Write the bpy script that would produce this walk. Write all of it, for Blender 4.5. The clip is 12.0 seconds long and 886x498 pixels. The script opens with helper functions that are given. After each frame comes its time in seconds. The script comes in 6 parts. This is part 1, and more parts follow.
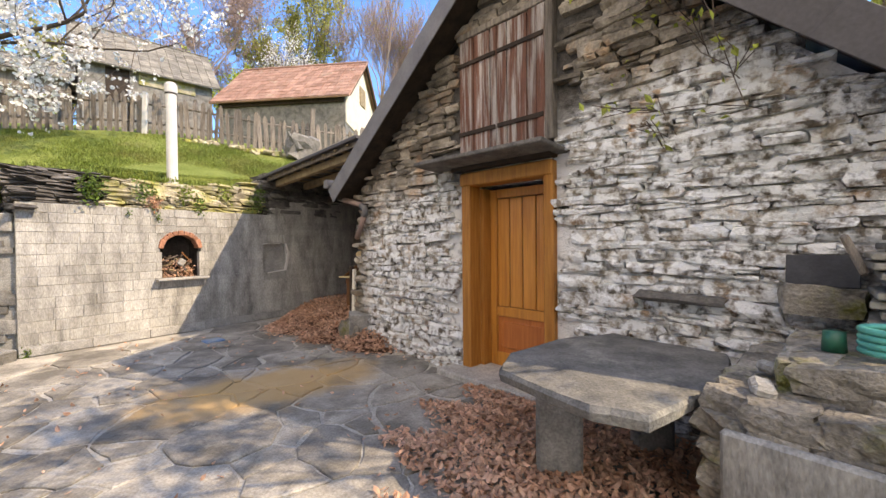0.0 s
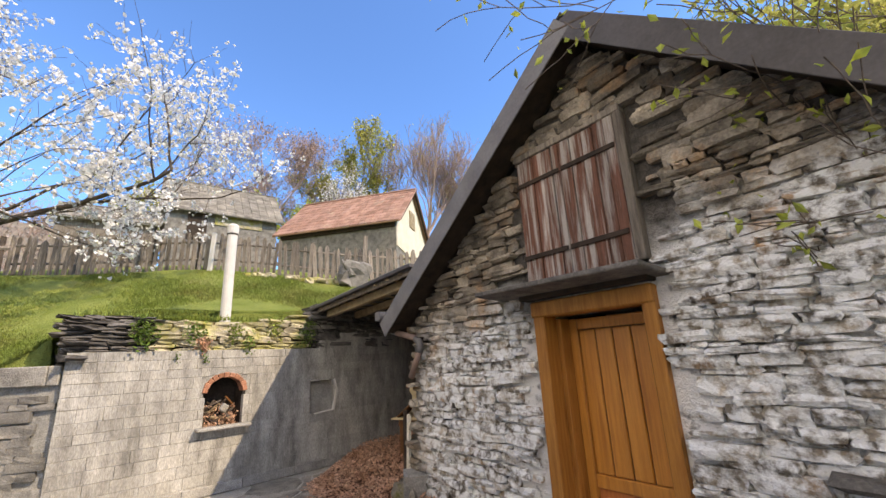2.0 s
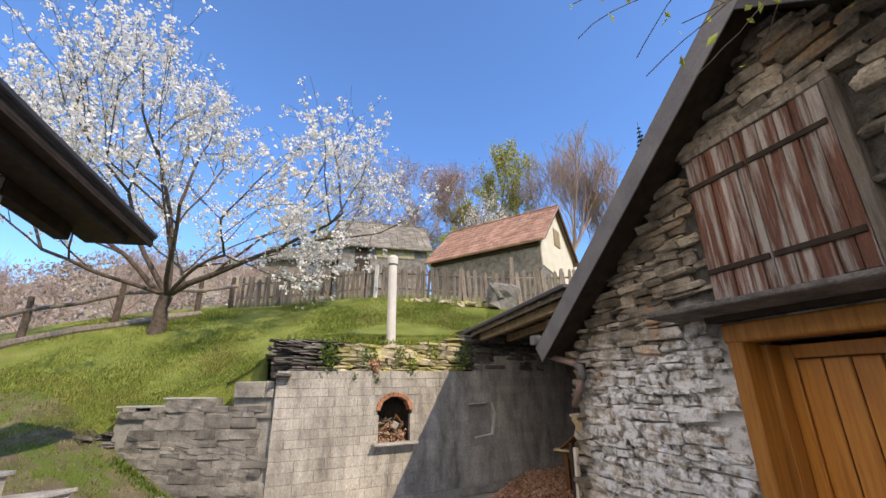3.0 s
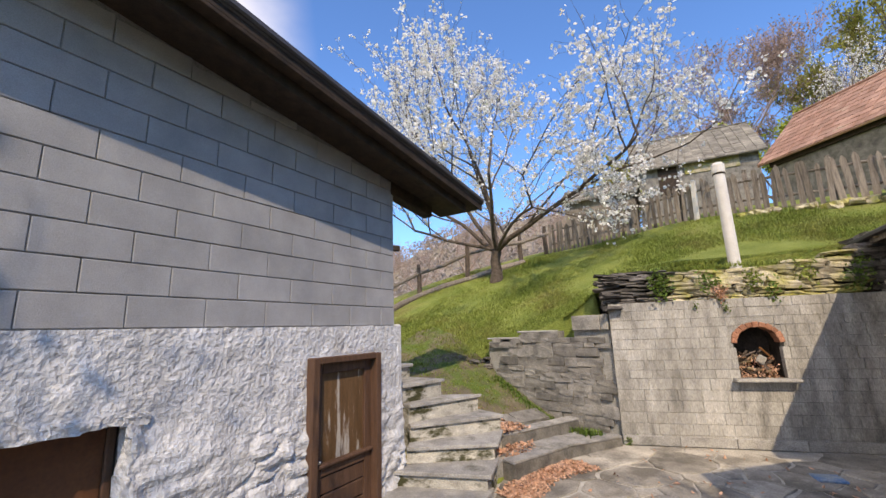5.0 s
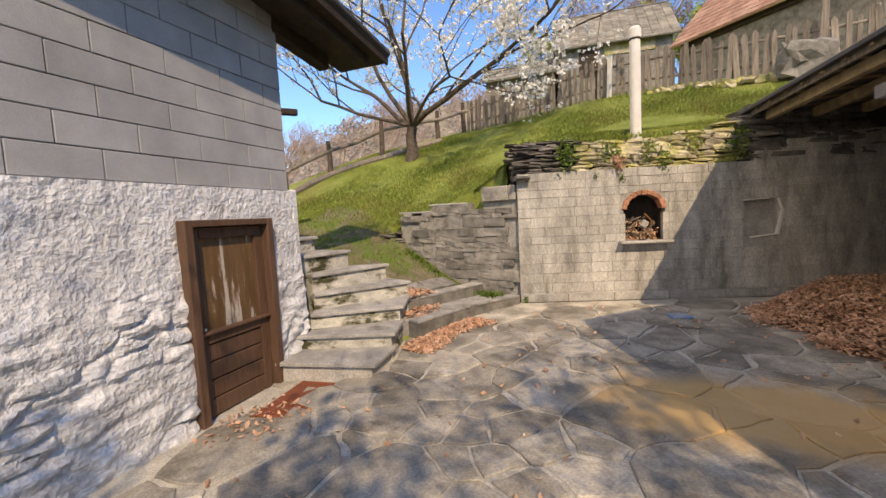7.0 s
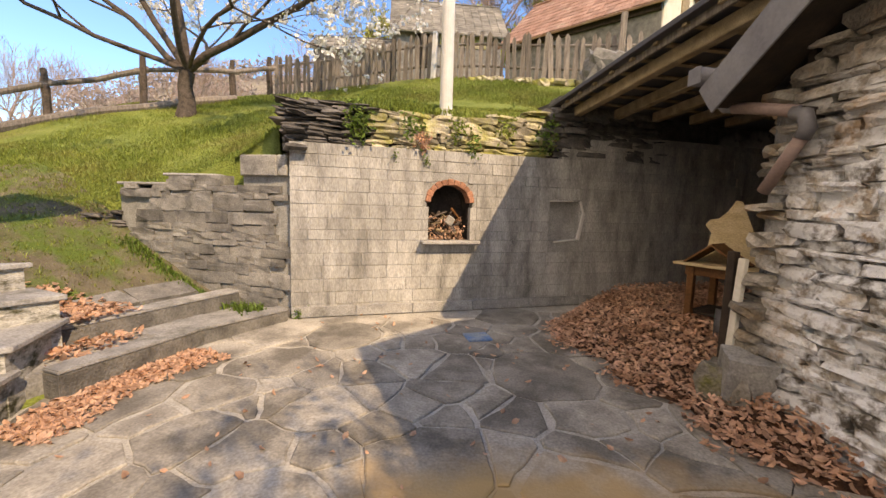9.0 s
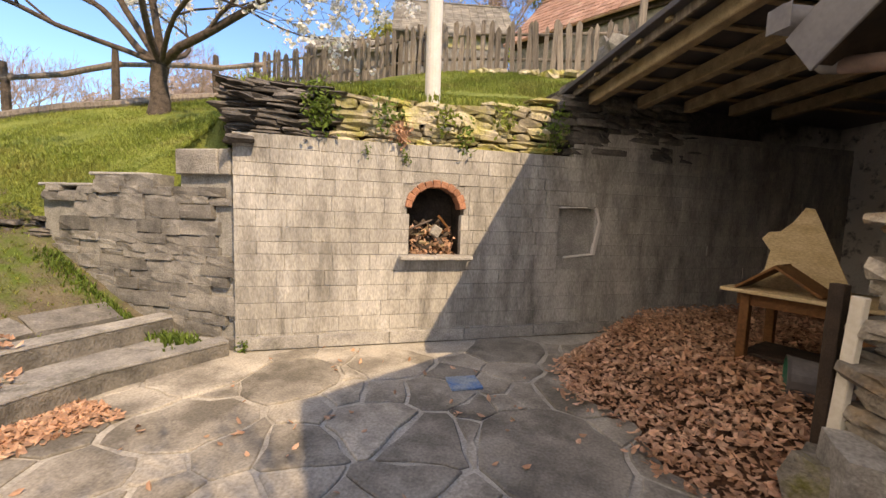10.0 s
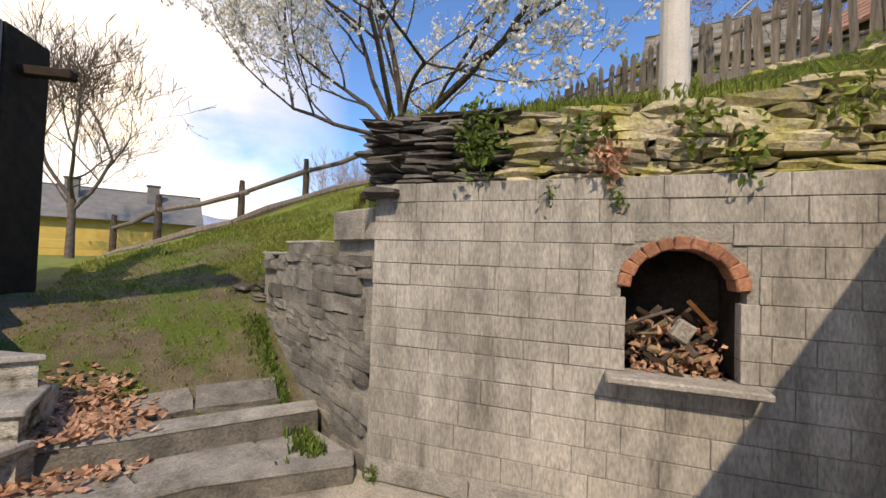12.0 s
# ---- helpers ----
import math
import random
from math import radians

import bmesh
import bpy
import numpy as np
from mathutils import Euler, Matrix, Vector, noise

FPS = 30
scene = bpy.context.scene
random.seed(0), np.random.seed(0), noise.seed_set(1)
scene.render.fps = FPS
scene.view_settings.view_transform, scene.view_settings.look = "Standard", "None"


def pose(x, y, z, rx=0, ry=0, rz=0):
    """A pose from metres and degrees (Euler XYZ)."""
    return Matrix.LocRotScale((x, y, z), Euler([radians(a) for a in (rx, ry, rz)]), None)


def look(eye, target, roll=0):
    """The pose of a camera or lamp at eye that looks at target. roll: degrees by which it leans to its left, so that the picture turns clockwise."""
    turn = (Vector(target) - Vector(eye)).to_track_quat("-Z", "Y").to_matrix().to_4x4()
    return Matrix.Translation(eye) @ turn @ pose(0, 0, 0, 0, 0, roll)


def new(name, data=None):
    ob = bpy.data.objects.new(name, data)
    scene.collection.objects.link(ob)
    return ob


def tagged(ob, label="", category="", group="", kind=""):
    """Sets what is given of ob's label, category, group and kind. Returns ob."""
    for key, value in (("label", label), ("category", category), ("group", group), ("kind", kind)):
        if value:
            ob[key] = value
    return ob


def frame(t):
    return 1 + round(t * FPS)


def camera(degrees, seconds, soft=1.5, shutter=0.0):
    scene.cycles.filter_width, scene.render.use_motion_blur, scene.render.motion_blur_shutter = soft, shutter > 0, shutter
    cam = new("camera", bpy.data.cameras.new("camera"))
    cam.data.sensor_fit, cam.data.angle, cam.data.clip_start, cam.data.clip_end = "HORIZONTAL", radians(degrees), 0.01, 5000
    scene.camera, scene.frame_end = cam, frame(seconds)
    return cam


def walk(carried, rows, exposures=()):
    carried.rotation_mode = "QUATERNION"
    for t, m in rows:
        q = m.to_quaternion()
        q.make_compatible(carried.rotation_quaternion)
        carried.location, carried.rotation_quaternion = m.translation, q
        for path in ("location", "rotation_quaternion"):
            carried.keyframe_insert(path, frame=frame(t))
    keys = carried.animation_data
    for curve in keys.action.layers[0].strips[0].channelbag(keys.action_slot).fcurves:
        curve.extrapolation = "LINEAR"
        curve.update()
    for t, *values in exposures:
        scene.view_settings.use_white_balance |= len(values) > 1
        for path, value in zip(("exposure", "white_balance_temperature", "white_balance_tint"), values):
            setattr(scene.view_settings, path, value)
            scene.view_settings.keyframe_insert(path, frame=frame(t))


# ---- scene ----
cam = camera(95.2, 12.0)
METRES, EYE, TILT, LEAN, TURN = 6.4, 1.5, 0.0, 0.0, -17.5
ROWS = [
    (0.0, 0.0, 0.0, 0.0, -0.01, -0.73, 0.54),
    (0.5, 0.0029, 0.0337, 0.0099, -5.85, 4.89, 0.7),
    (1.0, 0.0063, 0.061, 0.0287, -8.45, 8.49, 0.41),
    (1.5, -0.0029, 0.0804, 0.0403, -4.25, 12.21, 1.4),
    (2.0, -0.0277, 0.0962, 0.0497, 7.17, 15.16, 2.74),
    (2.5, -0.0391, 0.1013, 0.0533, 18.31, 17.05, 1.6),
    (3.0, -0.0446, 0.1025, 0.0562, 27.43, 18.73, 0.74),
    (3.5, -0.0504, 0.1034, 0.0564, 37.28, 19.28, 0.92),
    (5.5, -0.0784, 0.0871, 0.0389, 74.35, 7.86, 2.57),
    (6.0, -0.0834, 0.0865, 0.028, 73.1, 2.95, 3.25),
    (6.5, -0.0898, 0.0968, 0.0125, 66.89, -1.57, 3.42),
    (7.0, -0.1058, 0.1409, 0.0019, 58.63, -4.67, 2.83),
    (7.5, -0.1306, 0.2011, 0.0018, 50.65, -6.16, 1.61),
    (9.5, -0.2478, 0.4944, -0.0086, 35.88, -6.21, -2.0),
    (10.0, -0.2789, 0.5683, -0.0067, 38.13, -5.52, -1.93),
    (10.5, -0.3191, 0.6337, -0.0024, 43.24, -4.51, -1.74),
    (11.0, -0.3519, 0.6958, -0.0002, 50.79, -3.0, -1.66),
    (11.5, -0.3891, 0.7498, 0.0056, 60.54, -1.02, -1.71),
    (12.0, -0.4319, 0.7874, 0.0139, 72.33, 1.55, -1.95),
]
walk(cam, [(t, pose(0, 0, EYE, TILT, LEAN, TURN) @ pose(METRES * x, METRES * y, METRES * z, 90 + pitch, roll, yaw)) for t, x, y, z, yaw, pitch, roll in ROWS],
     [(0.0, 1.6, 9400, 15), (1.5, 1.45, 9400, 15), (3.5, 1.0, 9000, 15), (6.0, 1.0, 9300, 15), (7.5, 1.12, 11600, 18), (9.5, 1.28, 11900, 19), (10.5, 1.2, 11400, 18), (12.0, 0.66, 9600, 15)])
# ---------- world, sun ----------
SUN = Vector((0.87, -0.58, 0.98)).normalized()
world = bpy.data.worlds.new("sky")
scene.world = world
world.use_nodes = True
wn, wl = world.node_tree.nodes, world.node_tree.links
wn.clear()
w_out = wn.new("ShaderNodeOutputWorld")
w_bg = wn.new("ShaderNodeBackground")
sky = wn.new("ShaderNodeTexSky")
sky.sky_type, sky.sun_disc = "NISHITA", False
sky.sun_elevation = math.asin(SUN.z)
sky.sun_rotation = math.atan2(SUN.x, SUN.y)
sky.air_density, sky.dust_density, sky.ozone_density = 1.0, 0.3, 4.0
# white clouds over the valley in the west; unseen southern ones added as fill light
w_co = wn.new("ShaderNodeTexCoord")
w_map = wn.new("ShaderNodeMapping")
w_map.inputs["Scale"].default_value = (1.5, 1.5, 3.0)
w_noise = wn.new("ShaderNodeTexNoise")
w_noise.inputs["Scale"].default_value, w_noise.inputs["Detail"].default_value = 1.3, 7.0
w_ramp = wn.new("ShaderNodeValToRGB")
w_ramp.color_ramp.elements[0].position, w_ramp.color_ramp.elements[1].position = 0.36, 0.55
w_dot = wn.new("ShaderNodeVectorMath")
w_dot.operation = "DOT_PRODUCT"
w_dot.inputs[1].default_value = (-0.62, -0.78, 0.08)
w_range = wn.new("ShaderNodeMapRange")
w_range.inputs["From Min"].default_value, w_range.inputs["From Max"].default_value = 0.30, 0.62
w_mul = wn.new("ShaderNodeMath")
w_mul.operation = "MULTIPLY"
w_mix = wn.new("ShaderNodeMix")
w_mix.data_type = "RGBA"
w_mix.inputs["B"].default_value = (6.8, 6.9, 7.1, 1)
w_tint = wn.new("ShaderNodeMix")
w_tint.data_type, w_tint.blend_type = "RGBA", "MULTIPLY"
w_tint.inputs["Factor"].default_value = 1.0
w_tint.inputs["B"].default_value = (0.42, 0.78, 1.22, 1)
wl.new(w_co.outputs["Generated"], w_map.inputs["Vector"])
wl.new(w_map.outputs["Vector"], w_noise.inputs["Vector"])
wl.new(w_noise.outputs["Fac"], w_ramp.inputs["Fac"])
wl.new(w_co.outputs["Generated"], w_dot.inputs[0])
wl.new(w_dot.outputs["Value"], w_range.inputs["Value"])
wl.new(w_ramp.outputs["Color"], w_mul.inputs[0])
wl.new(w_range.outputs["Result"], w_mul.inputs[1])
wl.new(sky.outputs["Color"], w_tint.inputs["A"])
wl.new(w_tint.outputs["Result"], w_mix.inputs["A"])
wl.new(w_mul.outputs["Value"], w_mix.inputs["Factor"])
wl.new(w_mix.outputs["Result"], w_bg.inputs["Color"])
w_bg.inputs["Strength"].default_value = 0.15
wl.new(w_bg.outputs["Background"], w_out.inputs["Surface"])
sun_data = bpy.data.lights.new("sun", "SUN")
sun_data.energy, sun_data.angle, sun_data.color = 2.0, radians(0.5), (1.0, 0.95, 0.87)
sun = new("sun", sun_data)
sun.matrix_world = look(SUN * 60, (0, 0, 0))

# ---------- materials ----------
def material(name, a, b, scale=6.0, rough=0.85, bump=0.3, fine=40.0, piece=0.0, island=0.0, metal=0.0,
             third=None, third_scale=1.2, third_at=(0.5, 0.62), stretch=(1, 1, 1), bump_dist=0.01, translucent=0.0, coords="Object", spec=0.3, grain=0.6):
    m = bpy.data.materials.new(name)
    m.use_nodes = True
    n, l = m.node_tree.nodes, m.node_tree.links
    bsdf = n["Principled BSDF"]
    bsdf.inputs["Roughness"].default_value, bsdf.inputs["Metallic"].default_value = rough, metal
    bsdf.inputs["Specular IOR Level"].default_value = spec
    co = n.new("ShaderNodeTexCoord")
    mp = n.new("ShaderNodeMapping")
    mp.inputs["Scale"].default_value = stretch
    if coords == "World":
        geo = n.new("ShaderNodeNewGeometry")
        l.new(geo.outputs["Position"], mp.inputs["Vector"])
    else:
        l.new(co.outputs["Object"], mp.inputs["Vector"])
    n1 = n.new("ShaderNodeTexNoise")
    n1.inputs["Scale"].default_value, n1.inputs["Detail"].default_value, n1.inputs["Roughness"].default_value = scale, 6, 0.6
    l.new(mp.outputs["Vector"], n1.inputs["Vector"])
    r1 = n.new("ShaderNodeValToRGB")
    r1.color_ramp.elements[0].position, r1.color_ramp.elements[1].position = 0.32, 0.68
    r1.color_ramp.elements[0].color, r1.color_ramp.elements[1].color = (*a, 1), (*b, 1)
    l.new(n1.outputs["Fac"], r1.inputs["Fac"])
    color = r1.outputs["Color"]
    n2 = n.new("ShaderNodeTexNoise")
    n2.inputs["Scale"].default_value, n2.inputs["Detail"].default_value = fine, 4
    l.new(mp.outputs["Vector"], n2.inputs["Vector"])
    if third is not None:
        n3 = n.new("ShaderNodeTexNoise")
        n3.inputs["Scale"].default_value, n3.inputs["Detail"].default_value, n3.inputs["Roughness"].default_value = third_scale, 8, 0.65
        l.new(mp.outputs["Vector"], n3.inputs["Vector"])
        r3 = n.new("ShaderNodeValToRGB")
        r3.color_ramp.elements[0].position, r3.color_ramp.elements[1].position = third_at
        l.new(n3.outputs["Fac"], r3.inputs["Fac"])
        mx = n.new("ShaderNodeMix")
        mx.data_type = "RGBA"
        mx.inputs["B"].default_value = (*third, 1)
        l.new(r3.outputs["Color"], mx.inputs["Factor"])
        l.new(color, mx.inputs["A"])
        color = mx.outputs["Result"]
    # fine grain
    gr = n.new("ShaderNodeMix")
    gr.data_type, gr.blend_type = "RGBA", "OVERLAY"
    gr.inputs["Factor"].default_value = grain
    l.new(color, gr.inputs["A"])
    l.new(n2.outputs["Fac"], gr.inputs["B"])
    color = gr.outputs["Result"]
    if piece or island:
        hs = n.new("ShaderNodeHueSaturation")
        mr = n.new("ShaderNodeMapRange")
        amount = piece or island
        mr.inputs["To Min"].default_value, mr.inputs["To Max"].default_value = 1 - amount, 1 + amount
        if piece:
            info = n.new("ShaderNodeObjectInfo")
            l.new(info.outputs["Random"], mr.inputs["Value"])
        else:
            info = n.new("ShaderNodeNewGeometry")
            l.new(info.outputs["Random Per Island"], mr.inputs["Value"])
        l.new(mr.outputs["Result"], hs.inputs["Value"])
        l.new(color, hs.inputs["Color"])
        color = hs.outputs["Color"]
    l.new(color, bsdf.inputs["Base Color"])
    if bump:
        bp = n.new("ShaderNodeBump")
        bp.inputs["Strength"].default_value, bp.inputs["Distance"].default_value = bump, bump_dist
        add = n.new("ShaderNodeMath")
        add.operation = "MULTIPLY_ADD"
        add.inputs[1].default_value = 2.0
        l.new(n1.outputs["Fac"], add.inputs[0])
        l.new(n2.outputs["Fac"], add.inputs[2])
        l.new(add.outputs["Value"], bp.inputs["Height"])
        l.new(bp.outputs["Normal"], bsdf.inputs["Normal"])
    if translucent:
        tr = n.new("ShaderNodeBsdfTranslucent")
        ms = n.new("ShaderNodeMixShader")
        ms.inputs["Fac"].default_value = translucent
        l.new(color, tr.inputs["Color"])
        l.new(bsdf.outputs["BSDF"], ms.inputs[1])
        l.new(tr.outputs["BSDF"], ms.inputs[2])
        l.new(ms.outputs["Shader"], n["Material Output"].inputs["Surface"])
    return m


def blotched(m, color, height_low, height_high, scale, lean, noise_at=(0.42, 0.6)):
    """Limewash over stone: brushed on below a ragged line, thinner in patches."""
    n, l = m.node_tree.nodes, m.node_tree.links
    bsdf = n["Principled BSDF"]
    old = bsdf.inputs["Base Color"].links[0].from_socket
    geo = n.new("ShaderNodeNewGeometry")
    sep = n.new("ShaderNodeSeparateXYZ")
    l.new(geo.outputs["Position"], sep.inputs["Vector"])
    big = n.new("ShaderNodeTexNoise")
    big.inputs["Scale"].default_value, big.inputs["Detail"].default_value = 1.7, 4
    l.new(geo.outputs["Position"], big.inputs["Vector"])
    z = n.new("ShaderNodeMath")
    z.operation = "MULTIPLY_ADD"
    z.inputs[1].default_value = 1.3
    l.new(big.outputs["Fac"], z.inputs[0])
    l.new(sep.outputs["Z"], z.inputs[2])
    lx = n.new("ShaderNodeMath")
    lx.operation = "MULTIPLY_ADD"
    lx.inputs[1].default_value = lean
    l.new(sep.outputs["X"], lx.inputs[0])
    l.new(z.outputs["Value"], lx.inputs[2])
    rg = n.new("ShaderNodeMapRange")
    rg.inputs["From Min"].default_value, rg.inputs["From Max"].default_value = height_high + 0.65, height_low + 0.65
    l.new(lx.outputs["Value"], rg.inputs["Value"])
    no = n.new("ShaderNodeTexNoise")
    no.inputs["Scale"].default_value, no.inputs["Detail"].default_value, no.inputs["Roughness"].default_value = scale, 7, 0.62
    l.new(geo.outputs["Position"], no.inputs["Vector"])
    ra = n.new("ShaderNodeValToRGB")
    ra.color_ramp.elements[0].position, ra.color_ramp.elements[1].position = noise_at
    l.new(no.outputs["Fac"], ra.inputs["Fac"])
    mu = n.new("ShaderNodeMath")
    mu.operation = "MULTIPLY"
    l.new(rg.outputs["Result"], mu.inputs[0])
    l.new(ra.outputs["Color"], mu.inputs[1])
    mx = n.new("ShaderNodeMix")
    mx.data_type = "RGBA"
    mx.inputs["B"].default_value = (*color, 1)
    # the bare quoin at the corner was never washed
    quoin = n.new("ShaderNodeMapRange")
    quoin.inputs["From Min"].default_value, quoin.inputs["From Max"].default_value = 0.62, 0.84
    l.new(sep.outputs["X"], quoin.inputs["Value"])
    both = n.new("ShaderNodeMath")
    both.operation = "MULTIPLY"
    l.new(mu.outputs["Value"], both.inputs[0])
    l.new(quoin.outputs["Result"], both.inputs[1])
    l.new(both.outputs["Value"], mx.inputs["Factor"])
    l.new(old, mx.inputs["A"])
    l.new(mx.outputs["Result"], bsdf.inputs["Base Color"])
    return m


def stained(m, centre, reach, color, most=0.85):
    """A rubbed-in patch of coloured sand with a ragged rim."""
    n, l = m.node_tree.nodes, m.node_tree.links
    bsdf = n["Principled BSDF"]
    old = bsdf.inputs["Base Color"].links[0].from_socket
    geo = n.new("ShaderNodeNewGeometry")
    mp = n.new("ShaderNodeMapping")
    mp.vector_type = "TEXTURE"
    mp.inputs["Location"].default_value = (*centre, 0)
    mp.inputs["Rotation"].default_value = (0, 0, 0.35)
    mp.inputs["Scale"].default_value = (*reach, 50)
    l.new(geo.outputs["Position"], mp.inputs["Vector"])
    ln = n.new("ShaderNodeVectorMath")
    ln.operation = "LENGTH"
    l.new(mp.outputs["Vector"], ln.inputs[0])
    no = n.new("ShaderNodeTexNoise")
    no.inputs["Scale"].default_value, no.inputs["Detail"].default_value = 3.0, 7
    l.new(geo.outputs["Position"], no.inputs["Vector"])
    ad = n.new("ShaderNodeMath")
    ad.operation = "MULTIPLY_ADD"
    ad.inputs[1].default_value = 1.1
    l.new(no.outputs["Fac"], ad.inputs[0])
    l.new(ln.outputs["Value"], ad.inputs[2])
    rg = n.new("ShaderNodeMapRange")
    rg.inputs["From Min"].default_value, rg.inputs["From Max"].default_value, rg.inputs["To Max"].default_value = 1.75, 1.15, most
    l.new(ad.outputs["Value"], rg.inputs["Value"])
    mx = n.new("ShaderNodeMix")
    mx.data_type = "RGBA"
    mx.inputs["B"].default_value = (*color, 1)
    l.new(rg.outputs["Result"], mx.inputs["Factor"])
    l.new(old, mx.inputs["A"])
    l.new(mx.outputs["Result"], bsdf.inputs["Base Color"])
    return m


M_STONE = blotched(material("gneiss", (0.10, 0.085, 0.068), (0.36, 0.31, 0.25), 5, 0.9, 0.9, 45, piece=0.6, third=(0.34, 0.21, 0.12), third_scale=2.6, third_at=(0.53, 0.68), coords="World", bump_dist=0.02), (0.76, 0.765, 0.755), 1.30, 1.80, 11, -0.49, (0.39, 0.55))
M_STONE_J = blotched(material("gneiss_small", (0.10, 0.085, 0.068), (0.36, 0.31, 0.25), 5, 0.9, 0.9, 45, island=0.6, third=(0.34, 0.21, 0.12), third_scale=2.6, third_at=(0.53, 0.68), coords="World", bump_dist=0.02), (0.76, 0.765, 0.755), 1.30, 1.80, 11, -0.49, (0.39, 0.55))
M_MORTAR = blotched(material("old_mortar", (0.05, 0.045, 0.04), (0.12, 0.11, 0.1), 9, 0.95, 0.8, 60, coords="World", bump_dist=0.03), (0.76, 0.75, 0.73), 1.25, 1.8, 7, -0.49, (0.30, 0.46))
M_DRY = material("dry_stone", (0.25, 0.225, 0.165), (0.54, 0.48, 0.36), 6, 0.92, 0.5, 50, piece=0.4, third=(0.34, 0.32, 0.09), third_scale=2.5, third_at=(0.45, 0.62), coords="World", bump_dist=0.02)
M_DRY_DARK = material("dark_slate_stone", (0.07, 0.065, 0.06), (0.18, 0.165, 0.15), 6, 0.92, 0.5, 50, piece=0.35, coords="World", bump_dist=0.02)
M_BLOCK = material("grey_stone_block", (0.17, 0.164, 0.15), (0.37, 0.355, 0.32), 7, 0.9, 0.5, 70, piece=0.10, third=(0.49, 0.475, 0.44), third_scale=3.0, third_at=(0.40, 0.68), coords="World", stretch=(1, 1, 0.33), bump_dist=0.015)
M_BLOCK_JOINT = material("block_mortar", (0.24, 0.235, 0.215), (0.38, 0.37, 0.34), 7, 0.95, 0.5, 60, coords="World")
M_LOW = material("squared_grey_stone", (0.12, 0.116, 0.108), (0.29, 0.275, 0.25), 5, 0.9, 0.5, 60, piece=0.3, third=(0.36, 0.345, 0.31), third_scale=1.7, third_at=(0.52, 0.75), coords="World", bump_dist=0.02)
M_FLAG = stained(material("flagstone", (0.23, 0.21, 0.18), (0.44, 0.405, 0.345), 2.6, 0.8, 0.45, 55, piece=0.3, third=(0.17, 0.155, 0.13), third_scale=1.7, third_at=(0.46, 0.60), coords="World"), (-0.5, 4.65), (1.25, 0.62), (0.52, 0.33, 0.14))
M_FLAG_J = stained(material("paving_mortar", (0.31, 0.29, 0.255), (0.50, 0.47, 0.41), 4, 0.92, 0.5, 60, coords="World"), (-0.5, 4.65), (1.25, 0.62), (0.54, 0.35, 0.16))
M_SLAB = material("stone_slab", (0.22, 0.215, 0.205), (0.42, 0.405, 0.375), 4, 0.82, 0.6, 60, piece=0.12, third=(0.10, 0.10, 0.075), third_scale=2.4, third_at=(0.55, 0.72), coords="World")
M_CBLOCK = material("concrete_block", (0.245, 0.25, 0.26), (0.325, 0.33, 0.34), 3, 0.93, 0.5, 130, piece=0.06, coords="World", grain=0.25, bump_dist=0.006)
M_CJOINT = material("block_joint", (0.16, 0.16, 0.16), (0.26, 0.26, 0.26), 6, 0.95, 0.3, 60, coords="World")
M_RENDER = material("rough_render", (0.44, 0.45, 0.465), (0.62, 0.63, 0.645), 3.0, 0.95, 0.8, 30, third=(0.30, 0.29, 0.28), third_scale=2.0, third_at=(0.55, 0.75), coords="World", bump_dist=0.03)
M_DOOR = material("varnished_larch", (0.46, 0.17, 0.03), (0.62, 0.27, 0.055), 3.5, 0.42, 0.15, 60, third=(0.30, 0.10, 0.02), third_scale=2.2, third_at=(0.52, 0.8), stretch=(9, 9, 0.5), spec=0.5, coords="World", grain=0.25)
M_FRAME = material("larch_frame", (0.28, 0.105, 0.022), (0.45, 0.195, 0.045), 3.5, 0.55, 0.2, 60, stretch=(9, 9, 0.6), coords="World", grain=0.25)
M_DARKDOOR = material("dark_stained_door", (0.075, 0.04, 0.025), (0.13, 0.07, 0.045), 4, 0.6, 0.25, 60, stretch=(6, 6, 0.7), coords="World")
M_WORNPANEL = material("worn_brown_panel", (0.10, 0.055, 0.025), (0.16, 0.09, 0.045), 4, 0.55, 0.25, 60, third=(0.42, 0.38, 0.33), third_scale=2.0, third_at=(0.55, 0.61), stretch=(4, 4, 0.55), coords="World")
M_SHUTTER = material("weathered_painted_board", (0.10, 0.045, 0.03), (0.22, 0.10, 0.07), 5, 0.8, 0.6, 70, piece=0.25, third=(0.42, 0.38, 0.35), third_scale=1.5, third_at=(0.47, 0.60), stretch=(9, 9, 0.55), coords="World")
M_GREYWOOD = material("grey_weathered_wood", (0.12, 0.10, 0.085), (0.29, 0.25, 0.21), 4, 0.88, 0.5, 70, piece=0.35, stretch=(7, 7, 0.6), coords="World")
M_BEAM = material("old_beam", (0.20, 0.15, 0.09), (0.36, 0.28, 0.18), 4, 0.85, 0.5, 60, piece=0.2, coords="World", stretch=(2, 2, 2))
# near black, so the deep shade under the eaves sits in this colour
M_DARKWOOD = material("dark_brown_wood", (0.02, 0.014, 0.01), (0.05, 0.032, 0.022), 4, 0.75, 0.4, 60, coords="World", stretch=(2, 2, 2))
M_SHEET = material("dark_roof_sheet", (0.055, 0.052, 0.055), (0.085, 0.08, 0.085), 2.5, 0.5, 0.12, 40, metal=0.25, coords="World", grain=0.25)
M_ZINC = material("grey_roof_flashing", (0.13, 0.125, 0.13), (0.19, 0.185, 0.185), 3, 0.55, 0.15, 40, metal=0.2, coords="World", grain=0.25)
M_PIPE = material("faded_brown_pipe", (0.20, 0.135, 0.115), (0.30, 0.21, 0.18), 4, 0.6, 0.15, 50, coords="World", grain=0.25)
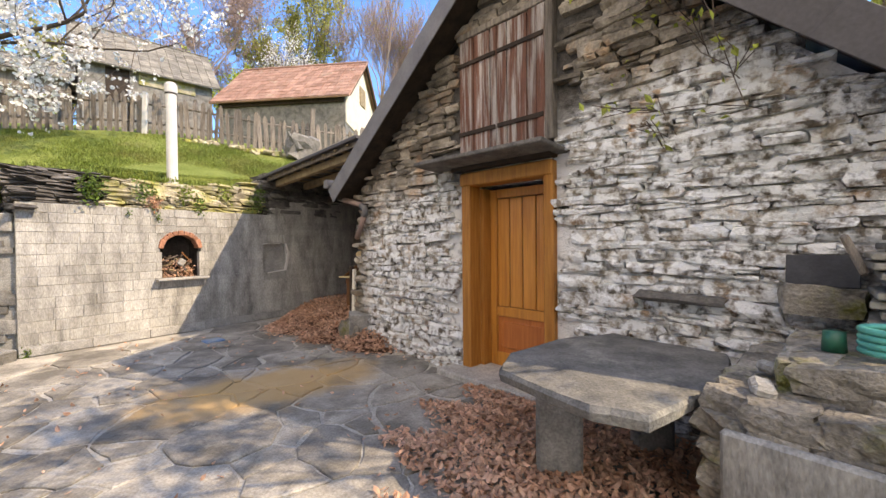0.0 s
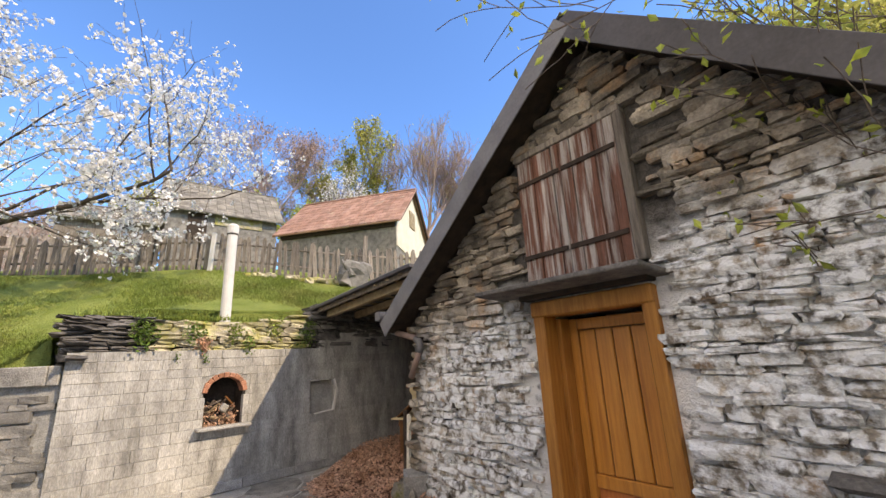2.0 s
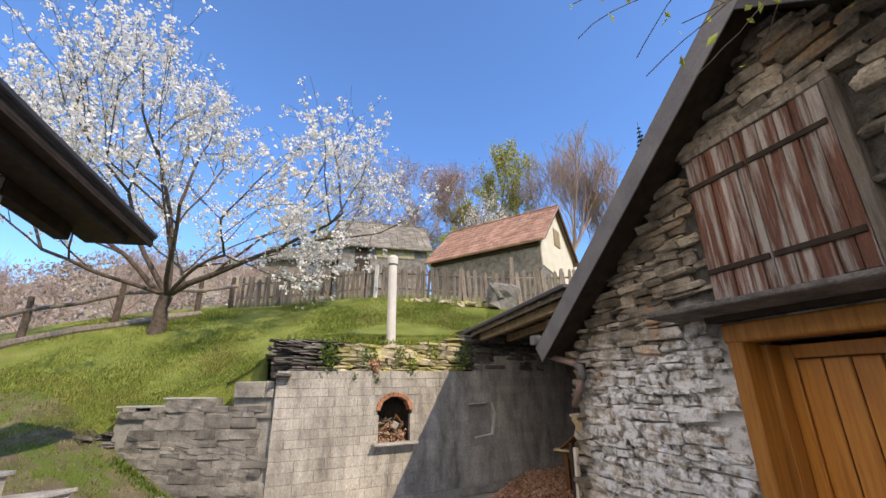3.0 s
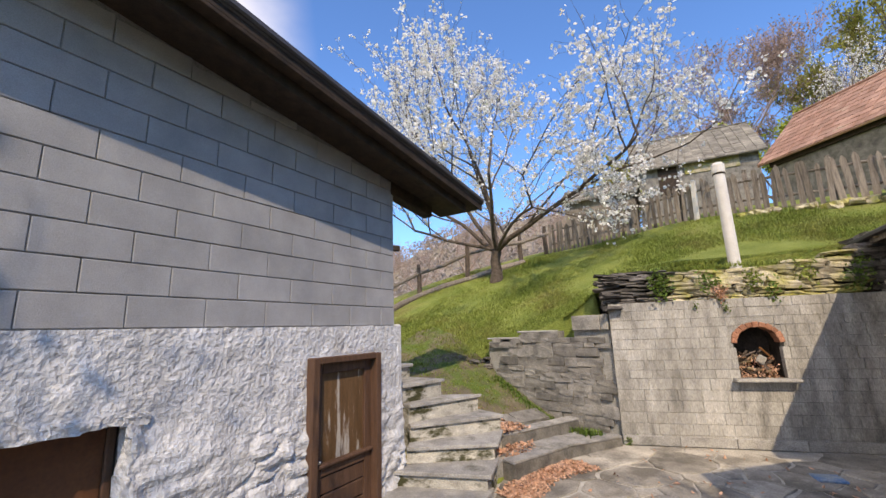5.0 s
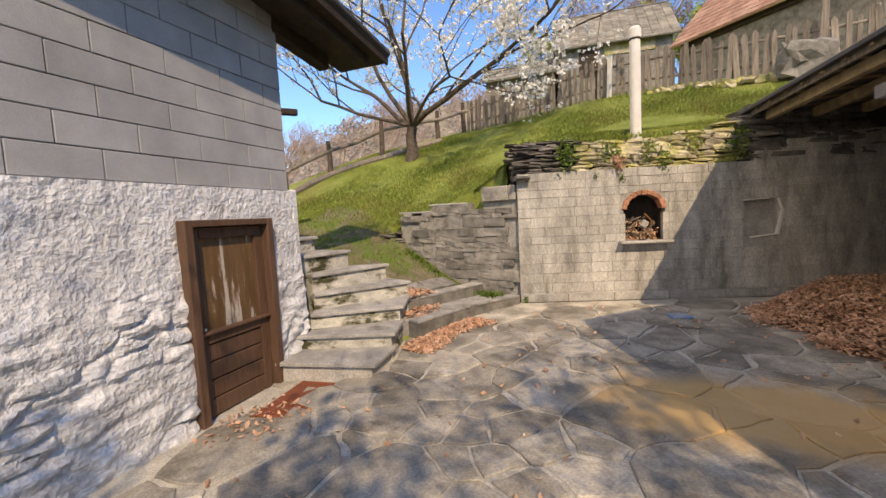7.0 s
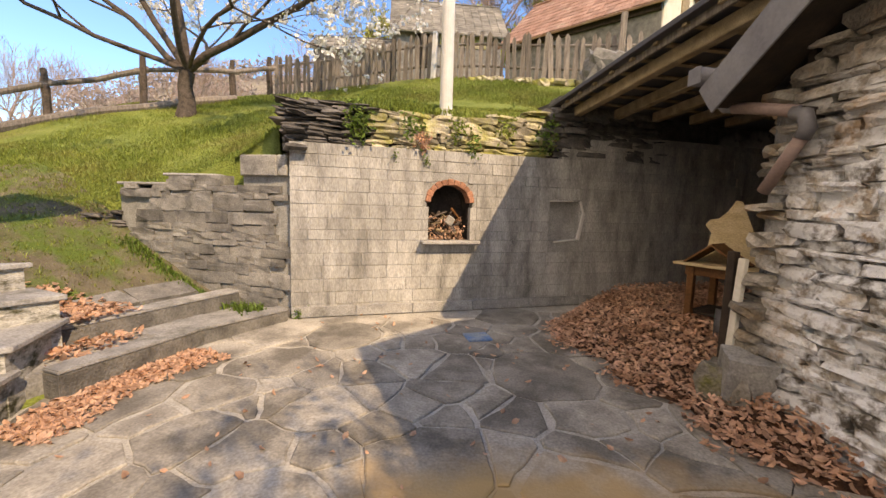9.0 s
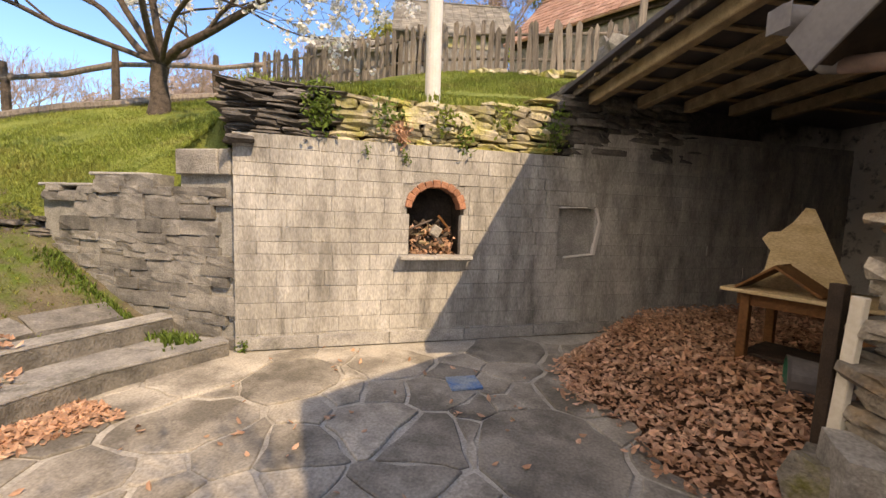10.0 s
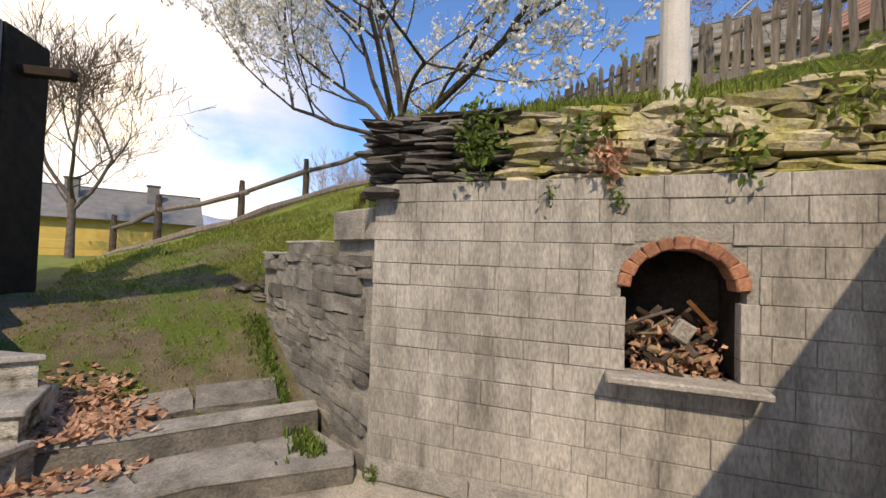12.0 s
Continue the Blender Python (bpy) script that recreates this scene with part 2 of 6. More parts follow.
M_BRICK = material("red_brick", (0.30, 0.13, 0.08), (0.46, 0.23, 0.15), 8, 0.9, 0.5, 60, piece=0.25, coords="World")
M_NICHE_DARK = material("dark_niche", (0.03, 0.025, 0.02), (0.10, 0.08, 0.07), 5, 0.95, 0.5, 50, coords="World")
M_POST = material("white_concrete_post", (0.55, 0.53, 0.49), (0.68, 0.66, 0.62), 3, 0.85, 0.3, 60, coords="World", grain=0.25)
M_LEAF = material("dead_beech_leaf", (0.44, 0.235, 0.145), (0.68, 0.44, 0.315), 3, 0.8, 0.0, 20, island=0.4, coords="World", translucent=0.25)
M_GRASS = material("meadow", (0.13, 0.175, 0.03), (0.24, 0.28, 0.07), 1.6, 0.95, 0.8, 50, third=(0.24, 0.20, 0.08), third_scale=0.45, third_at=(0.52, 0.74), coords="World", bump_dist=0.05)
M_BLADE = material("grass_blade", (0.17, 0.23, 0.045), (0.31, 0.37, 0.10), 1.2, 0.8, 0.0, 20, island=0.4, coords="World", translucent=0.4, third=(0.26, 0.22, 0.08), third_scale=0.5, third_at=(0.5, 0.7))
M_HERB = material("herb_leaf", (0.08, 0.15, 0.025), (0.17, 0.25, 0.06), 5, 0.75, 0.0, 20, island=0.4, coords="World", translucent=0.35)
M_BARK = material("cherry_bark", (0.05, 0.038, 0.03), (0.13, 0.10, 0.08), 9, 0.92, 0.7, 50, coords="World", bump_dist=0.02)
M_TWIG = material("bare_twig", (0.085, 0.065, 0.055), (0.17, 0.135, 0.115), 6, 0.9, 0.0, 30, coords="World")
# reddish twigs of far trees, paled in colour for the haze
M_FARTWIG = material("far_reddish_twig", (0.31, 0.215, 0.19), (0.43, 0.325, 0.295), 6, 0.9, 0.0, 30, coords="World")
# distance haze is mixed into the paler colour of the far wood
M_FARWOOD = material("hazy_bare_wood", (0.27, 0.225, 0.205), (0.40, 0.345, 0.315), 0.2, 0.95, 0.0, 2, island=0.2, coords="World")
M_BLOSSOM = material("white_blossom", (0.78, 0.76, 0.74), (0.90, 0.89, 0.88), 5, 0.8, 0.0, 20, island=0.1, coords="World", translucent=0.4)
M_SPRING = material("spring_leaf", (0.32, 0.38, 0.05), (0.46, 0.50, 0.12), 3, 0.8, 0.0, 20, island=0.35, coords="World", translucent=0.4)
M_YELLOWLEAF = material("budding_leaf", (0.35, 0.35, 0.09), (0.48, 0.46, 0.15), 3, 0.8, 0.0, 20, island=0.35, coords="World", translucent=0.4)
M_CONIFER = material("conifer_needle", (0.015, 0.035, 0.015), (0.04, 0.075, 0.03), 3, 0.85, 0.0, 20, island=0.35, coords="World")
M_TILE = material("red_clay_tile", (0.25, 0.135, 0.10), (0.38, 0.235, 0.185), 2.0, 0.88, 0.5, 30, piece=0.2, third=(0.42, 0.36, 0.28), third_scale=1.5, third_at=(0.58, 0.75), coords="World")
M_PLASTER = material("cream_plaster", (0.58, 0.53, 0.43), (0.70, 0.65, 0.55), 2.0, 0.92, 0.4, 40, third=(0.40, 0.36, 0.30), third_scale=0.9, third_at=(0.58, 0.75), coords="World", grain=0.25)
M_SLATE = material("slate_roof", (0.13, 0.12, 0.105), (0.27, 0.25, 0.21), 2, 0.9, 0.6, 30, piece=0.25, coords="World", bump_dist=0.03)
M_YELLOW = material("yellow_render", (0.55, 0.38, 0.10), (0.66, 0.47, 0.14), 2, 0.9, 0.2, 40, coords="World", grain=0.25)
M_GREYROOF = material("grey_tile_roof", (0.15, 0.15, 0.15), (0.22, 0.22, 0.215), 2, 0.8, 0.4, 30, coords="World")
M_RUST = material("rusted_brown_panel", (0.13, 0.055, 0.02), (0.20, 0.09, 0.035), 3, 0.7, 0.2, 40, coords="World")
M_OSB = material("raw_wood_board", (0.44, 0.33, 0.18), (0.60, 0.47, 0.29), 4, 0.7, 0.2, 50, coords="World", stretch=(1, 1, 3))
M_GREEN = material("green_plastic", (0.01, 0.10, 0.06), (0.02, 0.15, 0.09), 3, 0.4, 0.05, 30, coords="World", grain=0.25, spec=0.5)
M_TEAL = material("teal_hose", (0.05, 0.35, 0.28), (0.08, 0.45, 0.36), 3, 0.4, 0.05, 30, coords="World", grain=0.25, spec=0.5)
M_BLUETILE = material("blue_stained_tile", (0.20, 0.27, 0.34), (0.32, 0.38, 0.42), 5, 0.6, 0.2, 50, third=(0.10, 0.22, 0.42), third_scale=6, third_at=(0.45, 0.6), coords="World")
M_MAT = material("rust_red_mat", (0.16, 0.045, 0.025), (0.24, 0.075, 0.04), 6, 0.95, 0.6, 90, coords="World")
M_SAND = material("ochre_gravel", (0.36, 0.25, 0.11), (0.50, 0.36, 0.18), 5, 0.95, 0.5, 110, coords="World")
M_METAL = material("brushed_steel", (0.5, 0.5, 0.5), (0.62, 0.62, 0.62), 5, 0.35, 0.05, 40, metal=1.0, coords="World")
M_MOSS = material("mossy_stone", (0.15, 0.135, 0.11), (0.40, 0.36, 0.305), 6, 0.95, 0.7, 45, piece=0.3, third=(0.17, 0.165, 0.045), third_scale=3.0, third_at=(0.54, 0.66), coords="World", bump_dist=0.03)
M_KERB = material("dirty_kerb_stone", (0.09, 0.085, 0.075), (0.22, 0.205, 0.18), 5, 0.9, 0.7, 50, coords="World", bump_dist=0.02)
M_DARKSLATE = material("dark_blue_slate", (0.035, 0.036, 0.04), (0.065, 0.066, 0.072), 5, 0.7, 0.3, 50, coords="World", grain=0.25)
M_PANEL = material("dark_rusty_panel", (0.085, 0.03, 0.012), (0.14, 0.055, 0.022), 3, 0.6, 0.2, 40, coords="World", grain=0.3)
M_RISER = material("mossy_pale_riser", (0.30, 0.285, 0.25), (0.55, 0.53, 0.47), 5, 0.92, 0.6, 50, piece=0.12, third=(0.055, 0.055, 0.025), third_scale=2.6, third_at=(0.50, 0.60), coords="World", stretch=(1, 1, 2), bump_dist=0.02)
M_ROCKWHITE = material("pale_rock", (0.30, 0.285, 0.255), (0.50, 0.47, 0.42), 4, 0.9, 0.5, 50, coords="World", bump_dist=0.03)
# the slope's brown is greyed too, haze put into its colour
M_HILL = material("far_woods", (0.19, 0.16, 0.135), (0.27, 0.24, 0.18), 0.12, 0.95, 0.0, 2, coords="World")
# blue of this ridge is aerial haze set as its colour
M_MOUNT = material("blue_mountain", (0.24, 0.30, 0.42), (0.42, 0.48, 0.58), 0.004, 1.0, 0.0, 0.02, coords="World")
M_DIRT = material("trodden_earth", (0.11, 0.09, 0.06), (0.21, 0.18, 0.12), 4, 0.95, 0.7, 60, third=(0.10, 0.15, 0.03), third_scale=1.8, third_at=(0.46, 0.6), coords="World", bump_dist=0.04)
M_NATURAL_J = material("bare_gneiss", (0.17, 0.15, 0.125), (0.44, 0.39, 0.32), 5, 0.9, 0.7, 45, island=0.5, third=(0.36, 0.23, 0.12), third_scale=2.6, third_at=(0.48, 0.64), coords="World", bump_dist=0.02)
M_DOOR_RED = material("reddish_larch", (0.36, 0.10, 0.025), (0.52, 0.17, 0.045), 3.5, 0.42, 0.15, 60, stretch=(9, 9, 0.5), spec=0.5, coords="World", grain=0.25)
# ---------- mesh helpers ----------
RND = random.Random(7)


def mesh_object(name, verts, faces, mat, parent=None, label="", smooth=False):
    me = bpy.data.meshes.new(name)
    me.from_pydata([tuple(v) for v in verts], [], faces)
    me.materials.append(mat)
    if smooth:
        me.shade_smooth()
    ob = new(name, me)
    ob.parent = parent
    return tagged(ob, label)


def part(name, bm, mat, parent=None, label="", smooth=False):
    me = bpy.data.meshes.new(name)
    bmesh.ops.recalc_face_normals(bm, faces=bm.faces)
    bm.to_mesh(me)
    bm.free()
    me.materials.append(mat)
    if smooth:
        me.shade_smooth()
    ob = new(name, me)
    ob.parent = parent
    return tagged(ob, label)


def share(name, me, m, parent=None):
    ob = new(name, me)
    ob.parent = parent
    ob.matrix_basis = m
    return ob


def block(m, sx, sy, sz, bevel=0.008, bm=None):
    """A bevelled box of that size; m puts its centre."""
    own = bmesh.new()
    bmesh.ops.create_cube(own, size=1, matrix=Matrix.Diagonal((sx, sy, sz, 1)))
    if bevel:
        bmesh.ops.bevel(own, geom=own.edges[:], offset=min(bevel, 0.3 * min(sx, sy, sz)), segments=1, affect="EDGES")
    own.transform(m)
    if bm is None:
        return own
    tmp = bpy.data.meshes.new("tmp")
    own.to_mesh(tmp)
    own.free()
    bm.from_mesh(tmp)
    bpy.data.meshes.remove(tmp)
    return bm


def thing(name, label, category, group="", at=(0, 0, 0), kind=""):
    ob = new(name)
    ob.location = at
    ob.empty_display_size = 0.1
    return tagged(ob, label, category, group, kind)


def axes(origin, right, up=(0, 0, 1)):
    """A frame with x along right, z up and y away from the viewer."""
    x = Vector(right).normalized()
    z = Vector(up)
    y = z.cross(x)
    m = Matrix.Identity(4)
    for i, v in enumerate((x, y, z)):
        for j in range(3):
            m[j][i] = v[j]
    m.translation = origin
    return m


def rock_mesh(name, seed, mat, rough=0.2, cuts=1, wear=1.0):
    """A quarried slab in a unit box, chipped at its edges."""
    rr = random.Random(seed)
    bm = bmesh.new()
    bmesh.ops.create_cube(bm, size=1)
    bmesh.ops.subdivide_edges(bm, edges=bm.edges[:], cuts=cuts, use_grid_fill=True)
    for v in bm.verts:
        corner = sum(abs(c) > 0.49 for c in v.co)
        pull = (0, 0.01, 0.04, 0.11)[corner]
        v.co *= 1 - wear * pull * rr.uniform(0.4, 1.5)
        v.co += Vector((rr.uniform(-rough, rough), rr.uniform(-rough, rough), rr.uniform(-rough, rough))) * 0.5
    me = bpy.data.meshes.new(name)
    bmesh.ops.recalc_face_normals(bm, faces=bm.faces)
    bm.to_mesh(me)
    bm.free()
    me.materials.append(mat)
    return me


def joined(name, placed, mat, parent, label=""):
    """Many small meshes in one: placed is a list of (mesh, matrix)."""
    verts, faces = [], []
    for me, m in placed:
        base = len(verts)
        verts += [m @ v.co for v in me.vertices]
        faces += [[base + i for i in p.vertices] for p in me.polygons]
    ob = mesh_object(name, verts, faces, mat, parent, label)
    return tagged(ob, kind="stuff")


# ---------- plan ----------
BARN = axes((0.60, 6.56, 0), (0.457, -0.889, 0))       # x along the gable wall, y into the barn
WALL = axes((-3.86, 6.94, 0), (0.812, 0.583, 0))        # x along the block wall, y into the bank
HOUSE = axes((-4.78, 3.43, 0), (-0.350, 0.937, 0))      # x along the house wall towards its far corner (0), y into the house


def court_z(x, y):
    return max(-0.26, -0.017 * max(0.0, -x - 1.5) * max(0.0, 6.5 - y))


KNOTS = np.array([(-2.4, 8.3, 2.74), (-0.9, 9.4, 2.82), (-3.8, 7.3, 2.62), (-4.6, 7.4, 2.15), (-5.2, 7.2, 1.85), (-6.8, 7.0, 1.55), (-9.5, 10.2, 3.32),
                  (-9.3, 13.0, 4.5), (-4.3, 12.9, 4.6), (0.2, 12.6, 4.05), (-12.5, 11.2, 4.0), (-13.3, 9.2, 3.2), (-14.9, 3.2, 0.9), (-12.4, 7.4, 2.35),
                  (4, 14, 4.3), (1, 18, 5.0), (-7, 24, 6.6), (-36, 5, 1.5), (-8.6, 6.6, 1.85), (-9.6, 4.5, 1.3), (-7.2, 5.2, 1.1), (10, 20, 5.2), (-20, 25, 4.8),
                  (0, 40, 9), (-25, 2, 0.8), (-10.93, 10.2, 3.6), (-11.77, 8.7, 3.05), (-20, 12, 3.2), (-9, 36, 8.3), (14, 34, 8.3), (20, 10, 3.2), (-45, 30, 3)], float)
_d = np.linalg.norm(KNOTS[:, None, :2] - KNOTS[None, :, :2], axis=-1)
_k = np.where(_d > 0, _d * _d * np.log(np.maximum(_d, 1e-9)), 0)
_p = np.c_[np.ones(len(KNOTS)), KNOTS[:, :2]]
_w = np.linalg.solve(np.block([[_k + 0.5 * np.eye(len(KNOTS)), _p], [_p.T, np.zeros((3, 3))]]), np.r_[KNOTS[:, 2], 0, 0, 0])


def smooth01(a, b, x):
    t = min(1.0, max(0.0, (x - a) / (b - a)))
    return t * t * (3 - 2 * t)


def bank_z(x, y):
    r = math.hypot(x + 5, y - 12)
    far = 1.0 + 0.17 * max(0.0, min(y, 120.0)) * smooth01(-60, -10, x) + 0.03 * max(0.0, min(y, 300.0))
    if r > 75:
        return far
    d = np.hypot(KNOTS[:, 0] - x, KNOTS[:, 1] - y)
    k = np.where(d > 0, d * d * np.log(np.maximum(d, 1e-9)), 0)
    z = float(k @ _w[:-3] + _w[-3] + _w[-2] * x + _w[-1] * y)
    s = smooth01(40, 75, r)
    return z * (1 - s) + far * s


def ramp_z(x):
    return float(np.interp(-x, [4.0, 4.72, 4.92, 5.3, 6.4, 8.5, 10], [0.0, 0.06, 0.22, 0.37, 0.98, 1.45, 1.6]))


def ground_z(x, y):
    w = WALL.inverted() @ Vector((x, y, 0))
    behind = w.y > 0.56 if w.x > -0.1 else (y > 7.08 + 0.085 * (x + 3.9) if x > -6.4 else False)
    if w.x > -0.1 and w.y > 0.56 and w.x < 3.9:
        return bank_z(x, y)
    if w.x >= 3.9 and w.y > 0.56:
        return bank_z(x, y)
    if behind:
        return bank_z(x, y)
    if x < -4.25 and y > 3.5:
        lo = ramp_z(x)
        if x < -6.4:
            rise = smooth01(6.4, 7.9, -x)
            return lo + (bank_z(x, y) - lo) * (rise if y < 6.8 else max(rise, smooth01(6.7, 7.2, y)))
        return lo - 0.03
    if x < -6 and y <= 3.5:
        return 1.2 * smooth01(6.0, 8.0, -x) - 0.1
    return court_z(x, y) - 0.06


# ---------- ground ----------
def graded(lo, hi, step, out):
    near = list(np.arange(lo, hi + 1e-6, step))
    add, s = [], step
    while sum(add) < out:
        s *= 1.25
        add.append(s)
    right = list(hi + np.cumsum(add))
    left = list(lo - np.cumsum(add))[::-1]
    return left + near + right


gx, gy = graded(-13, 2, 0.16, 1500), graded(3, 14, 0.16, 1500)
verts = [(x, y, ground_z(x, y) + (0.03 * noise.noise((x * 1.3, y * 1.3, 0)) if -15 < x < 5 and y > 7 else 0)) for y in gy for x in gx]
nx = len(gx)
faces = [(j * nx + i, j * nx + i + 1, (j + 1) * nx + i + 1, (j + 1) * nx + i) for j in range(len(gy) - 1) for i in range(nx - 1)]
ground = tagged(mesh_object("ground", verts, faces, M_GRASS, smooth=True), "sloping green meadow with dry patches around the stone courtyard", "ground", kind="structure")

# far mountains
verts, faces = [], []
steps = 120
for i in range(steps + 1):
    a = 2 * math.pi * i / steps
    h = 130 + 120 * noise.noise((math.cos(a) * 3, math.sin(a) * 3, 2)) + 60 * noise.noise((math.cos(a) * 11, math.sin(a) * 11, 5))
    for r, z in ((1420, -60), (1440, max(40, h * 0.6)), (1470, max(60, h))):
        verts.append((r * math.cos(a), r * math.sin(a), z))
for i in range(steps):
    for k in (0, 1):
        b = 3 * i + k
        faces.append((b, b + 3, b + 4, b + 1))
tagged(mesh_object("backdrop", verts, faces, M_MOUNT, smooth=True), "blue hazy mountain ridge on the horizon", "mountains", kind="structure")

# wooded slope across the valley, to the north-west
def wood_height(deg):
    return float(np.interp(deg, [18, 26, 38, 50, 60, 66, 74], [2, 38, 43, 37, 24, 9, 0]))


verts, faces = [], []
for i in range(57):
    deg = 18 + i
    a = radians(deg)
    for k in range(9):
        r = 95 + 8 * k
        verts.append((-r * math.sin(a), r * math.cos(a), 1 + wood_height(deg) * smooth01(0, 8, k) * (1 + 0.12 * noise.noise((deg * 0.3, k, 0)))))
faces = [(9 * i + k, 9 * i + k + 1, 9 * i + k + 10, 9 * i + k + 9) for i in range(56) for k in range(8)]
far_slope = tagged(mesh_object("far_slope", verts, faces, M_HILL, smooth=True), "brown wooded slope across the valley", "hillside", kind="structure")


# ---------- courtyard paving ----------
floor = tagged(mesh_object("pavement", *(lambda: (
    [(x, y, court_z(x, y) - 0.014) for y in np.arange(-6, 12.1, 0.5) for x in np.arange(-6, 8.1, 0.5)],
    [(j * 29 + i, j * 29 + i + 1, (j + 1) * 29 + i + 1, (j + 1) * 29 + i) for j in range(36) for i in range(28)]))(), M_FLAG_J),
    "crazy-paved courtyard floor of grey flagstones with pale mortar joints", "paving", kind="structure")


def clip_cell(poly, p, q, gain=0.0):
    """The part of a polygon nearer to p than to q, or past the middle by a gain."""
    mx, my, dx, dy = (p[0] + q[0]) / 2, (p[1] + q[1]) / 2, q[0] - p[0], q[1] - p[1]
    side = [(x - mx) * dx + (y - my) * dy - gain for x, y in poly]
    out = []
    for i, (a, b) in enumerate(zip(poly, poly[1:] + poly[:1])):
        s, t = side[i], side[(i + 1) % len(poly)]
        if s <= 0:
            out.append(a)
        if s * t < 0:
            f = s / (s - t)
            out.append((a[0] + f * (b[0] - a[0]), a[1] + f * (b[1] - a[1])))
    return out


def inset(poly, d):
    c = (sum(p[0] for p in poly) / len(poly), sum(p[1] for p in poly) / len(poly))
    out = []
    for p in poly:
        l = math.hypot(p[0] - c[0], p[1] - c[1]) or 1
        f = max(0.2, 1 - d / l)
        out.append((c[0] + (p[0] - c[0]) * f, c[1] + (p[1] - c[1]) * f))
    return out


def warped(x, y):
    """Bends the joints, so that neighbouring stones share a crooked edge."""
    return (x + 0.16 * noise.noise((x * 0.9, y * 0.9, 3.0)) + 0.05 * noise.noise((x * 4.2, y * 4.2, 7.0)),
            y + 0.16 * noise.noise((x * 0.9, y * 0.9, 23.0)) + 0.05 * noise.noise((x * 4.2, y * 4.2, 27.0)))


def flagstones():
    rr = random.Random(11)
    seeds = []
    for _ in range(9000):
        p = (rr.uniform(-5.2, 3.6), rr.uniform(-2.6, 9.4))
        need = rr.choice((0.27, 0.42, 0.62, 0.80))
        if all(math.hypot((p[0] - q[0]) * 1.12, p[1] - q[1]) > 0.5 * (need + q[2]) for q in seeds):
            seeds.append((*p, need))
    inv_wall, inv_barn, inv_house = WALL.inverted(), BARN.inverted(), HOUSE.inverted()
    for p in seeds:
        w, b, h = (inv @ Vector((p[0], p[1], 0)) for inv in (inv_wall, inv_barn, inv_house))
        if w.y > -0.12 or (b.y > 0.1 and b.x > 0.1) or (h.y > -0.15 and h.x < 0.3) or (p[0] < -4.05 and p[1] > 4.3) or (p[0] < -3.6 and 3.3 < p[1] < 5.2 and p[0] < -3.4 - (p[1] - 3.4)):
            continue
        poly = [(p[0] - 0.9, p[1] - 0.9), (p[0] + 0.9, p[1] - 0.9), (p[0] + 0.9, p[1] + 0.9), (p[0] - 0.9, p[1] + 0.9)]
        for q in seeds:
            if q is not p and math.hypot(q[0] - p[0], q[1] - p[1]) < 1.9:
                poly = clip_cell(poly, p, q, 0.22 * (p[2] ** 2 - q[2] ** 2))
                if len(poly) < 3:
                    break
        if len(poly) < 3 or max(math.hypot(x - p[0], y - p[1]) for x, y in poly) < 0.1:
            continue
        rag = []
        for c, d in zip(poly, poly[1:] + poly[:1]):
            n = max(1, int(math.hypot(c[0] - d[0], c[1] - d[1]) / 0.11))
            rag += [(c[0] + (d[0] - c[0]) * k / n, c[1] + (d[1] - c[1]) * k / n) for k in range(n)]
        wide = rr.choice((0.008, 0.014, 0.022, 0.036))
        o = [warped(x + rr.uniform(-0.008, 0.008), y + rr.uniform(-0.008, 0.008)) for x, y in inset(rag, wide)]
        i2 = inset(o, 0.010)
        lift = rr.uniform(-0.004, 0.007)
        n = len(o)
        vs = [(x, y, court_z(x, y) - 0.06) for x, y in o] + [(x, y, court_z(x, y) - 0.007 + lift) for x, y in o] + [(x, y, court_z(x, y) + lift) for x, y in i2]
        fs = [(k, (k + 1) % n, n + (k + 1) % n, n + k) for k in range(n)] + [(n + k, n + (k + 1) % n, 2 * n + (k + 1) % n, 2 * n + k) for k in range(n)] + [tuple(range(2 * n, 3 * n))]
        mesh_object("flagstone", vs, fs, M_FLAG, floor)


# ---------- block retaining wall with its niche ----------
def wall_at(u, d, z):
    return WALL @ Vector((u, d, z))


wall_block = thing("wall_block", "grey split-faced stone block retaining wall with pale mortar wash", "wall", kind="structure")
NICHE = (1.71, 2.29, 0.97, 1.47, 0.25)   # left, right, sill, spring of the arch, arch rise


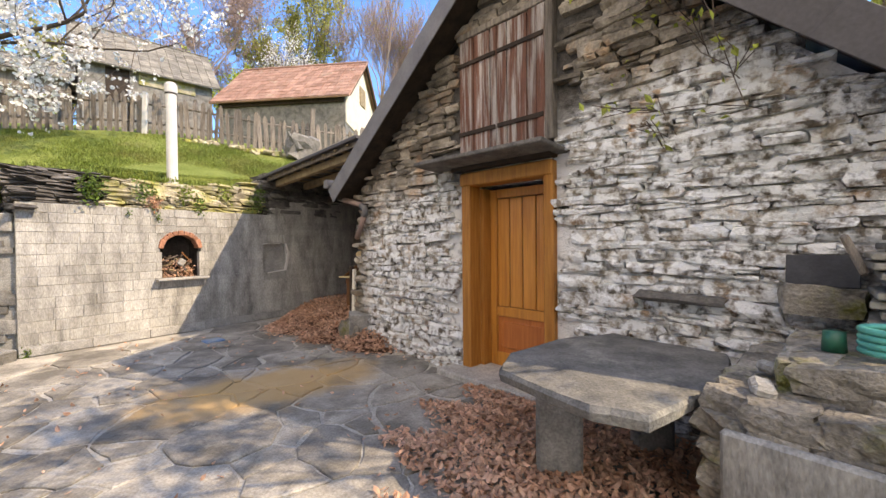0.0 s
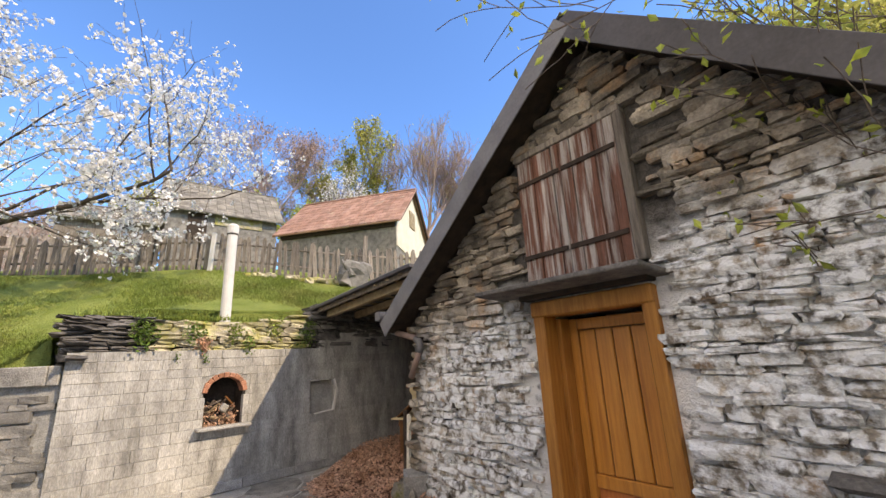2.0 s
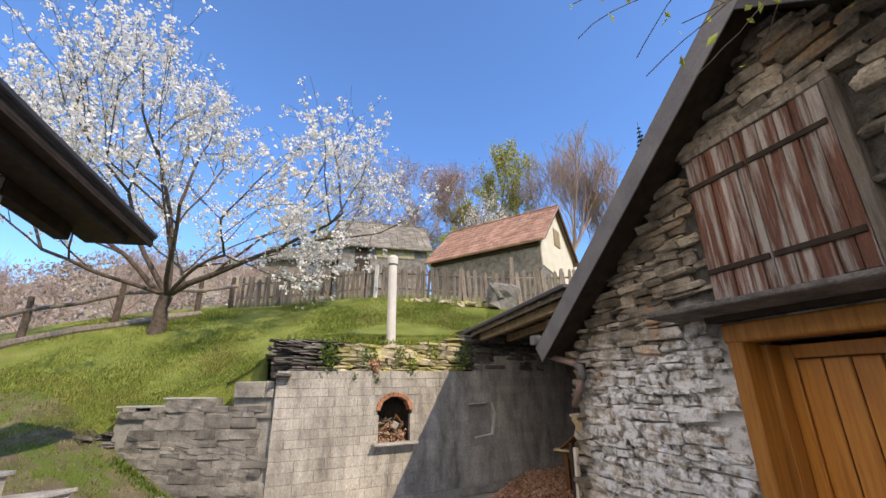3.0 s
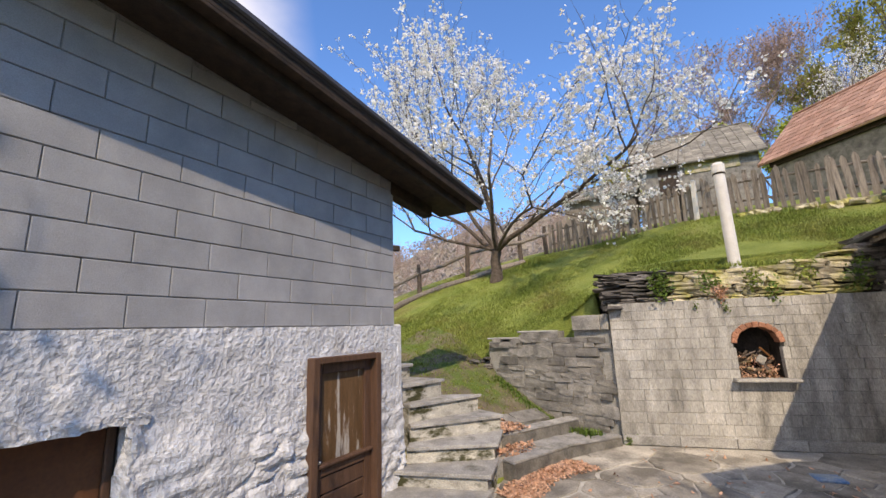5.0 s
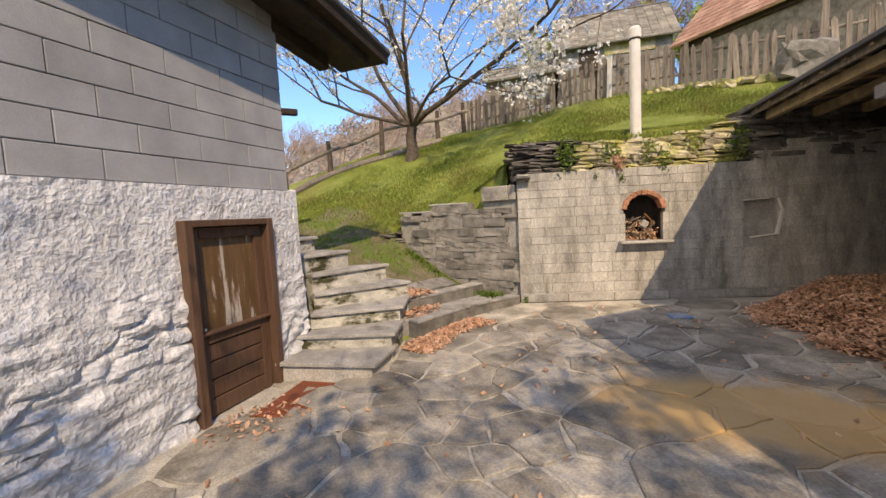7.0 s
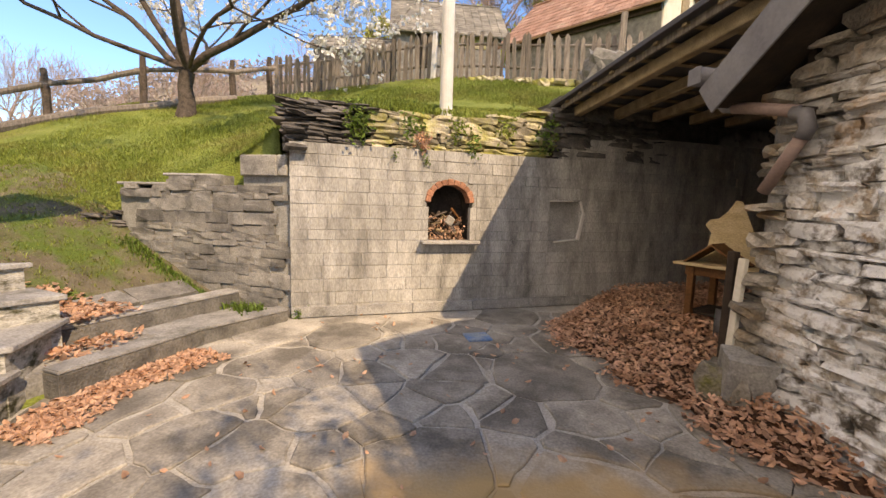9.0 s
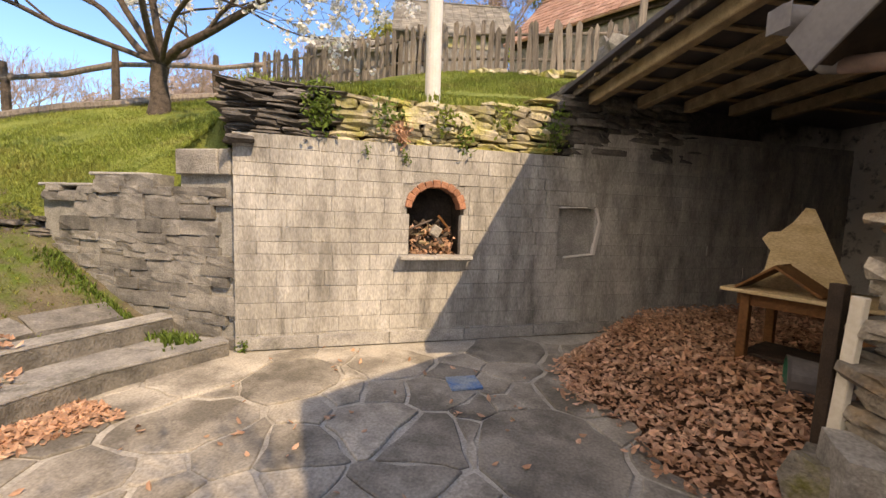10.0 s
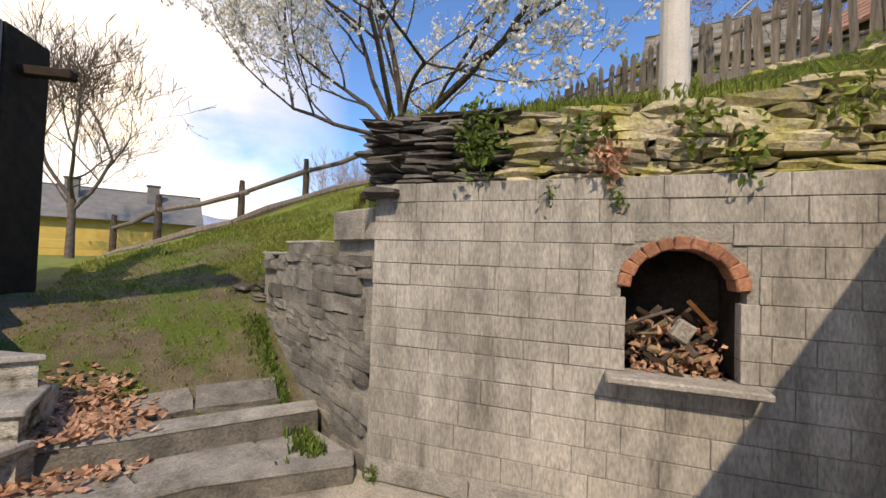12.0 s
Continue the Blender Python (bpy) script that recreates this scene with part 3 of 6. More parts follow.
def block_wall():
    # body in pieces round the niche, mortar colour
    bm = bmesh.new()
    l, r, s, t, rise = NICHE
    def slab(u0, u1, z0, z1, d0=0.006, d1=0.40):
        block(WALL @ pose((u0 + u1) / 2, (d0 + d1) / 2, (z0 + z1) / 2), u1 - u0, d1 - d0, z1 - z0, 0, bm)
    slab(0.01, l - 0.03, -0.3, 2.13)
    slab(r + 0.03, 3.50, -0.3, 2.13)
    slab(3.50, 3.99, -0.3, 0.95)
    slab(3.50, 3.99, 1.53, 2.13)
    slab(3.78, 3.99, 2.13, 2.31)
    slab(l - 0.03, r + 0.03, -0.3, s - 0.02)
    slab(l - 0.03, r + 0.03, t + rise + 0.02, 2.13)
    slab(3.99, 4.40, -0.3, 2.31)
    slab(4.40, 8.6, -0.3, 2.52)
    part("wall_body", bm, M_BLOCK_JOINT, wall_block)
    # spandrels beside the arch
    bm = bmesh.new()
    n = 10
    for side in (-1, 1):
        for i in range(n):
            a0, a1 = math.pi / 2 * i / n, math.pi / 2 * (i + 1) / n
            c, w = (l + r) / 2, (r - l) / 2 + 0.03
            pts = [(c + side * w * math.cos(a), t + rise * math.sin(a)) for a in (a0, a1)]
            top = t + rise + 0.03
            quad = [(pts[0][0], pts[0][1]), (pts[0][0], top), (pts[1][0], top), (pts[1][0], pts[1][1])]
            fr = [bm.verts.new(wall_at(u, 0.012, z)) for u, z in quad]
            bk = [bm.verts.new(wall_at(u, 0.40, z)) for u, z in quad]
            bm.faces.new(fr)
            for k in range(4):
                bm.faces.new((fr[k], fr[(k + 1) % 4], bk[(k + 1) % 4], bk[k]))
    part("arch_spandrel", bm, M_BLOCK_JOINT, wall_block)
    # niche lining, darker than the wall face
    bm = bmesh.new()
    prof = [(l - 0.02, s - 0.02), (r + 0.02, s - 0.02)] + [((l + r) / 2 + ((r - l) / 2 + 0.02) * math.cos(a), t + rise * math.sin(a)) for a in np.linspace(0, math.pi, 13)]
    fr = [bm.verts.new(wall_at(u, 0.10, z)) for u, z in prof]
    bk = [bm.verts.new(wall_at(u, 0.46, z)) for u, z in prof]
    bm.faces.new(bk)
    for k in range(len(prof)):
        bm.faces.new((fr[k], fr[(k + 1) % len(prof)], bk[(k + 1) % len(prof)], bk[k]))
    part("niche_lining", bm, M_NICHE_DARK, wall_block, "dark niche lining")
    # brick arch and jambs
    n = 11
    c = (l + r) / 2
    for i in range(n):
        a = math.pi * (i + 0.5) / n
        rad = (r - l) / 2
        u, z = c + (rad + 0.012) * math.cos(a), t + (rise + 0.012) * math.sin(a)
        bm = block(WALL @ pose(u, 0.07, z) @ Matrix.Rotation(-(a - math.pi / 2), 4, "Y"), 0.080, 0.18, 0.072 + 0.012 * (i % 2), 0.008)
        part("brick", bm, M_BRICK, wall_block)
    bm = block(WALL @ pose(c, -0.035, s - 0.03), r - l + 0.22, 0.24, 0.045, 0.01)
    part("sill", bm, M_SLAB, wall_block, "grey slate sill")
    # blocks
    rr = random.Random(5)
    rows = 14
    heights = [rr.uniform(0.84, 1.16) for _ in range(rows)]
    levels = [0.0]
    for h in heights:
        levels.append(levels[-1] + h * 2.13 / sum(heights))
    levels += [levels[-1] + 0.152 * (k + 1) for k in range(3)]
    far = []
    for k in range(rows + 3):
        z0, z1 = levels[k], levels[k + 1]
        u = -rr.uniform(0, 0.2) if k % 2 else 0.0
        while u < 8.5:
            w = rr.choice((0.20, 0.28, 0.33, 0.38, 0.46)) if k else 0.55
            a, b = max(0, u), u + w
            u = b
            if k >= rows and b < (3.8 if k == rows else 4.42):
                continue
            if b - a < 0.06 or z1 > 2.54:
                continue
            spans = [(a, b)]
            if z1 > s - 0.0 and z0 < t + rise + 0.08:
                half = (r - l) / 2 + (0.0 if z1 < t else 0.085 if z0 < t else 0.085 * 1.0)
                if z0 > t:
                    half = ((r - l) / 2 + 0.085) * math.sqrt(max(0.0, 1 - ((z0 - t) / (rise + 0.085)) ** 2))
                lo, hi = (l + r) / 2 - half, (l + r) / 2 + half
                spans = [(a, min(b, lo)), (max(a, hi), b)]
            if z1 > 0.95 and z0 < 1.52:      # the blind hatch
                spans = [q for x0, x1 in spans for q in ((x0, min(x1, 3.50)), (max(x0, 3.99), x1))]
            for x0, x1 in spans:
                if x1 - x0 < 0.05:
                    continue
                proud = rr.choice((0.0, 0.001, 0.002, 0.003, 0.004, 0.009))
                m = WALL @ pose((x0 + x1) / 2, 0.05 - proud, (z0 + z1) / 2)
                gap = rr.choice((0.0015, 0.0025, 0.004, 0.006))
                bm = block(m, x1 - x0 - gap, 0.1, z1 - z0 - gap, 0.0035)
                if x0 < 6.6:
                    part("block", bm, M_BLOCK, wall_block)
                else:
                    me = bpy.data.meshes.new("b")
                    bm.to_mesh(me)
                    bm.free()
                    far.append((me, Matrix.Identity(4)))
    joined("block_run", far, M_BLOCK, wall_block)
    # blind hatch
    part("hatch_panel", block(WALL @ pose(3.745, 0.13, 1.24), 0.50, 0.10, 0.60, 0.006), M_SLAB, wall_block, "smooth grey infill of a blind hatch")
    for u0, z0, u1, z1, w in ((4.00, 1.53, 4.06, 1.36, 0.03), (4.06, 1.36, 3.99, 0.98, 0.05), (3.99, 0.98, 3.60, 0.94, 0.022), (3.50, 1.53, 3.86, 1.54, 0.016)):
        c = pose((u0 + u1) / 2, 0.0, (z0 + z1) / 2) @ Matrix.Rotation(-math.atan2(z1 - z0, u1 - u0), 4, "Y")
        part("hatch_rim", block(WALL @ c, math.hypot(u1 - u0, z1 - z0) + 0.02, 0.05, w, 0.008), M_POST, wall_block, "pale mortar rim")
    # footing slabs along the base
    u = 0.0
    while u < 5.2:
        w = rr.uniform(0.5, 0.9)
        part("base_slab", block(WALL @ pose(u + w / 2, -0.012, 0.065), w - 0.008, 0.03, 0.13, 0.004), M_SLAB, wall_block)
        u += w


# ---------- stone walling in general ----------
def rubble(m, inside, width, z0, z1, meshes, parent, count, stuff_mat, seed, row=(0.05, 0.13), length=(0.14, 0.5), proud=0.03, depth=0.2, name="stone", warp=0.0, keep=None, rot=5):
    """Courses of rough stones over a wall face; inside(u, z) says where the face is."""
    rr = random.Random(seed)
    z = z0
    placed = []
    while z < z1:
        h = rr.uniform(*row)
        u = -rr.uniform(0, 0.2)
        while u < width:
            w = rr.uniform(*length) * (0.7 + 0.6 * (h - row[0]) / (row[1] - row[0] + 1e-6))
            hh = h * rr.uniform(0.78, 1.18)
            zc = z + h / 2 + warp * math.sin(u * 2.3 + z * 3) + rr.uniform(-0.012, 0.012)
            if inside(u + w / 2, zc, w, hh):
                p = proud * rr.uniform(0.0, 1.2)
                mm = m @ pose(u + w / 2, depth / 2 - p, zc, rr.uniform(-rot, rot), rr.uniform(-rot, rot), rr.uniform(-rot, rot)) @ Matrix.Diagonal((w * 1.03, depth, hh * 1.05, 1))
                placed.append((rr.choice(meshes), mm, u + w / 2, zc))
            u += w + rr.uniform(0.0, 0.015)
        z += h * 0.96
    if keep is not None:
        placed.sort(key=lambda q: keep(q[2], q[3]))
    for me, mm, *_ in placed[:count]:
        share(name, me, mm, parent)
    if placed[count:]:
        joined(name + "_rest", [(q[0], q[1]) for q in placed[count:]], stuff_mat, parent)


# ---------- barn ----------
barn = thing("barn", "rubble stone barn with dark sheet roof, limewashed below", "barn", at=(0, 0, 0), kind="structure")
B_W, B_L, APEX_U, APEX = 6.3, 6.5, 3.31, 4.75
DOOR_U = (2.34, 3.53)


def roof_z(u):
    return APEX - (0.745 * (APEX_U - u) if u < APEX_U else 0.93 * (u - APEX_U))


def barn_shell():
    bm = bmesh.new()
    l, r = DOOR_U
    def poly(pts, d0, d1):
        f = [bm.verts.new(BARN @ Vector((u, d0, z))) for u, z in pts]
        b = [bm.verts.new(BARN @ Vector((u, d1, z))) for u, z in pts]
        bm.faces.new(f)
        bm.faces.new(b[::-1])
        for k in range(len(pts)):
            bm.faces.new((f[k], b[k], b[(k + 1) % len(pts)], f[(k + 1) % len(pts)]))
    poly([(0.12, -0.4), (l + 0.02, -0.4), (l + 0.02, roof_z(l) - 0.1), (0.12, roof_z(0.12) - 0.1)], 0.035, 0.5)
    poly([(r - 0.02, -0.4), (B_W, -0.4), (B_W, roof_z(B_W) - 0.1), (r - 0.02, roof_z(r) - 0.1)], 0.035, 0.5)
    poly([(l + 0.02, 3.80), (r - 0.02, 3.80), (r - 0.02, roof_z(r) - 0.1), (APEX_U, APEX - 0.1), (l + 0.02, roof_z(l) - 0.1)], 0, 0.5)
    poly([(l + 0.02, 2.20), (r - 0.02, 2.20), (r - 0.02, 2.48), (l + 0.02, 2.48)], 0, 0.5)
    part("gable_wall", bm, M_MORTAR, barn)
    bm = bmesh.new()
    block(BARN @ pose(0.36, B_L / 2 + 0.25, 1.1), 0.48, B_L - 0.5, 2.6, 0, bm)
    block(BARN @ pose(B_W - 0.25, B_L / 2 + 0.25, 1.1), 0.5, B_L - 0.5, 2.6, 0, bm)
    block(BARN @ pose(B_W / 2, B_L + 0.2, 1.5), B_W, 0.4, 3.8, 0, bm)
    block(BARN @ pose((l + r) / 2, 0.6, 2.34), 1.3, 0.4, 0.3, 0, bm)
    part("side_wall", bm, M_MORTAR, barn)
    # roof sheets
    for side, (ua, ub) in (("left", (-0.06, APEX_U)), ("right", (APEX_U, B_W + 0.5))):
        bm = bmesh.new()
        pts = [(ua, roof_z(ua)), (ub, roof_z(ub))]
        vs = []
        for d in (-0.36, B_L + 0.6):
            for u, z in pts:
                for dz in (0.0, 0.09):
                    vs.append(bm.verts.new(BARN @ Vector((u, d, z + dz))))
        for f in ((0, 1, 3, 2), (4, 6, 7, 5), (0, 2, 6, 4), (1, 5, 7, 3), (0, 4, 5, 1), (2, 3, 7, 6)):
            bm.faces.new([vs[i] for i in f])
        part("roof_sheet", bm, M_SHEET, barn, "dark brown sheet roof")
        # verge flashing with a lap joint
        ang = math.atan2(pts[1][1] - pts[0][1], pts[1][0] - pts[0][0])
        ln = math.hypot(pts[1][0] - pts[0][0], pts[1][1] - pts[0][1])
        cuts = [0, 0.62, 1.0]
        for c0, c1 in zip(cuts, cuts[1:]):
            cu, cz = [(pts[0][i] + (pts[1][i] - pts[0][i]) * (c0 + c1) / 2) for i in (0, 1)]
            bm = block(BARN @ pose(cu, -0.37 - 0.004 * (c0 > 0), cz + 0.01) @ Matrix.Rotation(-ang, 4, "Y"), ln * (c1 - c0) + 0.03, 0.018, 0.24, 0.004)
            block(BARN @ pose(cu, -0.27 - 0.004 * (c0 > 0), cz + 0.13) @ Matrix.Rotation(-ang, 4, "Y"), ln * (c1 - c0) + 0.03, 0.2, 0.012, 0.003, bm)
            part("verge_flashing", bm, M_SHEET if side == "right" else M_ZINC, barn, "folded sheet verge")
        # soffit boards
        cu, cz = (pts[0][0] + pts[1][0]) / 2, (pts[0][1] + pts[1][1]) / 2
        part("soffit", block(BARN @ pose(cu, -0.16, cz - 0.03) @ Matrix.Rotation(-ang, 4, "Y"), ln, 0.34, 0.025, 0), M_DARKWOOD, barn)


def barn_inside(u, z, w, h):
    if u - w / 2 < 0.04 or u + w / 2 > B_W:
        return False
    if z + h / 2 > roof_z(u) - 0.03 or z < -0.05:
        return False
    if z < 2.24 and DOOR_U[0] - w / 2 + 0.02 < u < DOOR_U[1] + w / 2 - 0.02:
        return False
    if 2.2 < z < 3.86 and DOOR_U[0] - w / 2 < u < DOOR_U[1] + w / 2 + 0.02:
        return False
    return True


# ---------- house ----------
house = thing("house", "house of grey concrete blocks over a rough rendered stone base", "house", kind="structure")
H_TOP = 3.95


def roof_line(x):
    """Height of the underside of the house's low roof along its wall."""
    return 3.73 - 0.108 * x


def house_shell():
    bm = bmesh.new()
    def slab(x0, x1, z0, z1, d0=0.0, d1=0.45):
        block(HOUSE @ pose((x0 + x1) / 2, (d0 + d1) / 2, (z0 + z1) / 2), x1 - x0, d1 - d0, z1 - z0, 0, bm)
    slab(-0.42, 0, -0.5, 1.86)
    slab(-2.80, -1.40, -0.5, 1.86)
    slab(-1.40, -0.42, 1.58, 1.86)
    slab(-4.2, -2.80, -0.5, 0.75)
    slab(-4.2, -2.80, 1.30, 1.86)
    slab(-8, -4.2, -0.5, 1.86)
    slab(-8, 0, 1.86, 4.6, 0.014)
    part("wall_core", bm, M_CJOINT, house)
    bm = bmesh.new()
    block(HOUSE @ pose(-0.2, 3.0, 1.7), 0.4, 5.1, 4.4, 0, bm)
    block(HOUSE @ pose(-7.8, 3.0, 1.7), 0.4, 5.1, 5.0, 0, bm)
    block(HOUSE @ pose(-4, 5.6, 1.9), 8, 0.3, 4.8, 0, bm)
    part("side_wall", bm, M_CBLOCK, house)
    # rough render over the base: a hand-thrown coat with hollows where stones show
    step = 0.024
    xs, zs = np.arange(-5.6, 0.0801, step), np.arange(-0.4, 1.90, step)
    vs, fs = [], []
    for z in zs:
        for x in xs:
            low = 1 - smooth01(0.80, 1.20, z + 0.3 * noise.noise((x * 1.1, z, 3)))
            lump = 0.012 * noise.noise((x * 6, z * 6, 1)) + 0.008 * noise.noise((x * 17, z * 17, 2))
            near = noise.voronoi((x * 3.0 + 0.5 * z + 0.3 * noise.noise((x * 4, z * 4, 4)), z * 6.2 - 0.9 * x + 0.3 * noise.noise((x * 4, z * 4, 6)), 0.0))[0]
            bare = smooth01(-0.12, 0.22, noise.noise((x * 1.5, z * 2.2, 12)))
            lump += low * (0.02 + bare * 0.05 * smooth01(0.02, 0.30, near[1] - near[0]) - 0.03 * bare + 0.03 * noise.noise((x * 5, z * 11, 6)))
            vs.append(HOUSE @ Vector((x, -0.045 - lump - 0.03 * low, z)))
    nxx = len(xs)
    for j in range(len(zs) - 1):
        for i in range(nxx - 1):
            cx, cz = xs[i] + step / 2, zs[j] + step / 2
            if -1.40 < cx < -0.42 and cz < 1.58:
                continue
            edge = 1.29
            if -4.2 < cx < -2.80 and 0.74 < cz < edge:
                continue
            fs.append((j * nxx + i, j * nxx + i + 1, (j + 1) * nxx + i + 1, (j + 1) * nxx + i))
    ob = mesh_object("rough_render", vs, fs, M_RENDER, house, "pale thrown render worn back to stone")
    solid = ob.modifiers.new("thick", "SOLIDIFY")
    solid.thickness, solid.offset = 0.10, -1
    # side face of the base at the corner
    part("base_corner", block(HOUSE @ pose(0.04, 0.6, 0.7), 0.10, 1.3, 2.4, 0.02), M_RENDER, house)


def house_blocks():
    rr = random.Random(3)
    h, w = 0.2235, 0.53
    k = 0
    while True:
        z0 = 1.885 + k * h
        if z0 > 4.6:
            break
        x = 0.0 if k % 2 else 0.27
        while x > -6.5:
            a, b = max(x - w, -6.5), min(x, 0.0)
            x -= w
            if b - a < 0.05:
                continue
            top = min(z0 + h, roof_line((a + b) / 2) + 0.05)
            if top - z0 < 0.05:
                continue
            part("block", block(HOUSE @ pose((a + b) / 2, 0.04 + rr.uniform(-0.002, 0.002), (z0 + top) / 2), b - a - 0.006, 0.08, top - z0 - 0.008, 0.005), M_CBLOCK, house)
        k += 1


def house_roof():
    ang = math.atan(0.108)
    tilt = Matrix.Rotation(ang, 4, "Y")
    # deck, verge board, rafters and cover
    x0, x1 = -8.2, 1.46
    cx, ln = (x0 + x1) / 2, (x1 - x0)
    zc = roof_line(cx)
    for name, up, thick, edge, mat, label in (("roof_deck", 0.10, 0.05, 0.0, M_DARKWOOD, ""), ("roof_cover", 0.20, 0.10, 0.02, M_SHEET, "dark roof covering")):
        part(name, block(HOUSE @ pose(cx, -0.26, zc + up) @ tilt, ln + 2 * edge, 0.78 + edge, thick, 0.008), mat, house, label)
        inner = cx - 0.55
        part(name, block(HOUSE @ pose(inner, 2.99, roof_line(inner) + up) @ tilt, ln - 1.1, 5.72, thick, 0.008), mat, house, label)
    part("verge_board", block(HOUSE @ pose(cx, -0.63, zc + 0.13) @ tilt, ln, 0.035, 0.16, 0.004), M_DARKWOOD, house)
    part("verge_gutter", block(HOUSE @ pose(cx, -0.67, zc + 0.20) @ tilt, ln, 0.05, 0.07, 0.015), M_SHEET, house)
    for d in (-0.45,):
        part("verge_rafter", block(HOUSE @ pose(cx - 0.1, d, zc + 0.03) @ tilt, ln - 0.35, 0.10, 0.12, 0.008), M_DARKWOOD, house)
    side = axes((-4.80, 3.44, 0), (-2.62, 1.12, 0))
    part("back_wall", block(side @ pose(1.13, 0.17, 1.75), 2.2, 0.3, 4.1, 0.01), M_CBLOCK, house)
    # added end piece whose near-black colour darkens the back wall's corner
    part("rear_dark_end", block(side @ pose(2.53, 0.16, 1.75), 0.60, 0.32, 4.1, 0.012), M_DARKWOOD, house, "near-black end piece added at the rear corner")
    part("rear_purlin", block(side @ pose(2.45, -0.22, 3.40), 0.12, 0.50, 0.10, 0.01), M_DARKWOOD, house, "dark purlin end")
    part("corner_beam", block(HOUSE @ pose(0.45, 0.06, roof_line(0.45) - 0.02) @ tilt, 1.0, 0.16, 0.18, 0.012), M_DARKWOOD, house)


def house_door():
    d = thing("door_cellar", "dark brown wooden cellar door with a worn upper panel, closed", "door", kind="structure")
    x0, x1, z0, z1 = -1.40, -0.42, -0.22, 1.58
    for x in (x0 + 0.04, x1 - 0.04):
        part("jamb", block(HOUSE @ pose(x, -0.06, (z0 + z1) / 2), 0.08, 0.16, z1 - z0, 0.006), M_DARKDOOR, d)
    part("lintel", block(HOUSE @ pose((x0 + x1) / 2, -0.06, z1 - 0.03), x1 - x0 - 0.162, 0.158, 0.06, 0.006), M_DARKDOOR, d)
    lx0, lx1 = x0 + 0.085, x1 - 0.085
    leaf_w = lx1 - lx0
    mid = 0.53
    for x in (lx0 + 0.05, lx1 - 0.05):
        part("stile", block(HOUSE @ pose(x, -0.03, (z0 + z1) / 2 - 0.02), 0.10, 0.05, z1 - z0 - 0.09, 0.005), M_DARKDOOR, d)
    for z, hh in ((z1 - 0.115, 0.10), (mid, 0.11)):
        part("rail", block(HOUSE @ pose((lx0 + lx1) / 2, -0.032, z), leaf_w - 0.2, 0.052, hh, 0.005), M_DARKDOOR, d)
    part("moulding", block(HOUSE @ pose((lx0 + lx1) / 2, -0.075, mid + 0.045), leaf_w - 0.02, 0.05, 0.035, 0.01), M_DARKDOOR, d)
    part("upper_panel", block(HOUSE @ pose((lx0 + lx1) / 2, -0.012, (mid + z1) / 2 - 0.05), leaf_w - 0.19, 0.02, z1 - mid - 0.12, 0), M_WORNPANEL, d, "worn brown panel with pale peeled streaks")
    n = 4
    hh = (mid - 0.06 - (z0 + 0.02)) / n
    for i in range(n):
        part("board", block(HOUSE @ pose((lx0 + lx1) / 2, -0.022, z0 + 0.02 + hh * (i + 0.5)), leaf_w - 0.195, 0.035, hh - 0.012, 0.008), M_DARKDOOR, d)
    part("knob", block(HOUSE @ pose(lx0 + 0.05, -0.075, 0.62), 0.03, 0.06, 0.03, 0.01), M_METAL, d, "small metal knob")
    part("threshold", block(HOUSE @ pose((x0 + x1) / 2, -0.12, -0.235), 1.02, 0.22, 0.05, 0.01), M_SLAB, d)
    m = thing("doormat", "rust-red doormat strewn with dead leaves before the cellar door", "doormat")
    part("mat", block(HOUSE @ pose(-0.78, -0.62, court_z(-4.0, 2.6) + 0.012) @ pose(0, 0, 0, 0, 0, 6), 0.75, 0.42, 0.018, 0.006), M_MAT, m)


MORTAR_LUMPS = [rock_mesh("mortar_lump", 700 + i, M_RENDER, 0.14, 2) for i in range(4)]


def house_window():
    w = thing("window_cellar", "wide cellar opening closed with rusty brown panels, deep splayed reveal", "window", kind="structure")
    for i, x in enumerate((-3.14, -3.79)):
        part("panel", block(HOUSE @ pose(x - 0.05, 0.20, 1.02), 0.645, 0.03, 0.62, 0.004), M_PANEL, w, "rusty brown panel")
    part("jamb", block(HOUSE @ pose(-2.84, 0.20, 1.02), 0.05, 0.08, 0.66, 0.006), M_DARKDOOR, w)
    part("seam", block(HOUSE @ pose(-3.515, 0.19, 1.02), 0.018, 0.03, 0.62, 0.003), M_DARKWOOD, w)
    part("head", block(HOUSE @ pose(-3.5, 0.16, 1.315), 1.4, 0.3, 0.05, 0.006), M_DARKDOOR, w)
    rr = random.Random(23)
    for i in range(16):      # ragged mortar lip round the opening
        x = -4.15 + 0.09 * i
        share("lip", MORTAR_LUMPS[i % 4], HOUSE @ pose(x, 0.0 + rr.uniform(-0.01, 0.02), 1.315 + rr.uniform(-0.02, 0.015) - 0.03 * (i == 15), rr.uniform(-8, 8), rr.uniform(-8, 8), 0) @ Matrix.Diagonal((0.15, 0.14, 0.085, 1)), w)
    for i in range(6):
        share("lip", MORTAR_LUMPS[i % 4], HOUSE @ pose(-2.79 + rr.uniform(-0.02, 0.015), 0.02, 0.80 + 0.09 * i, 0, rr.uniform(-8, 8), rr.uniform(-8, 8)) @ Matrix.Diagonal((0.08, 0.16, 0.13, 1)), w)
    part("sill", block(HOUSE @ pose(-3.5, 0.02, 0.725, 10, 0, 0), 1.42, 0.46, 0.07, 0.02), M_RENDER, w, "pale rough mortar sill")


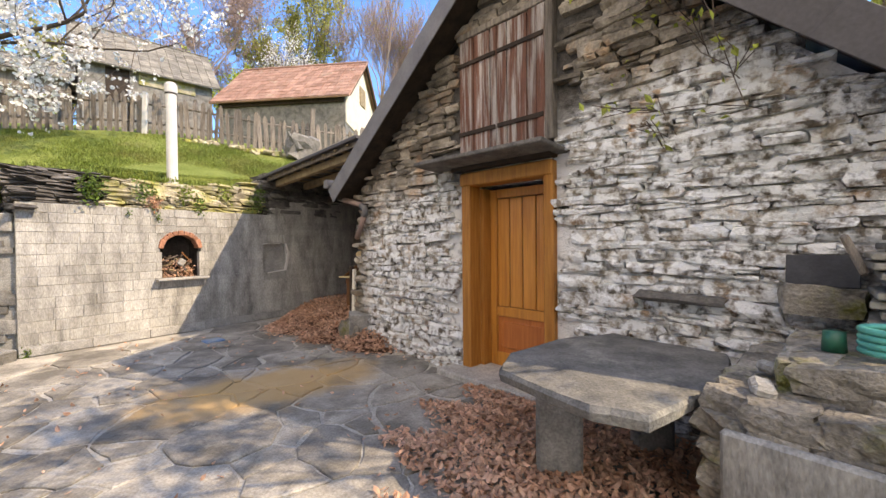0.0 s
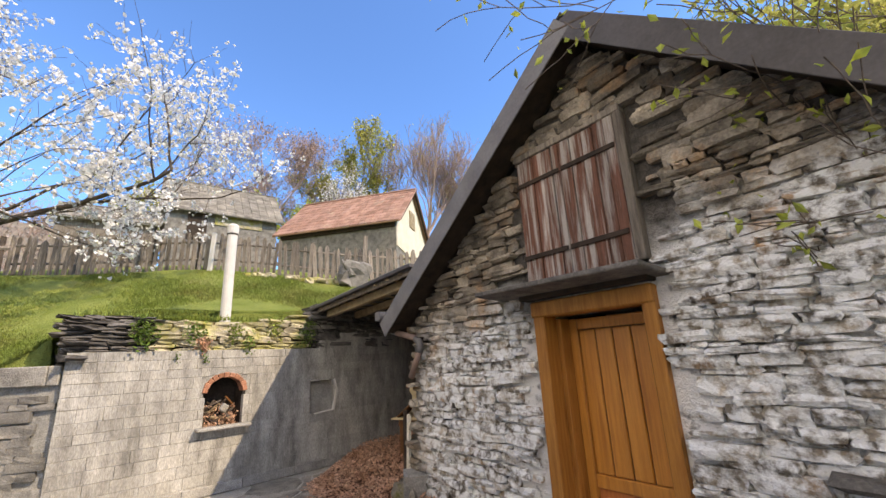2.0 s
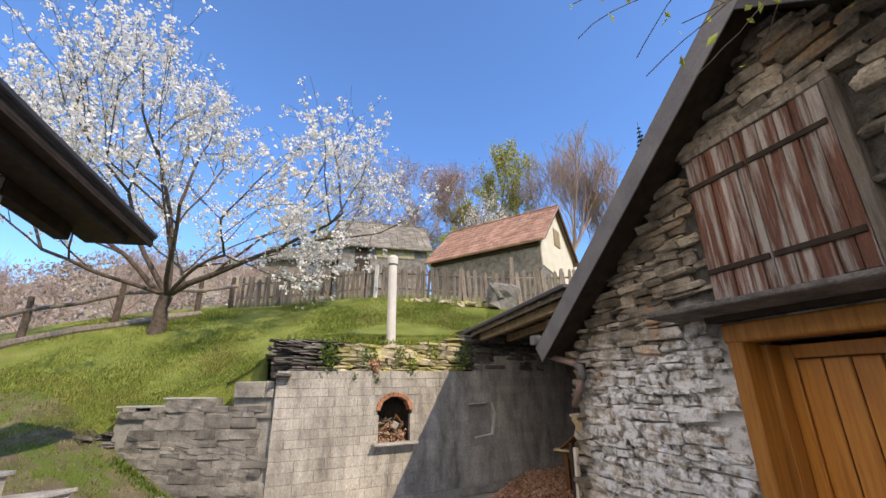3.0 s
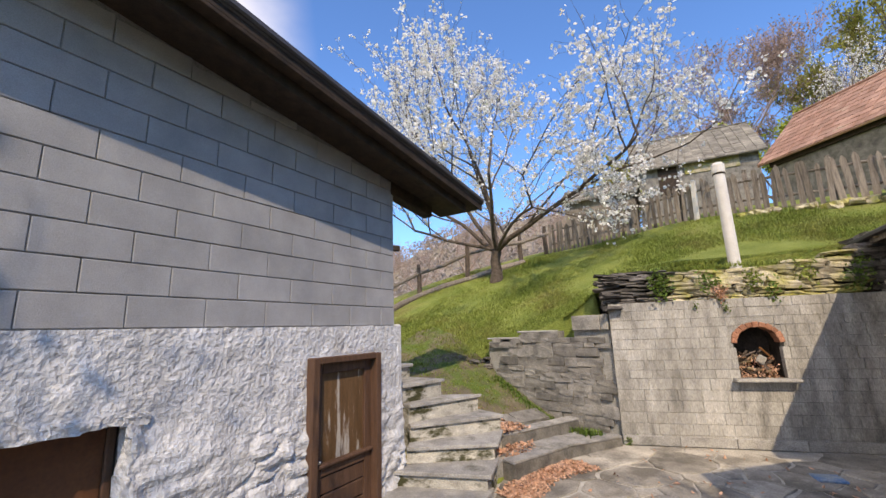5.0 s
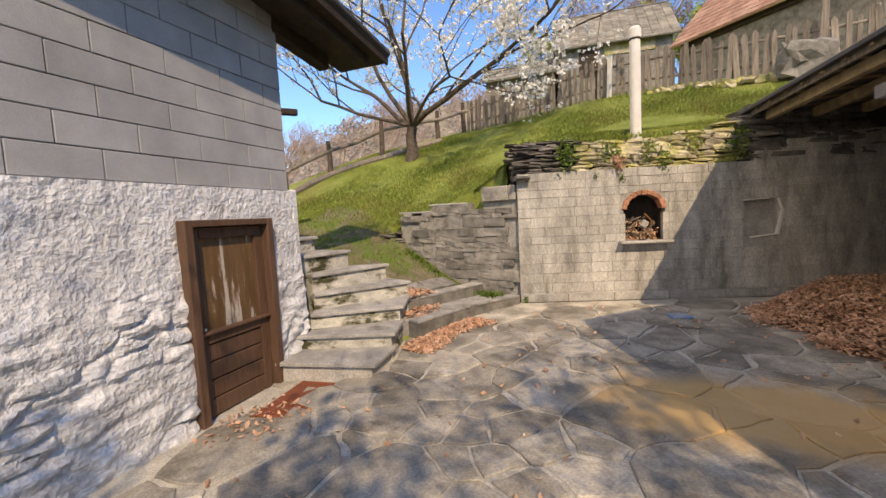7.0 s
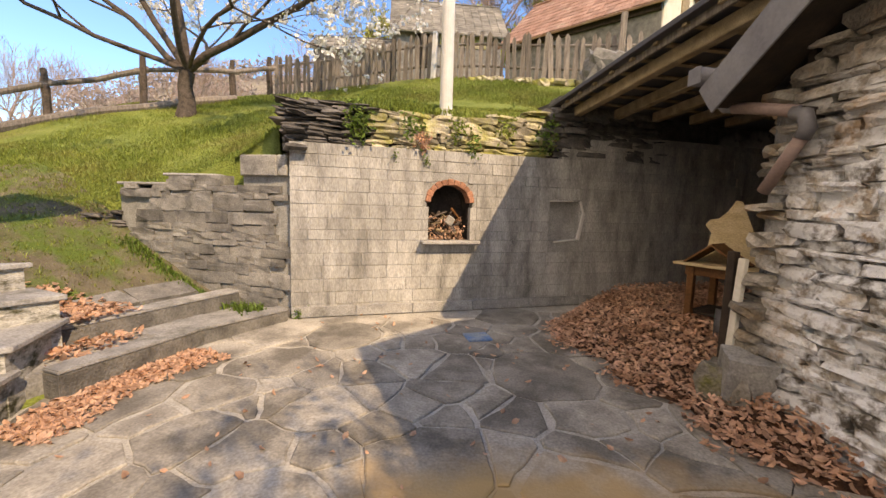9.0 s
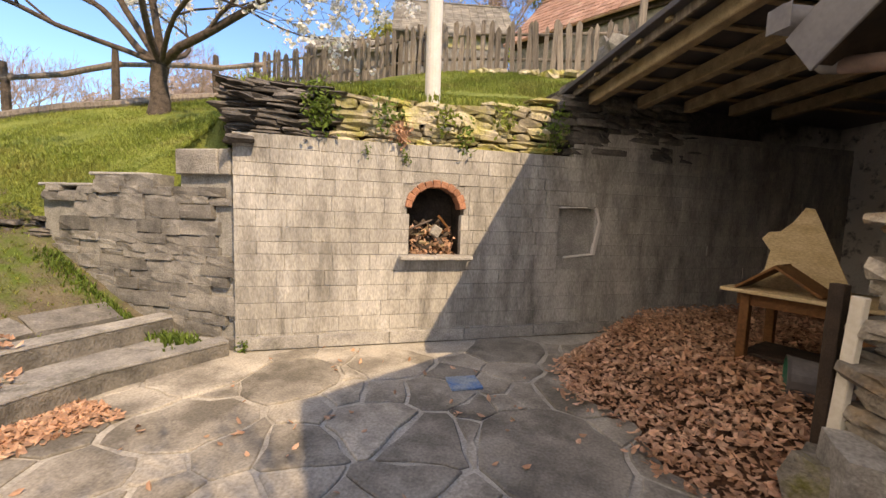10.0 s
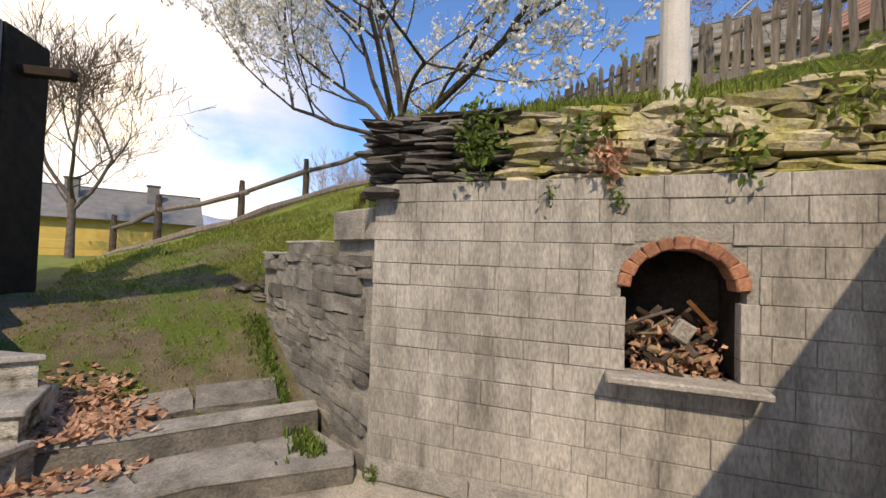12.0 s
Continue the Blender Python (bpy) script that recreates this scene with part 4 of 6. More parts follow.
# ---------- curved stone steps beside the house ----------
def fan_steps():
    st = thing("steps", "curved flight of seven slate-topped steps beside the house", "stairs", kind="structure")
    # outer and inner front corners of each tread, its height
    outer = [(-3.62, 3.58), (-3.84, 4.06), (-4.16, 4.50), (-4.55, 5.02), (-5.00, 5.02), (-5.32, 4.58), (-5.9, 4.4)]
    inner = [(-4.55, 3.02), (-4.72, 3.36), (-4.80, 3.60), (-4.95, 3.75), (-5.05, 3.80), (-5.2, 3.78), (-5.6, 3.7)]
    tops = [0.05, 0.22, 0.41, 0.62, 0.85, 1.09, 1.30]
    for i in range(7):
        o, n = Vector(outer[i]), Vector(inner[i])
        if i < 6:
            o2, n2 = Vector(outer[i + 1]), Vector(inner[i + 1])
        else:
            o2, n2 = o + Vector((-0.6, -0.1)), n + Vector((-0.6, -0.1))
        front = (o - n).normalized()
        fwd = Vector((-front.y, front.x))
        if fwd.dot(((o2 + n2) - (o + n))) < 0:
            fwd = -fwd
        base = court_z(o.x, o.y) - 0.1
        # riser
        quad = [o - front * 0.02, n, n2 + fwd * 0.25, o2 + fwd * 0.25 - front * 0.02]
        bm = bmesh.new()
        lo = [bm.verts.new((*p, base if i < 4 else 0.0)) for p in quad]
        hi = [bm.verts.new((*p, tops[i] - 0.05)) for p in quad]
        bm.faces.new(lo[::-1])
        bm.faces.new(hi)
        for k in range(4):
            bm.faces.new((lo[k], lo[(k + 1) % 4], hi[(k + 1) % 4], hi[k]))
        part("riser", bm, M_ROCKWHITE if i == 0 else M_RISER, st, "pale rendered riser" if i == 0 else "mossy riser")
        quad = [o - fwd * 0.04 + front * 0.03, n - fwd * 0.04, n2 + fwd * 0.06, o2 + fwd * 0.06 + front * 0.03]
        bm = bmesh.new()
        lo = [bm.verts.new((*p, tops[i] - 0.046)) for p in quad]
        hi = [bm.verts.new((*p, tops[i])) for p in quad]
        bm.faces.new(lo[::-1])
        bm.faces.new(hi)
        for k in range(4):
            bm.faces.new((lo[k], lo[(k + 1) % 4], hi[(k + 1) % 4], hi[k]))
        bmesh.ops.bevel(bm, geom=bm.edges[:], offset=0.008, segments=1, affect="EDGES")
        part("tread", bm, M_SLAB, st, "grey slate tread")


def path_steps():
    """The low kerb and the two broad stone ledges that lead up to the meadow."""
    p = thing("path_steps", "two broad worn stone ledges leading up to the meadow", "steps", kind="structure")
    for name, quad, z0, z1, mat in (
            ("kerb", [(-3.80, 6.82), (-4.05, 5.9), (-4.08, 4.72), (-4.28, 4.72), (-4.25, 5.9), (-4.0, 6.9)], -0.2, 0.15, M_SLAB),
            ("slab", [(-4.01, 6.9), (-4.135, 6.42), (-4.58, 6.32), (-4.53, 6.8)], -0.1, 0.118, M_SLAB),
            ("slab", [(-4.14, 6.40), (-4.26, 5.9), (-4.28, 5.62), (-4.64, 5.5), (-4.585, 6.30)], -0.1, 0.126, M_SLAB),
            ("slab", [(-4.285, 5.60), (-4.29, 4.62), (-4.76, 4.62), (-4.645, 5.48)], -0.1, 0.114, M_SLAB),
            ("kerb", [(-4.52, 6.80), (-4.62, 5.5), (-4.75, 4.6), (-4.98, 4.6), (-4.86, 5.5), (-4.74, 6.84)], -0.1, 0.31, M_SLAB)):
        # colour sets the riser off from the top: dirty dark body, paler cap
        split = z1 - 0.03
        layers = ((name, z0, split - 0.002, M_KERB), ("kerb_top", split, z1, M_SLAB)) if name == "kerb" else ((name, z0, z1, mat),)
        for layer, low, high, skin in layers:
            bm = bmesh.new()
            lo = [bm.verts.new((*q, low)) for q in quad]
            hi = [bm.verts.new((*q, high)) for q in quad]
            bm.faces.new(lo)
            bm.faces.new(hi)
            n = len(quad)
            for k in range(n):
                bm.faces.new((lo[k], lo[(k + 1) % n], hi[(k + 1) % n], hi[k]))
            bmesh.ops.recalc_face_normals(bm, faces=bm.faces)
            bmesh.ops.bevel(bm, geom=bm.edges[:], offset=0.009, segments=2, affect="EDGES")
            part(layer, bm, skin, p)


# ---------- lean-to between the barn and the bank ----------
def lean_to():
    s = thing("lean_to", "dark lean-to roof on old rafters between barn and bank", "lean-to", kind="structure")
    a, b = Vector((-0.83, 9.10, 2.86)), Vector((0.68, 6.17, 3.00))
    back = Vector((0.86, 0.50, 0)).normalized()
    down = (b - a)
    ln = down.length
    x = down.normalized()
    nrm = x.cross(back).normalized()
    if nrm.z < 0:
        nrm = -nrm
    m = Matrix.Identity(4)
    for i, v in enumerate((x, back, nrm)):
        for j in range(3):
            m[j][i] = v[j]
    m.translation = (a + b) / 2
    rr = random.Random(9)
    for i in range(5):
        y = 0.10 + i * 0.62
        part("rafter", block(m @ pose(0.0, y, -0.075), ln * 0.98, 0.11, 0.13, 0.01), M_BEAM, s)
    for i in range(9):
        xx = -ln / 2 + ln * (i + 0.5) / 9
        part("batten", block(m @ pose(xx, 2.3, 0.008), 0.06, 4.9, 0.025, 0.003), M_BEAM, s)
    part("front_board", block(m @ pose(0, -0.10, 0.0), ln + 0.1, 0.03, 0.09, 0.004), M_GREYWOOD, s)
    part("roofing", block(m @ pose(-0.55, 4.3, 0.05), ln + 1.4, 9.0, 0.05, 0.005), M_SHEET, s, "dark roofing sheet")
    part("slate_edge", block(m @ pose(0, -0.02, 0.085), ln + 0.1, 0.3, 0.03, 0.006), M_SLATE, s)
    # added to block sun that would leak in between lean-to and barn
    part("light_stop_board", block(BARN @ pose(0.34, 3.3, 2.70), 0.05, 6.6, 0.72, 0.004), M_DARKWOOD, s, "dark boards added to keep sun out of the gap above the barn eave")
    # back wall of the shelter
    part("back_wall", block(axes((3.9, 10.3, 0), (0.5, -0.85, 0)) @ pose(0, 0, 1.6), 8.0, 0.25, 3.9, 0), M_MORTAR, s)
    part("infill", block(WALL @ pose(6.3, 0.45, 2.72), 5.4, 0.5, 0.50, 0), M_MORTAR, s)


floor_parts = [block_wall, barn_shell, house_shell, house_roof, house_door, house_window, fan_steps, path_steps, lean_to]
for build in floor_parts:
    build()
# ---------- door, shutter and canopy of the barn ----------
def barn_door():
    d = thing("door_barn", "varnished orange wooden door with vertical boards, closed, in a larch frame", "door", kind="structure")
    l, r = DOOR_U
    for u in (l + 0.065, r - 0.045):
        w = 0.13 if u < 3 else 0.11
        part("door_post", block(BARN @ pose(u, 0.06, 1.09), w, 0.20, 2.22, 0.012), M_FRAME, d, "squared larch door post")
    part("lintel", block(BARN @ pose((l + r) / 2, 0.05, 2.235), r - l + 0.02, 0.22, 0.15, 0.015), M_FRAME, d, "squared larch lintel")
    part("reveal", block(BARN @ pose(l + 0.15, 0.27, 1.07), 0.05, 0.24, 2.14, 0.005), M_FRAME, d)
    part("reveal", block(BARN @ pose(r - 0.115, 0.27, 1.07), 0.03, 0.24, 2.14, 0.005), M_FRAME, d)
    a, b = l + 0.175, r - 0.13
    w = b - a
    part("leaf_back", block(BARN @ pose((a + b) / 2, 0.335, 1.08), w, 0.03, 2.10, 0), M_DARKDOOR, d)
    for u in (a + 0.045, b - 0.045):
        part("stile", block(BARN @ pose(u, 0.305, 1.08), 0.09, 0.045, 2.10, 0.006), M_DOOR, d)
    for z, h in ((2.08, 0.10), (0.70, 0.11), (0.12, 0.20)):
        part("rail", block(BARN @ pose((a + b) / 2, 0.306, z), w - 0.182, 0.044, h, 0.006), M_DOOR, d)
    n = 4
    bw = (w - 0.18) / n
    for i in range(n):
        part("board", block(BARN @ pose(a + 0.09 + bw * (i + 0.5), 0.312, 1.39), bw - 0.012, 0.025, 1.26, 0.008), M_DOOR, d)
    part("lower_panel", block(BARN @ pose((a + b) / 2, 0.315, 0.43), w - 0.19, 0.02, 0.42, 0), M_DOOR_RED, d)
    part("raised_field", block(BARN @ pose((a + b) / 2, 0.302, 0.43), w - 0.30, 0.03, 0.30, 0.014), M_DOOR_RED, d, "reddish raised panel")
    h = part("handle", block(BARN @ pose(b - 0.04, 0.255, 1.16), 0.09, 0.018, 0.018, 0.006), M_METAL, d, "small steel lever handle")
    part("handle_plate", block(BARN @ pose(b - 0.04, 0.278, 1.13), 0.03, 0.008, 0.16, 0.003), M_METAL, d)
    part("threshold", block(BARN @ pose((l + r) / 2, -0.02, 0.02), 1.5, 0.62, 0.10, 0.02), M_ROCKWHITE, d, "pale stone threshold slab")


def barn_shutter():
    s = thing("loft_shutter", "pair of weathered red-brown board shutters, closed, above the door", "shutter", kind="structure")
    l, r = DOOR_U[0] - 0.02, DOOR_U[1] + 0.0
    z0, z1 = 2.50, 3.84
    part("frame_head", block(BARN @ pose((l + r) / 2, 0.02, z1 + 0.035), r - l + 0.02, 0.16, 0.07, 0.008), M_GREYWOOD, s)
    part("frame_post", block(BARN @ pose(r - 0.02, 0.015, (z0 + z1) / 2), 0.08, 0.15, z1 - z0, 0.008), M_GREYWOOD, s)
    part("frame_back", block(BARN @ pose((l + r) / 2, 0.10, (z0 + z1) / 2), r - l, 0.04, z1 - z0, 0), M_DARKWOOD, s)
    rr = random.Random(21)
    u = l + 0.01
    end = r - 0.065
    widths = [rr.uniform(0.085, 0.15) for _ in range(10)]
    k = (end - u) / sum(widths)
    for i, w in enumerate(widths):
        w *= k
        gap = 0.006 if i != 4 else 0.016
        tilt = 0.004 * (1 if i % 2 else -1)
        part("board", block(BARN @ pose(u + w / 2, -0.028 - tilt, (z0 + z1) / 2 + rr.uniform(-0.012, 0.012)), w - gap, 0.03, z1 - z0 - 0.01, 0.004), M_SHUTTER, s)
        u += w
    mid = l + 0.01 + sum(widths[:5]) * k
    for z in (2.76, 3.55):
        for c, w in (((l + mid) / 2, mid - l - 0.03), ((mid + end) / 2, end - mid - 0.03)):
            part("strap", block(BARN @ pose(c, -0.055, z), w, 0.016, 0.045, 0.003), M_DARKWOOD, s, "dark iron strap")
    c = thing("door_canopy", "thin dark slate slab canopy projecting over the barn door", "canopy", kind="structure")
    bm = block(BARN @ pose(2.80, -0.16, 2.40) @ pose(0, 0, 0, -4, 0.5, 0), 1.72, 0.55, 0.045, 0.01)
    part("slab", bm, M_DRY_DARK, c)
    part("batten", block(BARN @ pose(2.9, -0.02, 2.355), 1.3, 0.2, 0.05, 0.008), M_DARKWOOD, c)


def tube(bm, pts, radii, sides=8):
    rings = []
    for i, p in enumerate(pts):
        d = (pts[min(i + 1, len(pts) - 1)] - pts[max(i - 1, 0)]).normalized()
        a = d.orthogonal().normalized()
        b = d.cross(a)
        rings.append([bm.verts.new(p + radii[i] * (math.cos(2 * math.pi * k / sides) * a + math.sin(2 * math.pi * k / sides) * b)) for k in range(sides)])
    for r0, r1 in zip(rings, rings[1:]):
        best = min(range(sides), key=lambda o: sum((r0[k].co - r1[(k + o) % sides].co).length for k in (0, sides // 2)))
        for k in range(sides):
            bm.faces.new((r0[k], r0[(k + 1) % sides], r1[(k + 1 + best) % sides], r1[(k + best) % sides]))
    bm.faces.new(rings[0][::-1])
    bm.faces.new(rings[-1])
    return bm


def downpipe():
    p = thing("downpipe", "faded brown rain pipe with elbows at the barn corner", "downpipe")
    def run(pts, r):
        return tube(bmesh.new(), [BARN @ Vector(q) for q in pts], [r] * len(pts), 12)
    part("upper_pipe", run([(-0.15, -0.22, 2.50), (-0.15, -0.20, 2.36), (-0.15, -0.19, 2.27), (-0.11, -0.17, 2.22), (-0.04, -0.16, 2.20)], 0.040), M_ZINC, p, smooth=True)
    part("cross_pipe", run([(-0.06, -0.16, 2.205), (0.14, -0.15, 2.16), (0.40, -0.12, 2.09)], 0.040), M_PIPE, p, smooth=True)
    part("elbow", run([(0.38, -0.12, 2.09), (0.45, -0.12, 2.06), (0.47, -0.11, 1.98), (0.44, -0.11, 1.92)], 0.046), M_ZINC, p, smooth=True)
    part("lower_pipe", run([(0.45, -0.11, 1.94), (0.33, -0.10, 1.78), (0.20, -0.09, 1.60)], 0.040), M_PIPE, p, smooth=True)
    part("bracket", block(BARN @ pose(0.44, -0.06, 2.05), 0.03, 0.16, 0.12, 0.004), M_DARKWOOD, p)
    g = thing("gutter_end", "grey sheet gutter end below the barn eave", "gutter")
    part("trough", run([(-0.16, -0.40, 2.44), (-0.16, 1.5, 2.44), (-0.16, 4.0, 2.44)], 0.07), M_ZINC, g, smooth=True)
    part("end_plate", block(BARN @ pose(-0.16, -0.405, 2.44), 0.13, 0.008, 0.12, 0.003), M_ZINC, g)


# ---------- dry-stone wall on the block wall, low wall beside the ramp ----------
ROCKS = [rock_mesh("rock", 100 + i, M_STONE, 0.13, 1, 0.8) for i in range(14)]
DRYS = [rock_mesh("dry_rock", 200 + i, M_DRY) for i in range(9)]
DARKS = [rock_mesh("dark_rock", 300 + i, M_DRY_DARK) for i in range(7)]
LOWS = [rock_mesh("squared_rock", 400 + i, M_LOW, 0.05, 1, 0.35) for i in range(8)]
SLATES = [rock_mesh("slate_rock", 500 + i, M_SLATE, 0.12) for i in range(6)]
MOSSY = [rock_mesh("mossy_rock", 600 + i, M_MOSS, 0.16, 2) for i in range(5)]


def dry_wall():
    w = thing("wall_dry_stone", "mossy dry-stone wall of thin slabs on top of the block wall", "wall", kind="structure")
    # near-black core: shade in the open joints is put into its colour
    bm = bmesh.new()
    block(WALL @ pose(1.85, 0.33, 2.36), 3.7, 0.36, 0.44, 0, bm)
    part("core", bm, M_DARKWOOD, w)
    top = lambda u: 2.60 + 0.08 * u / 3.6
    rubble(WALL @ pose(0, 0.04, 0), lambda u, z, ww, h: 0.85 < u < 3.5 and z + h / 2 < top(u) + 0.03, 3.7, 2.13, 2.75, DRYS, w, 170, M_DRY, 31, (0.045, 0.10), (0.16, 0.5), 0.03, 0.26)
    rubble(WALL @ pose(0, 0.02, 0), lambda u, z, ww, h: -0.08 < u <= 0.9 and z + h / 2 < 2.66, 1.0, 2.13, 2.68, DARKS, w, 100, M_DRY_DARK, 32, (0.03, 0.06), (0.16, 0.42), 0.04, 0.3)
    # its end face towards the meadow
    side = axes(wall_at(-0.04, 0.75, 0), WALL.to_3x3() @ Vector((0, -1, 0)))
    rubble(side, lambda u, z, ww, h: 0 < u < 0.75 and z + h / 2 < 2.66, 0.75, 1.9, 2.68, DARKS, w, 60, M_DRY_DARK, 33, (0.03, 0.07), (0.16, 0.36), 0.03, 0.25)
    share("cap_slab", DRYS[2], WALL @ pose(3.35, 0.2, 2.73) @ Matrix.Diagonal((0.55, 0.4, 0.06, 1)), w)
    # stones and earth beside the shelter
    rubble(WALL @ pose(0, 0.02, 0), lambda u, z, ww, h: u > 3.45, 5.2, 2.16, 2.95, DARKS, w, 60, M_DRY_DARK, 34, (0.06, 0.12), (0.2, 0.5), 0.03, 0.3)


def low_wall():
    w = thing("wall_low", "low stepped wall of squared grey stones beside the ramp", "wall", kind="structure")
    m = axes((-6.46, 6.69, 0), (2.56, 0.28, 0))
    ln = 2.57
    top = lambda u: 1.60 if u < 0.78 else 1.72 if u < 1.62 else 1.66 if u < 1.90 else 1.97
    base = lambda u: 0.98 * (1 - smooth01(-0.3, 2.3, u)) - 0.12
    bm = bmesh.new()
    for i in range(24):
        u = ln * (i + 0.5) / 24
        block(m @ pose(u, 0.22, (top(u) - 0.06 + base(u) - 0.3) / 2), ln / 24 + 0.002, 0.36, top(u) - 0.06 - base(u) + 0.3, 0, bm)
    part("core", bm, M_BLOCK_JOINT, w)
    rubble(m, lambda u, z, ww, h: -0.02 < u - ww / 2 and u + ww / 2 < ln + 0.05 and base(u) - 0.1 < z and z + h / 2 < (top(u) if u < 1.90 else 1.72), ln + 0.1, -0.1, 2.1, LOWS, w, 260, M_LOW, 41, (0.07, 0.17), (0.16, 0.46), 0.022, 0.3, rot=1.6)
    part("corner_block", block(m @ pose(2.18, 0.12, 1.845), 0.50, 0.30, 0.25, 0.012), M_LOW, w, "large smooth dark block")
    part("corner_block", block(m @ pose(2.50, 0.13, 1.845), 0.13, 0.30, 0.25, 0.012), M_LOW, w)
    for u, ww in ((0.18, 0.4), (0.58, 0.42), (1.14, 0.80)):
        part("coping", block(m @ pose(u, 0.14, top(u) + 0.0) @ pose(0, 0.04, 0, 0, RND.uniform(-1, 1), 0), ww, 0.36, 0.035, 0.012), M_SLAB, w, "grey slate coping")
    # the small dry pile at its end
    p = thing("stone_pile", "small pile of dark flat stones at the wall's end", "stones")
    rr = random.Random(44)
    for i in range(16):
        share("stone", rr.choice(DARKS), pose(-6.62 + rr.uniform(-0.25, 0.2), 6.75 + rr.uniform(-0.2, 0.15), 0.98 + 0.045 * (i // 3), 0, 0, rr.uniform(0, 180)) @ Matrix.Diagonal((rr.uniform(0.2, 0.4), 0.2, 0.055, 1)), p)


# ---------- things in the courtyard ----------
def stone_table():
    t = thing("stone_table", "thick grey slate slab table on two stone legs", "table")
    outline = [(1.05, 2.25), (1.28, 2.58), (1.85, 2.84), (2.42, 2.86), (2.72, 2.05), (2.45, 1.86), (2.05, 1.62), (1.40, 1.40), (1.22, 1.60)]
    bm = bmesh.new()
    rr = random.Random(2)
    pts = []
    for a, b in zip(outline, outline[1:] + outline[:1]):
        for f in (0, 0.33, 0.66):
            pts.append((a[0] + f * (b[0] - a[0]) + rr.uniform(-0.02, 0.02), a[1] + f * (b[1] - a[1]) + rr.uniform(-0.02, 0.02)))
    n = len(pts)
    c = Vector((1.85, 2.1))
    rings = []
    for shrink, z in ((0.93, 0.635), (0.985, 0.655), (1.0, 0.70), (0.975, 0.725), (0.6, 0.73)):
        rings.append([bm.verts.new(((c.x + (x - c.x) * shrink), (c.y + (y - c.y) * shrink), z + rr.uniform(-0.006, 0.006))) for x, y in pts])
    for r0, r1 in zip(rings, rings[1:]):
        for k in range(n):
            bm.faces.new((r0[k], r0[(k + 1) % n], r1[(k + 1) % n], r1[k]))
    bm.faces.new(rings[0][::-1])
    bm.faces.new(rings[-1])
    part("slab", bm, M_TABLE, t, "rough grey slab with a scratched top")
    part("leg", block(pose(1.46, 2.22, 0.29, 0, 0, -28), 0.28, 0.16, 0.66, 0.02), M_LOW, t)
    part("leg", block(pose(2.28, 2.30, 0.29, 0, 0, -28), 0.26, 0.16, 0.66, 0.02), M_LOW, t)


def pillar():
    p = thing("mossy_wall_end", "broken end of a mossy rubble wall with pale stones", "wall")
    rr = random.Random(8)
    m = axes((1.76, 1.40, 0), (0.92, 0.39, 0))
    part("core", block(m @ pose(0.98, -0.40, 0.27), 1.8, 0.66, 0.86, 0.05), M_MOSS, p)
    for row in range(7):
        z = 0.04 + row * 0.115
        for y in ((-0.05, -0.30, -0.56, -0.80) if row == 6 else (-0.05, -0.78)):
            u = rr.uniform(0.0, 0.06)
            while u < 1.85:
                w = rr.uniform(0.16, 0.42)
                share("stone", rr.choice(MOSSY), m @ pose(u + w / 2, y, z + rr.uniform(-0.015, 0.03), rr.uniform(-9, 9), rr.uniform(-9, 9), rr.uniform(-12, 12)) @ Matrix.Diagonal((w * 1.05, 0.28, 0.13, 1)), p)
                u += w
        for y in (-0.22, -0.48, -0.68):
            share("stone", rr.choice(MOSSY), m @ pose(0.10, y, z, rr.uniform(-6, 6), 0, 90 + rr.uniform(-8, 8)) @ Matrix.Diagonal((rr.uniform(0.2, 0.34), 0.24, 0.13, 1)), p)
    for u, y, z, s, turn in ((0.16, -0.14, 0.84, 0.16, 20), (0.52, -0.10, 0.85, 0.13, 70), (0.30, -0.50, 0.84, 0.12, 40)):
        part("pale_stone", block(m @ pose(u, y, z - 0.02, 12, -10, turn), s * 0.8, s * 0.6, 0.06, 0.02), M_ROCKWHITE, p, "pale broken stone")
    part("render_face", block(m @ pose(-0.03, -0.33, 0.33, 0, -3, 0), 0.05, 0.60, 0.66, 0.025), M_BLOCK, p, "patch of grey render")


